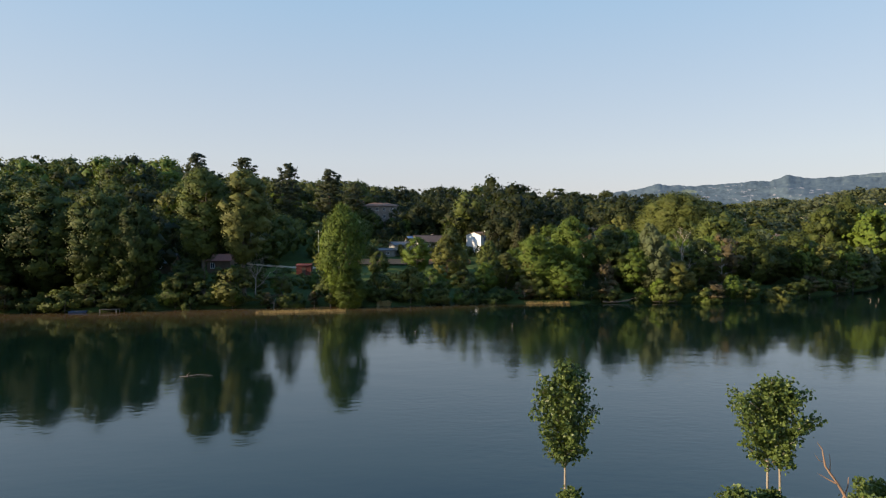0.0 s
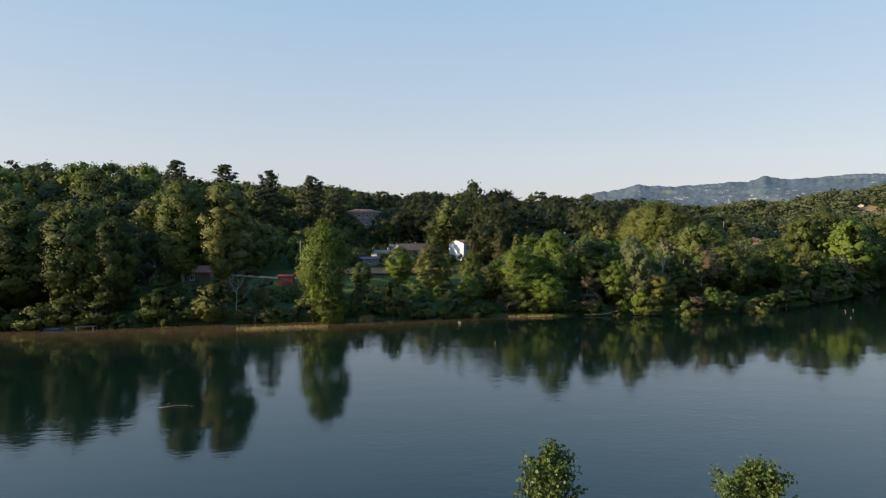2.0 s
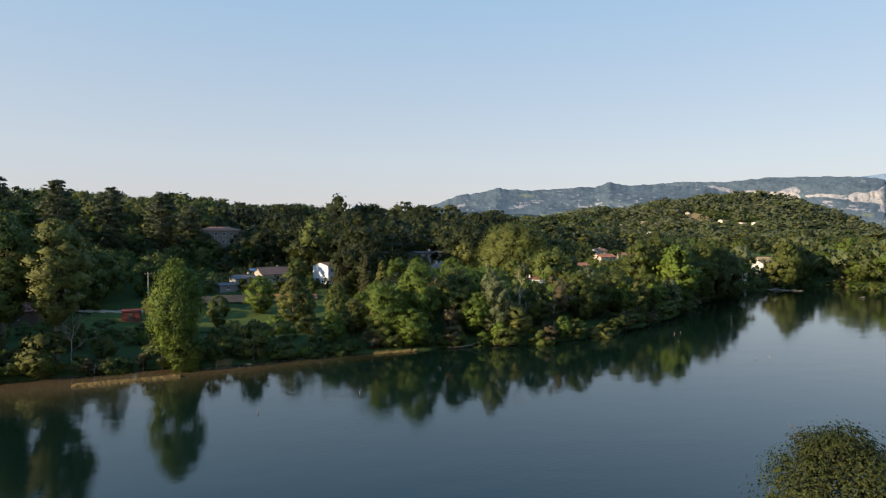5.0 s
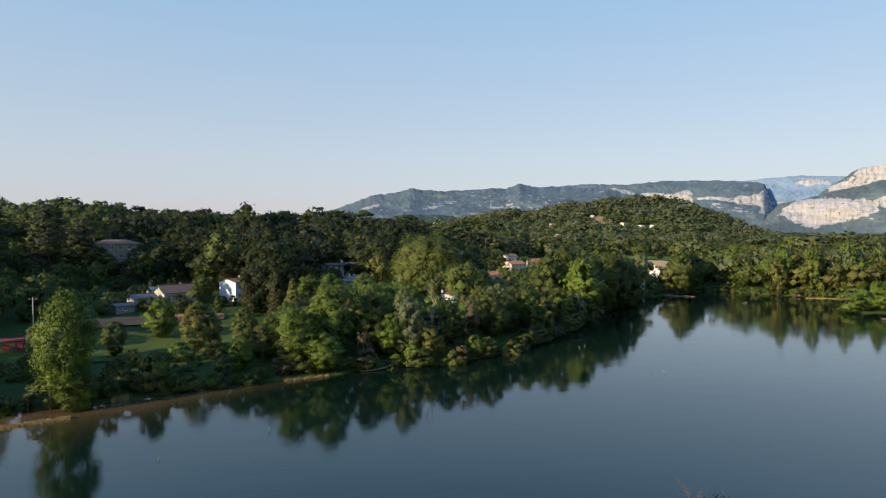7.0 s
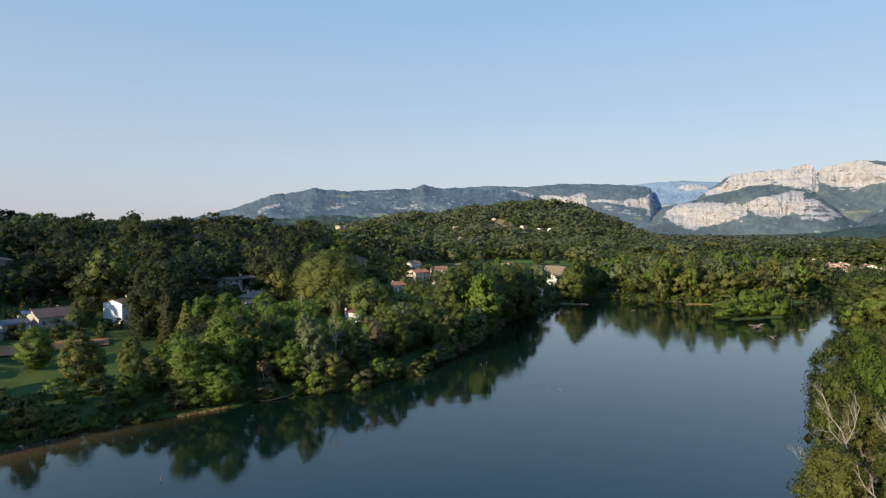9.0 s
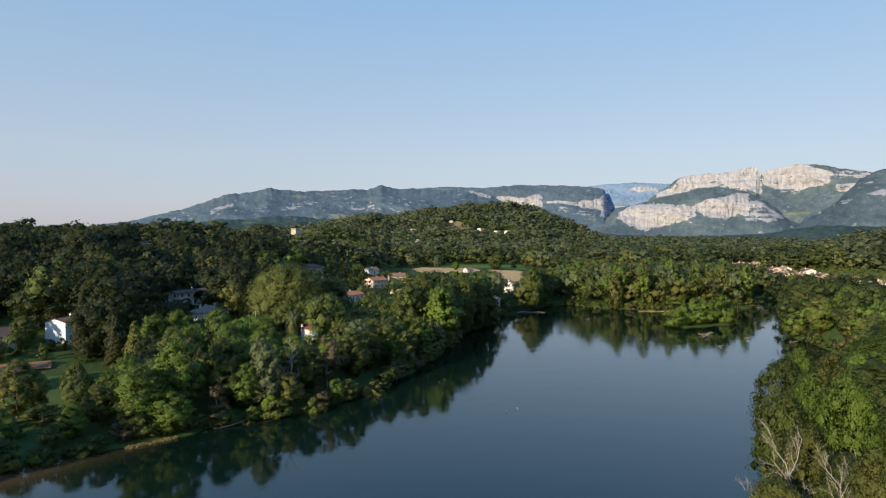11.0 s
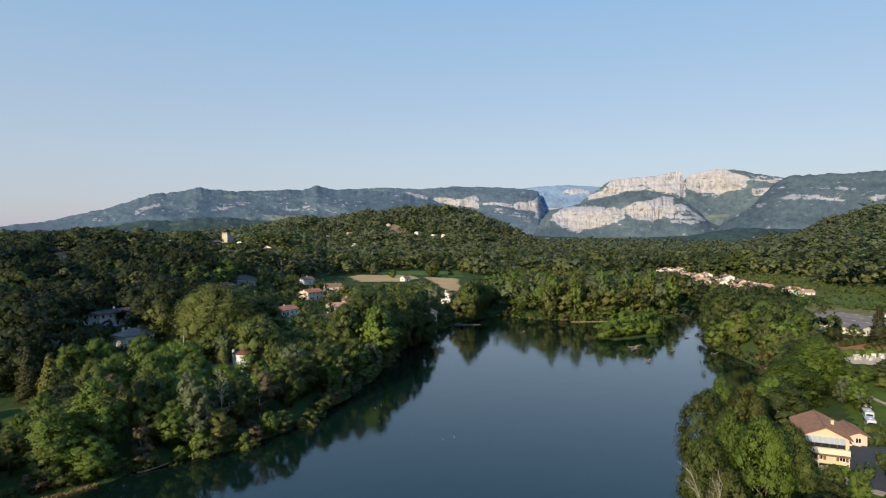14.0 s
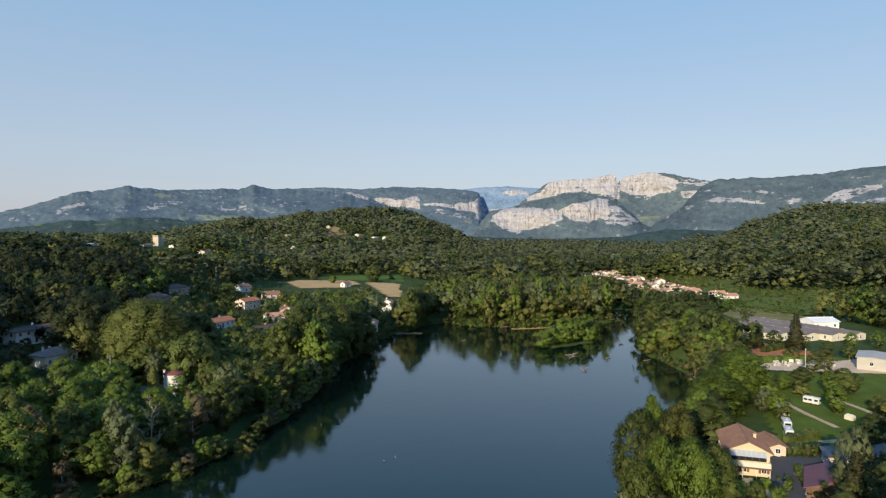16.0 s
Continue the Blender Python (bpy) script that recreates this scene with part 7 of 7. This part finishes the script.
def reed_bed(x0, y0, x1, y1, width, n, h, label):
    rng = np.random.default_rng(int(abs(x0 * 13)))
    u, v = rng.random(n), rng.normal(size=n) * width / 3
    L = math.hypot(x1 - x0, y1 - y0)
    px, py = x0 + (x1 - x0) * u - (y1 - y0) / L * v, y0 + (y1 - y0) * u + (x1 - x0) / L * v
    hh = h * (0.5 + rng.random(n)) * np.exp(-(v / width) ** 2)
    lean = rng.normal(size=(n, 2)) * 0.3 * hh[:, None]
    w = 0.05 + 0.06 * rng.random(n)
    a = rng.random(n) * 3.14
    V = np.stack([np.stack([px - w * np.cos(a), py - w * np.sin(a), 0 * px - 0.1], 1), np.stack([px + w * np.cos(a), py + w * np.sin(a), 0 * px - 0.1], 1),
                  np.stack([px + lean[:, 0], py + lean[:, 1], hh], 1)], 1).reshape(-1, 3)
    tagged(new("reeds", mesh_from("reeds", V, np.arange(3 * n).reshape(n, 3), REED)), label, "reeds", kind="stuff")


reed_bed(-33.5, 108, -18, 111, 1.5, 2200, 0.38, "yellow reeds on a low mud bar")
reed_bed(-13, 119, -10.5, 119.5, 0.8, 500, 0.9, "yellow reeds at the foot of the bank")
reed_bed(258, 190, 276, 178, 2.0, 1400, 0.4, "pale reeds along the islet's edge")
reed_bed(17, 122.6, 26, 123.6, 0.8, 500, 0.5, "dry reeds below the bank trees")


def jetty():
    j = thing("jetty", -60.5, 109.3, 5, "small weathered wooden landing stage at the bank", "jetty", z=0.0)
    for k in range(8):
        box_part("plank", [(-1.6 + k * 0.4, -0.8, 0.5, -1.25 + k * 0.4, 0.8, 0.56)], WOOD_GREY, j)
    for sx in (-1.4, 1.4):
        for sy in (-0.7, 0.7):
            box_part("pile", [(sx - 0.07, sy - 0.07, -1.2, sx + 0.07, sy + 0.07, 0.5)], WOOD_GREY, j)


jetty()


def blue_boat():
    b = thing("boat", -65.5, 108, 12, "small blue rowing boat at the bank", "boat", z=0.0)
    V = [(-1.5, -0.5, 0.35), (1.0, -0.55, 0.35), (1.7, 0, 0.5), (1.0, 0.55, 0.35), (-1.5, 0.5, 0.35), (-1.4, -0.35, -0.1), (0.9, -0.35, -0.1), (1.3, 0, -0.05), (0.9, 0.35, -0.1), (-1.4, 0.35, -0.1)]
    F = [(5, 6, 1, 0), (6, 7, 2, 1), (7, 8, 3, 2), (8, 9, 4, 3), (9, 5, 0, 4), (9, 8, 7, 6, 5)]
    part("hull", poly_mesh("hull", V, F, BOAT_BLUE), b)
    box_part("thwart", [(-0.3, -0.52, 0.26, 0.0, 0.52, 0.31)], WOOD_GREY, b)


blue_boat()


def tarp():
    o = thing("tarpaulin", -10.8, 199.3, 25, "blue tarpaulin stretched over a roof edge", "tarpaulin", z=gz(-10, 203) + 4.9)
    V = [(-1.1, -0.8, -0.3), (0, -0.9, -0.25), (1.2, -0.8, -0.3), (-1.0, 0.8, 0.35), (0, 0.8, 0.45), (1.1, 0.8, 0.35)]
    part("sheet", poly_mesh("sheet", V + [(x, y, z + 0.05) for x, y, z in V],
                            [(0, 3, 4, 1), (1, 4, 5, 2), (6, 7, 10, 9), (7, 8, 11, 10), (0, 1, 7, 6), (1, 2, 8, 7), (2, 5, 11, 8), (5, 4, 10, 11), (4, 3, 9, 10), (3, 0, 6, 9)], TARP_BLUE), o)


tarp()


def picnic_table(x, y, yaw):
    t = thing("picnic_table", x, y, yaw, "grey wooden picnic table by the track", "table", z=gz(x, y) + 0.2)
    box_part("tabletop", [(-1.2, -0.4, 0.7, 1.2, 0.4, 0.76)], WOOD_GREY, t)
    for s in (-1, 1):
        box_part("bench", [(-1.2, s * 0.75 - 0.14, 0.42, 1.2, s * 0.75 + 0.14, 0.47)], WOOD_GREY, t)
        box_part("leg", [(s * 0.9 - 0.05, -0.85, -0.1, s * 0.9 + 0.05, 0.85, 0.42), (s * 0.9 - 0.05, -0.3, 0.42, s * 0.9 + 0.05, 0.3, 0.7)], WOOD_GREY, t)


picnic_table(6.5, 183.5, 20), picnic_table(3, 182.5, 20)
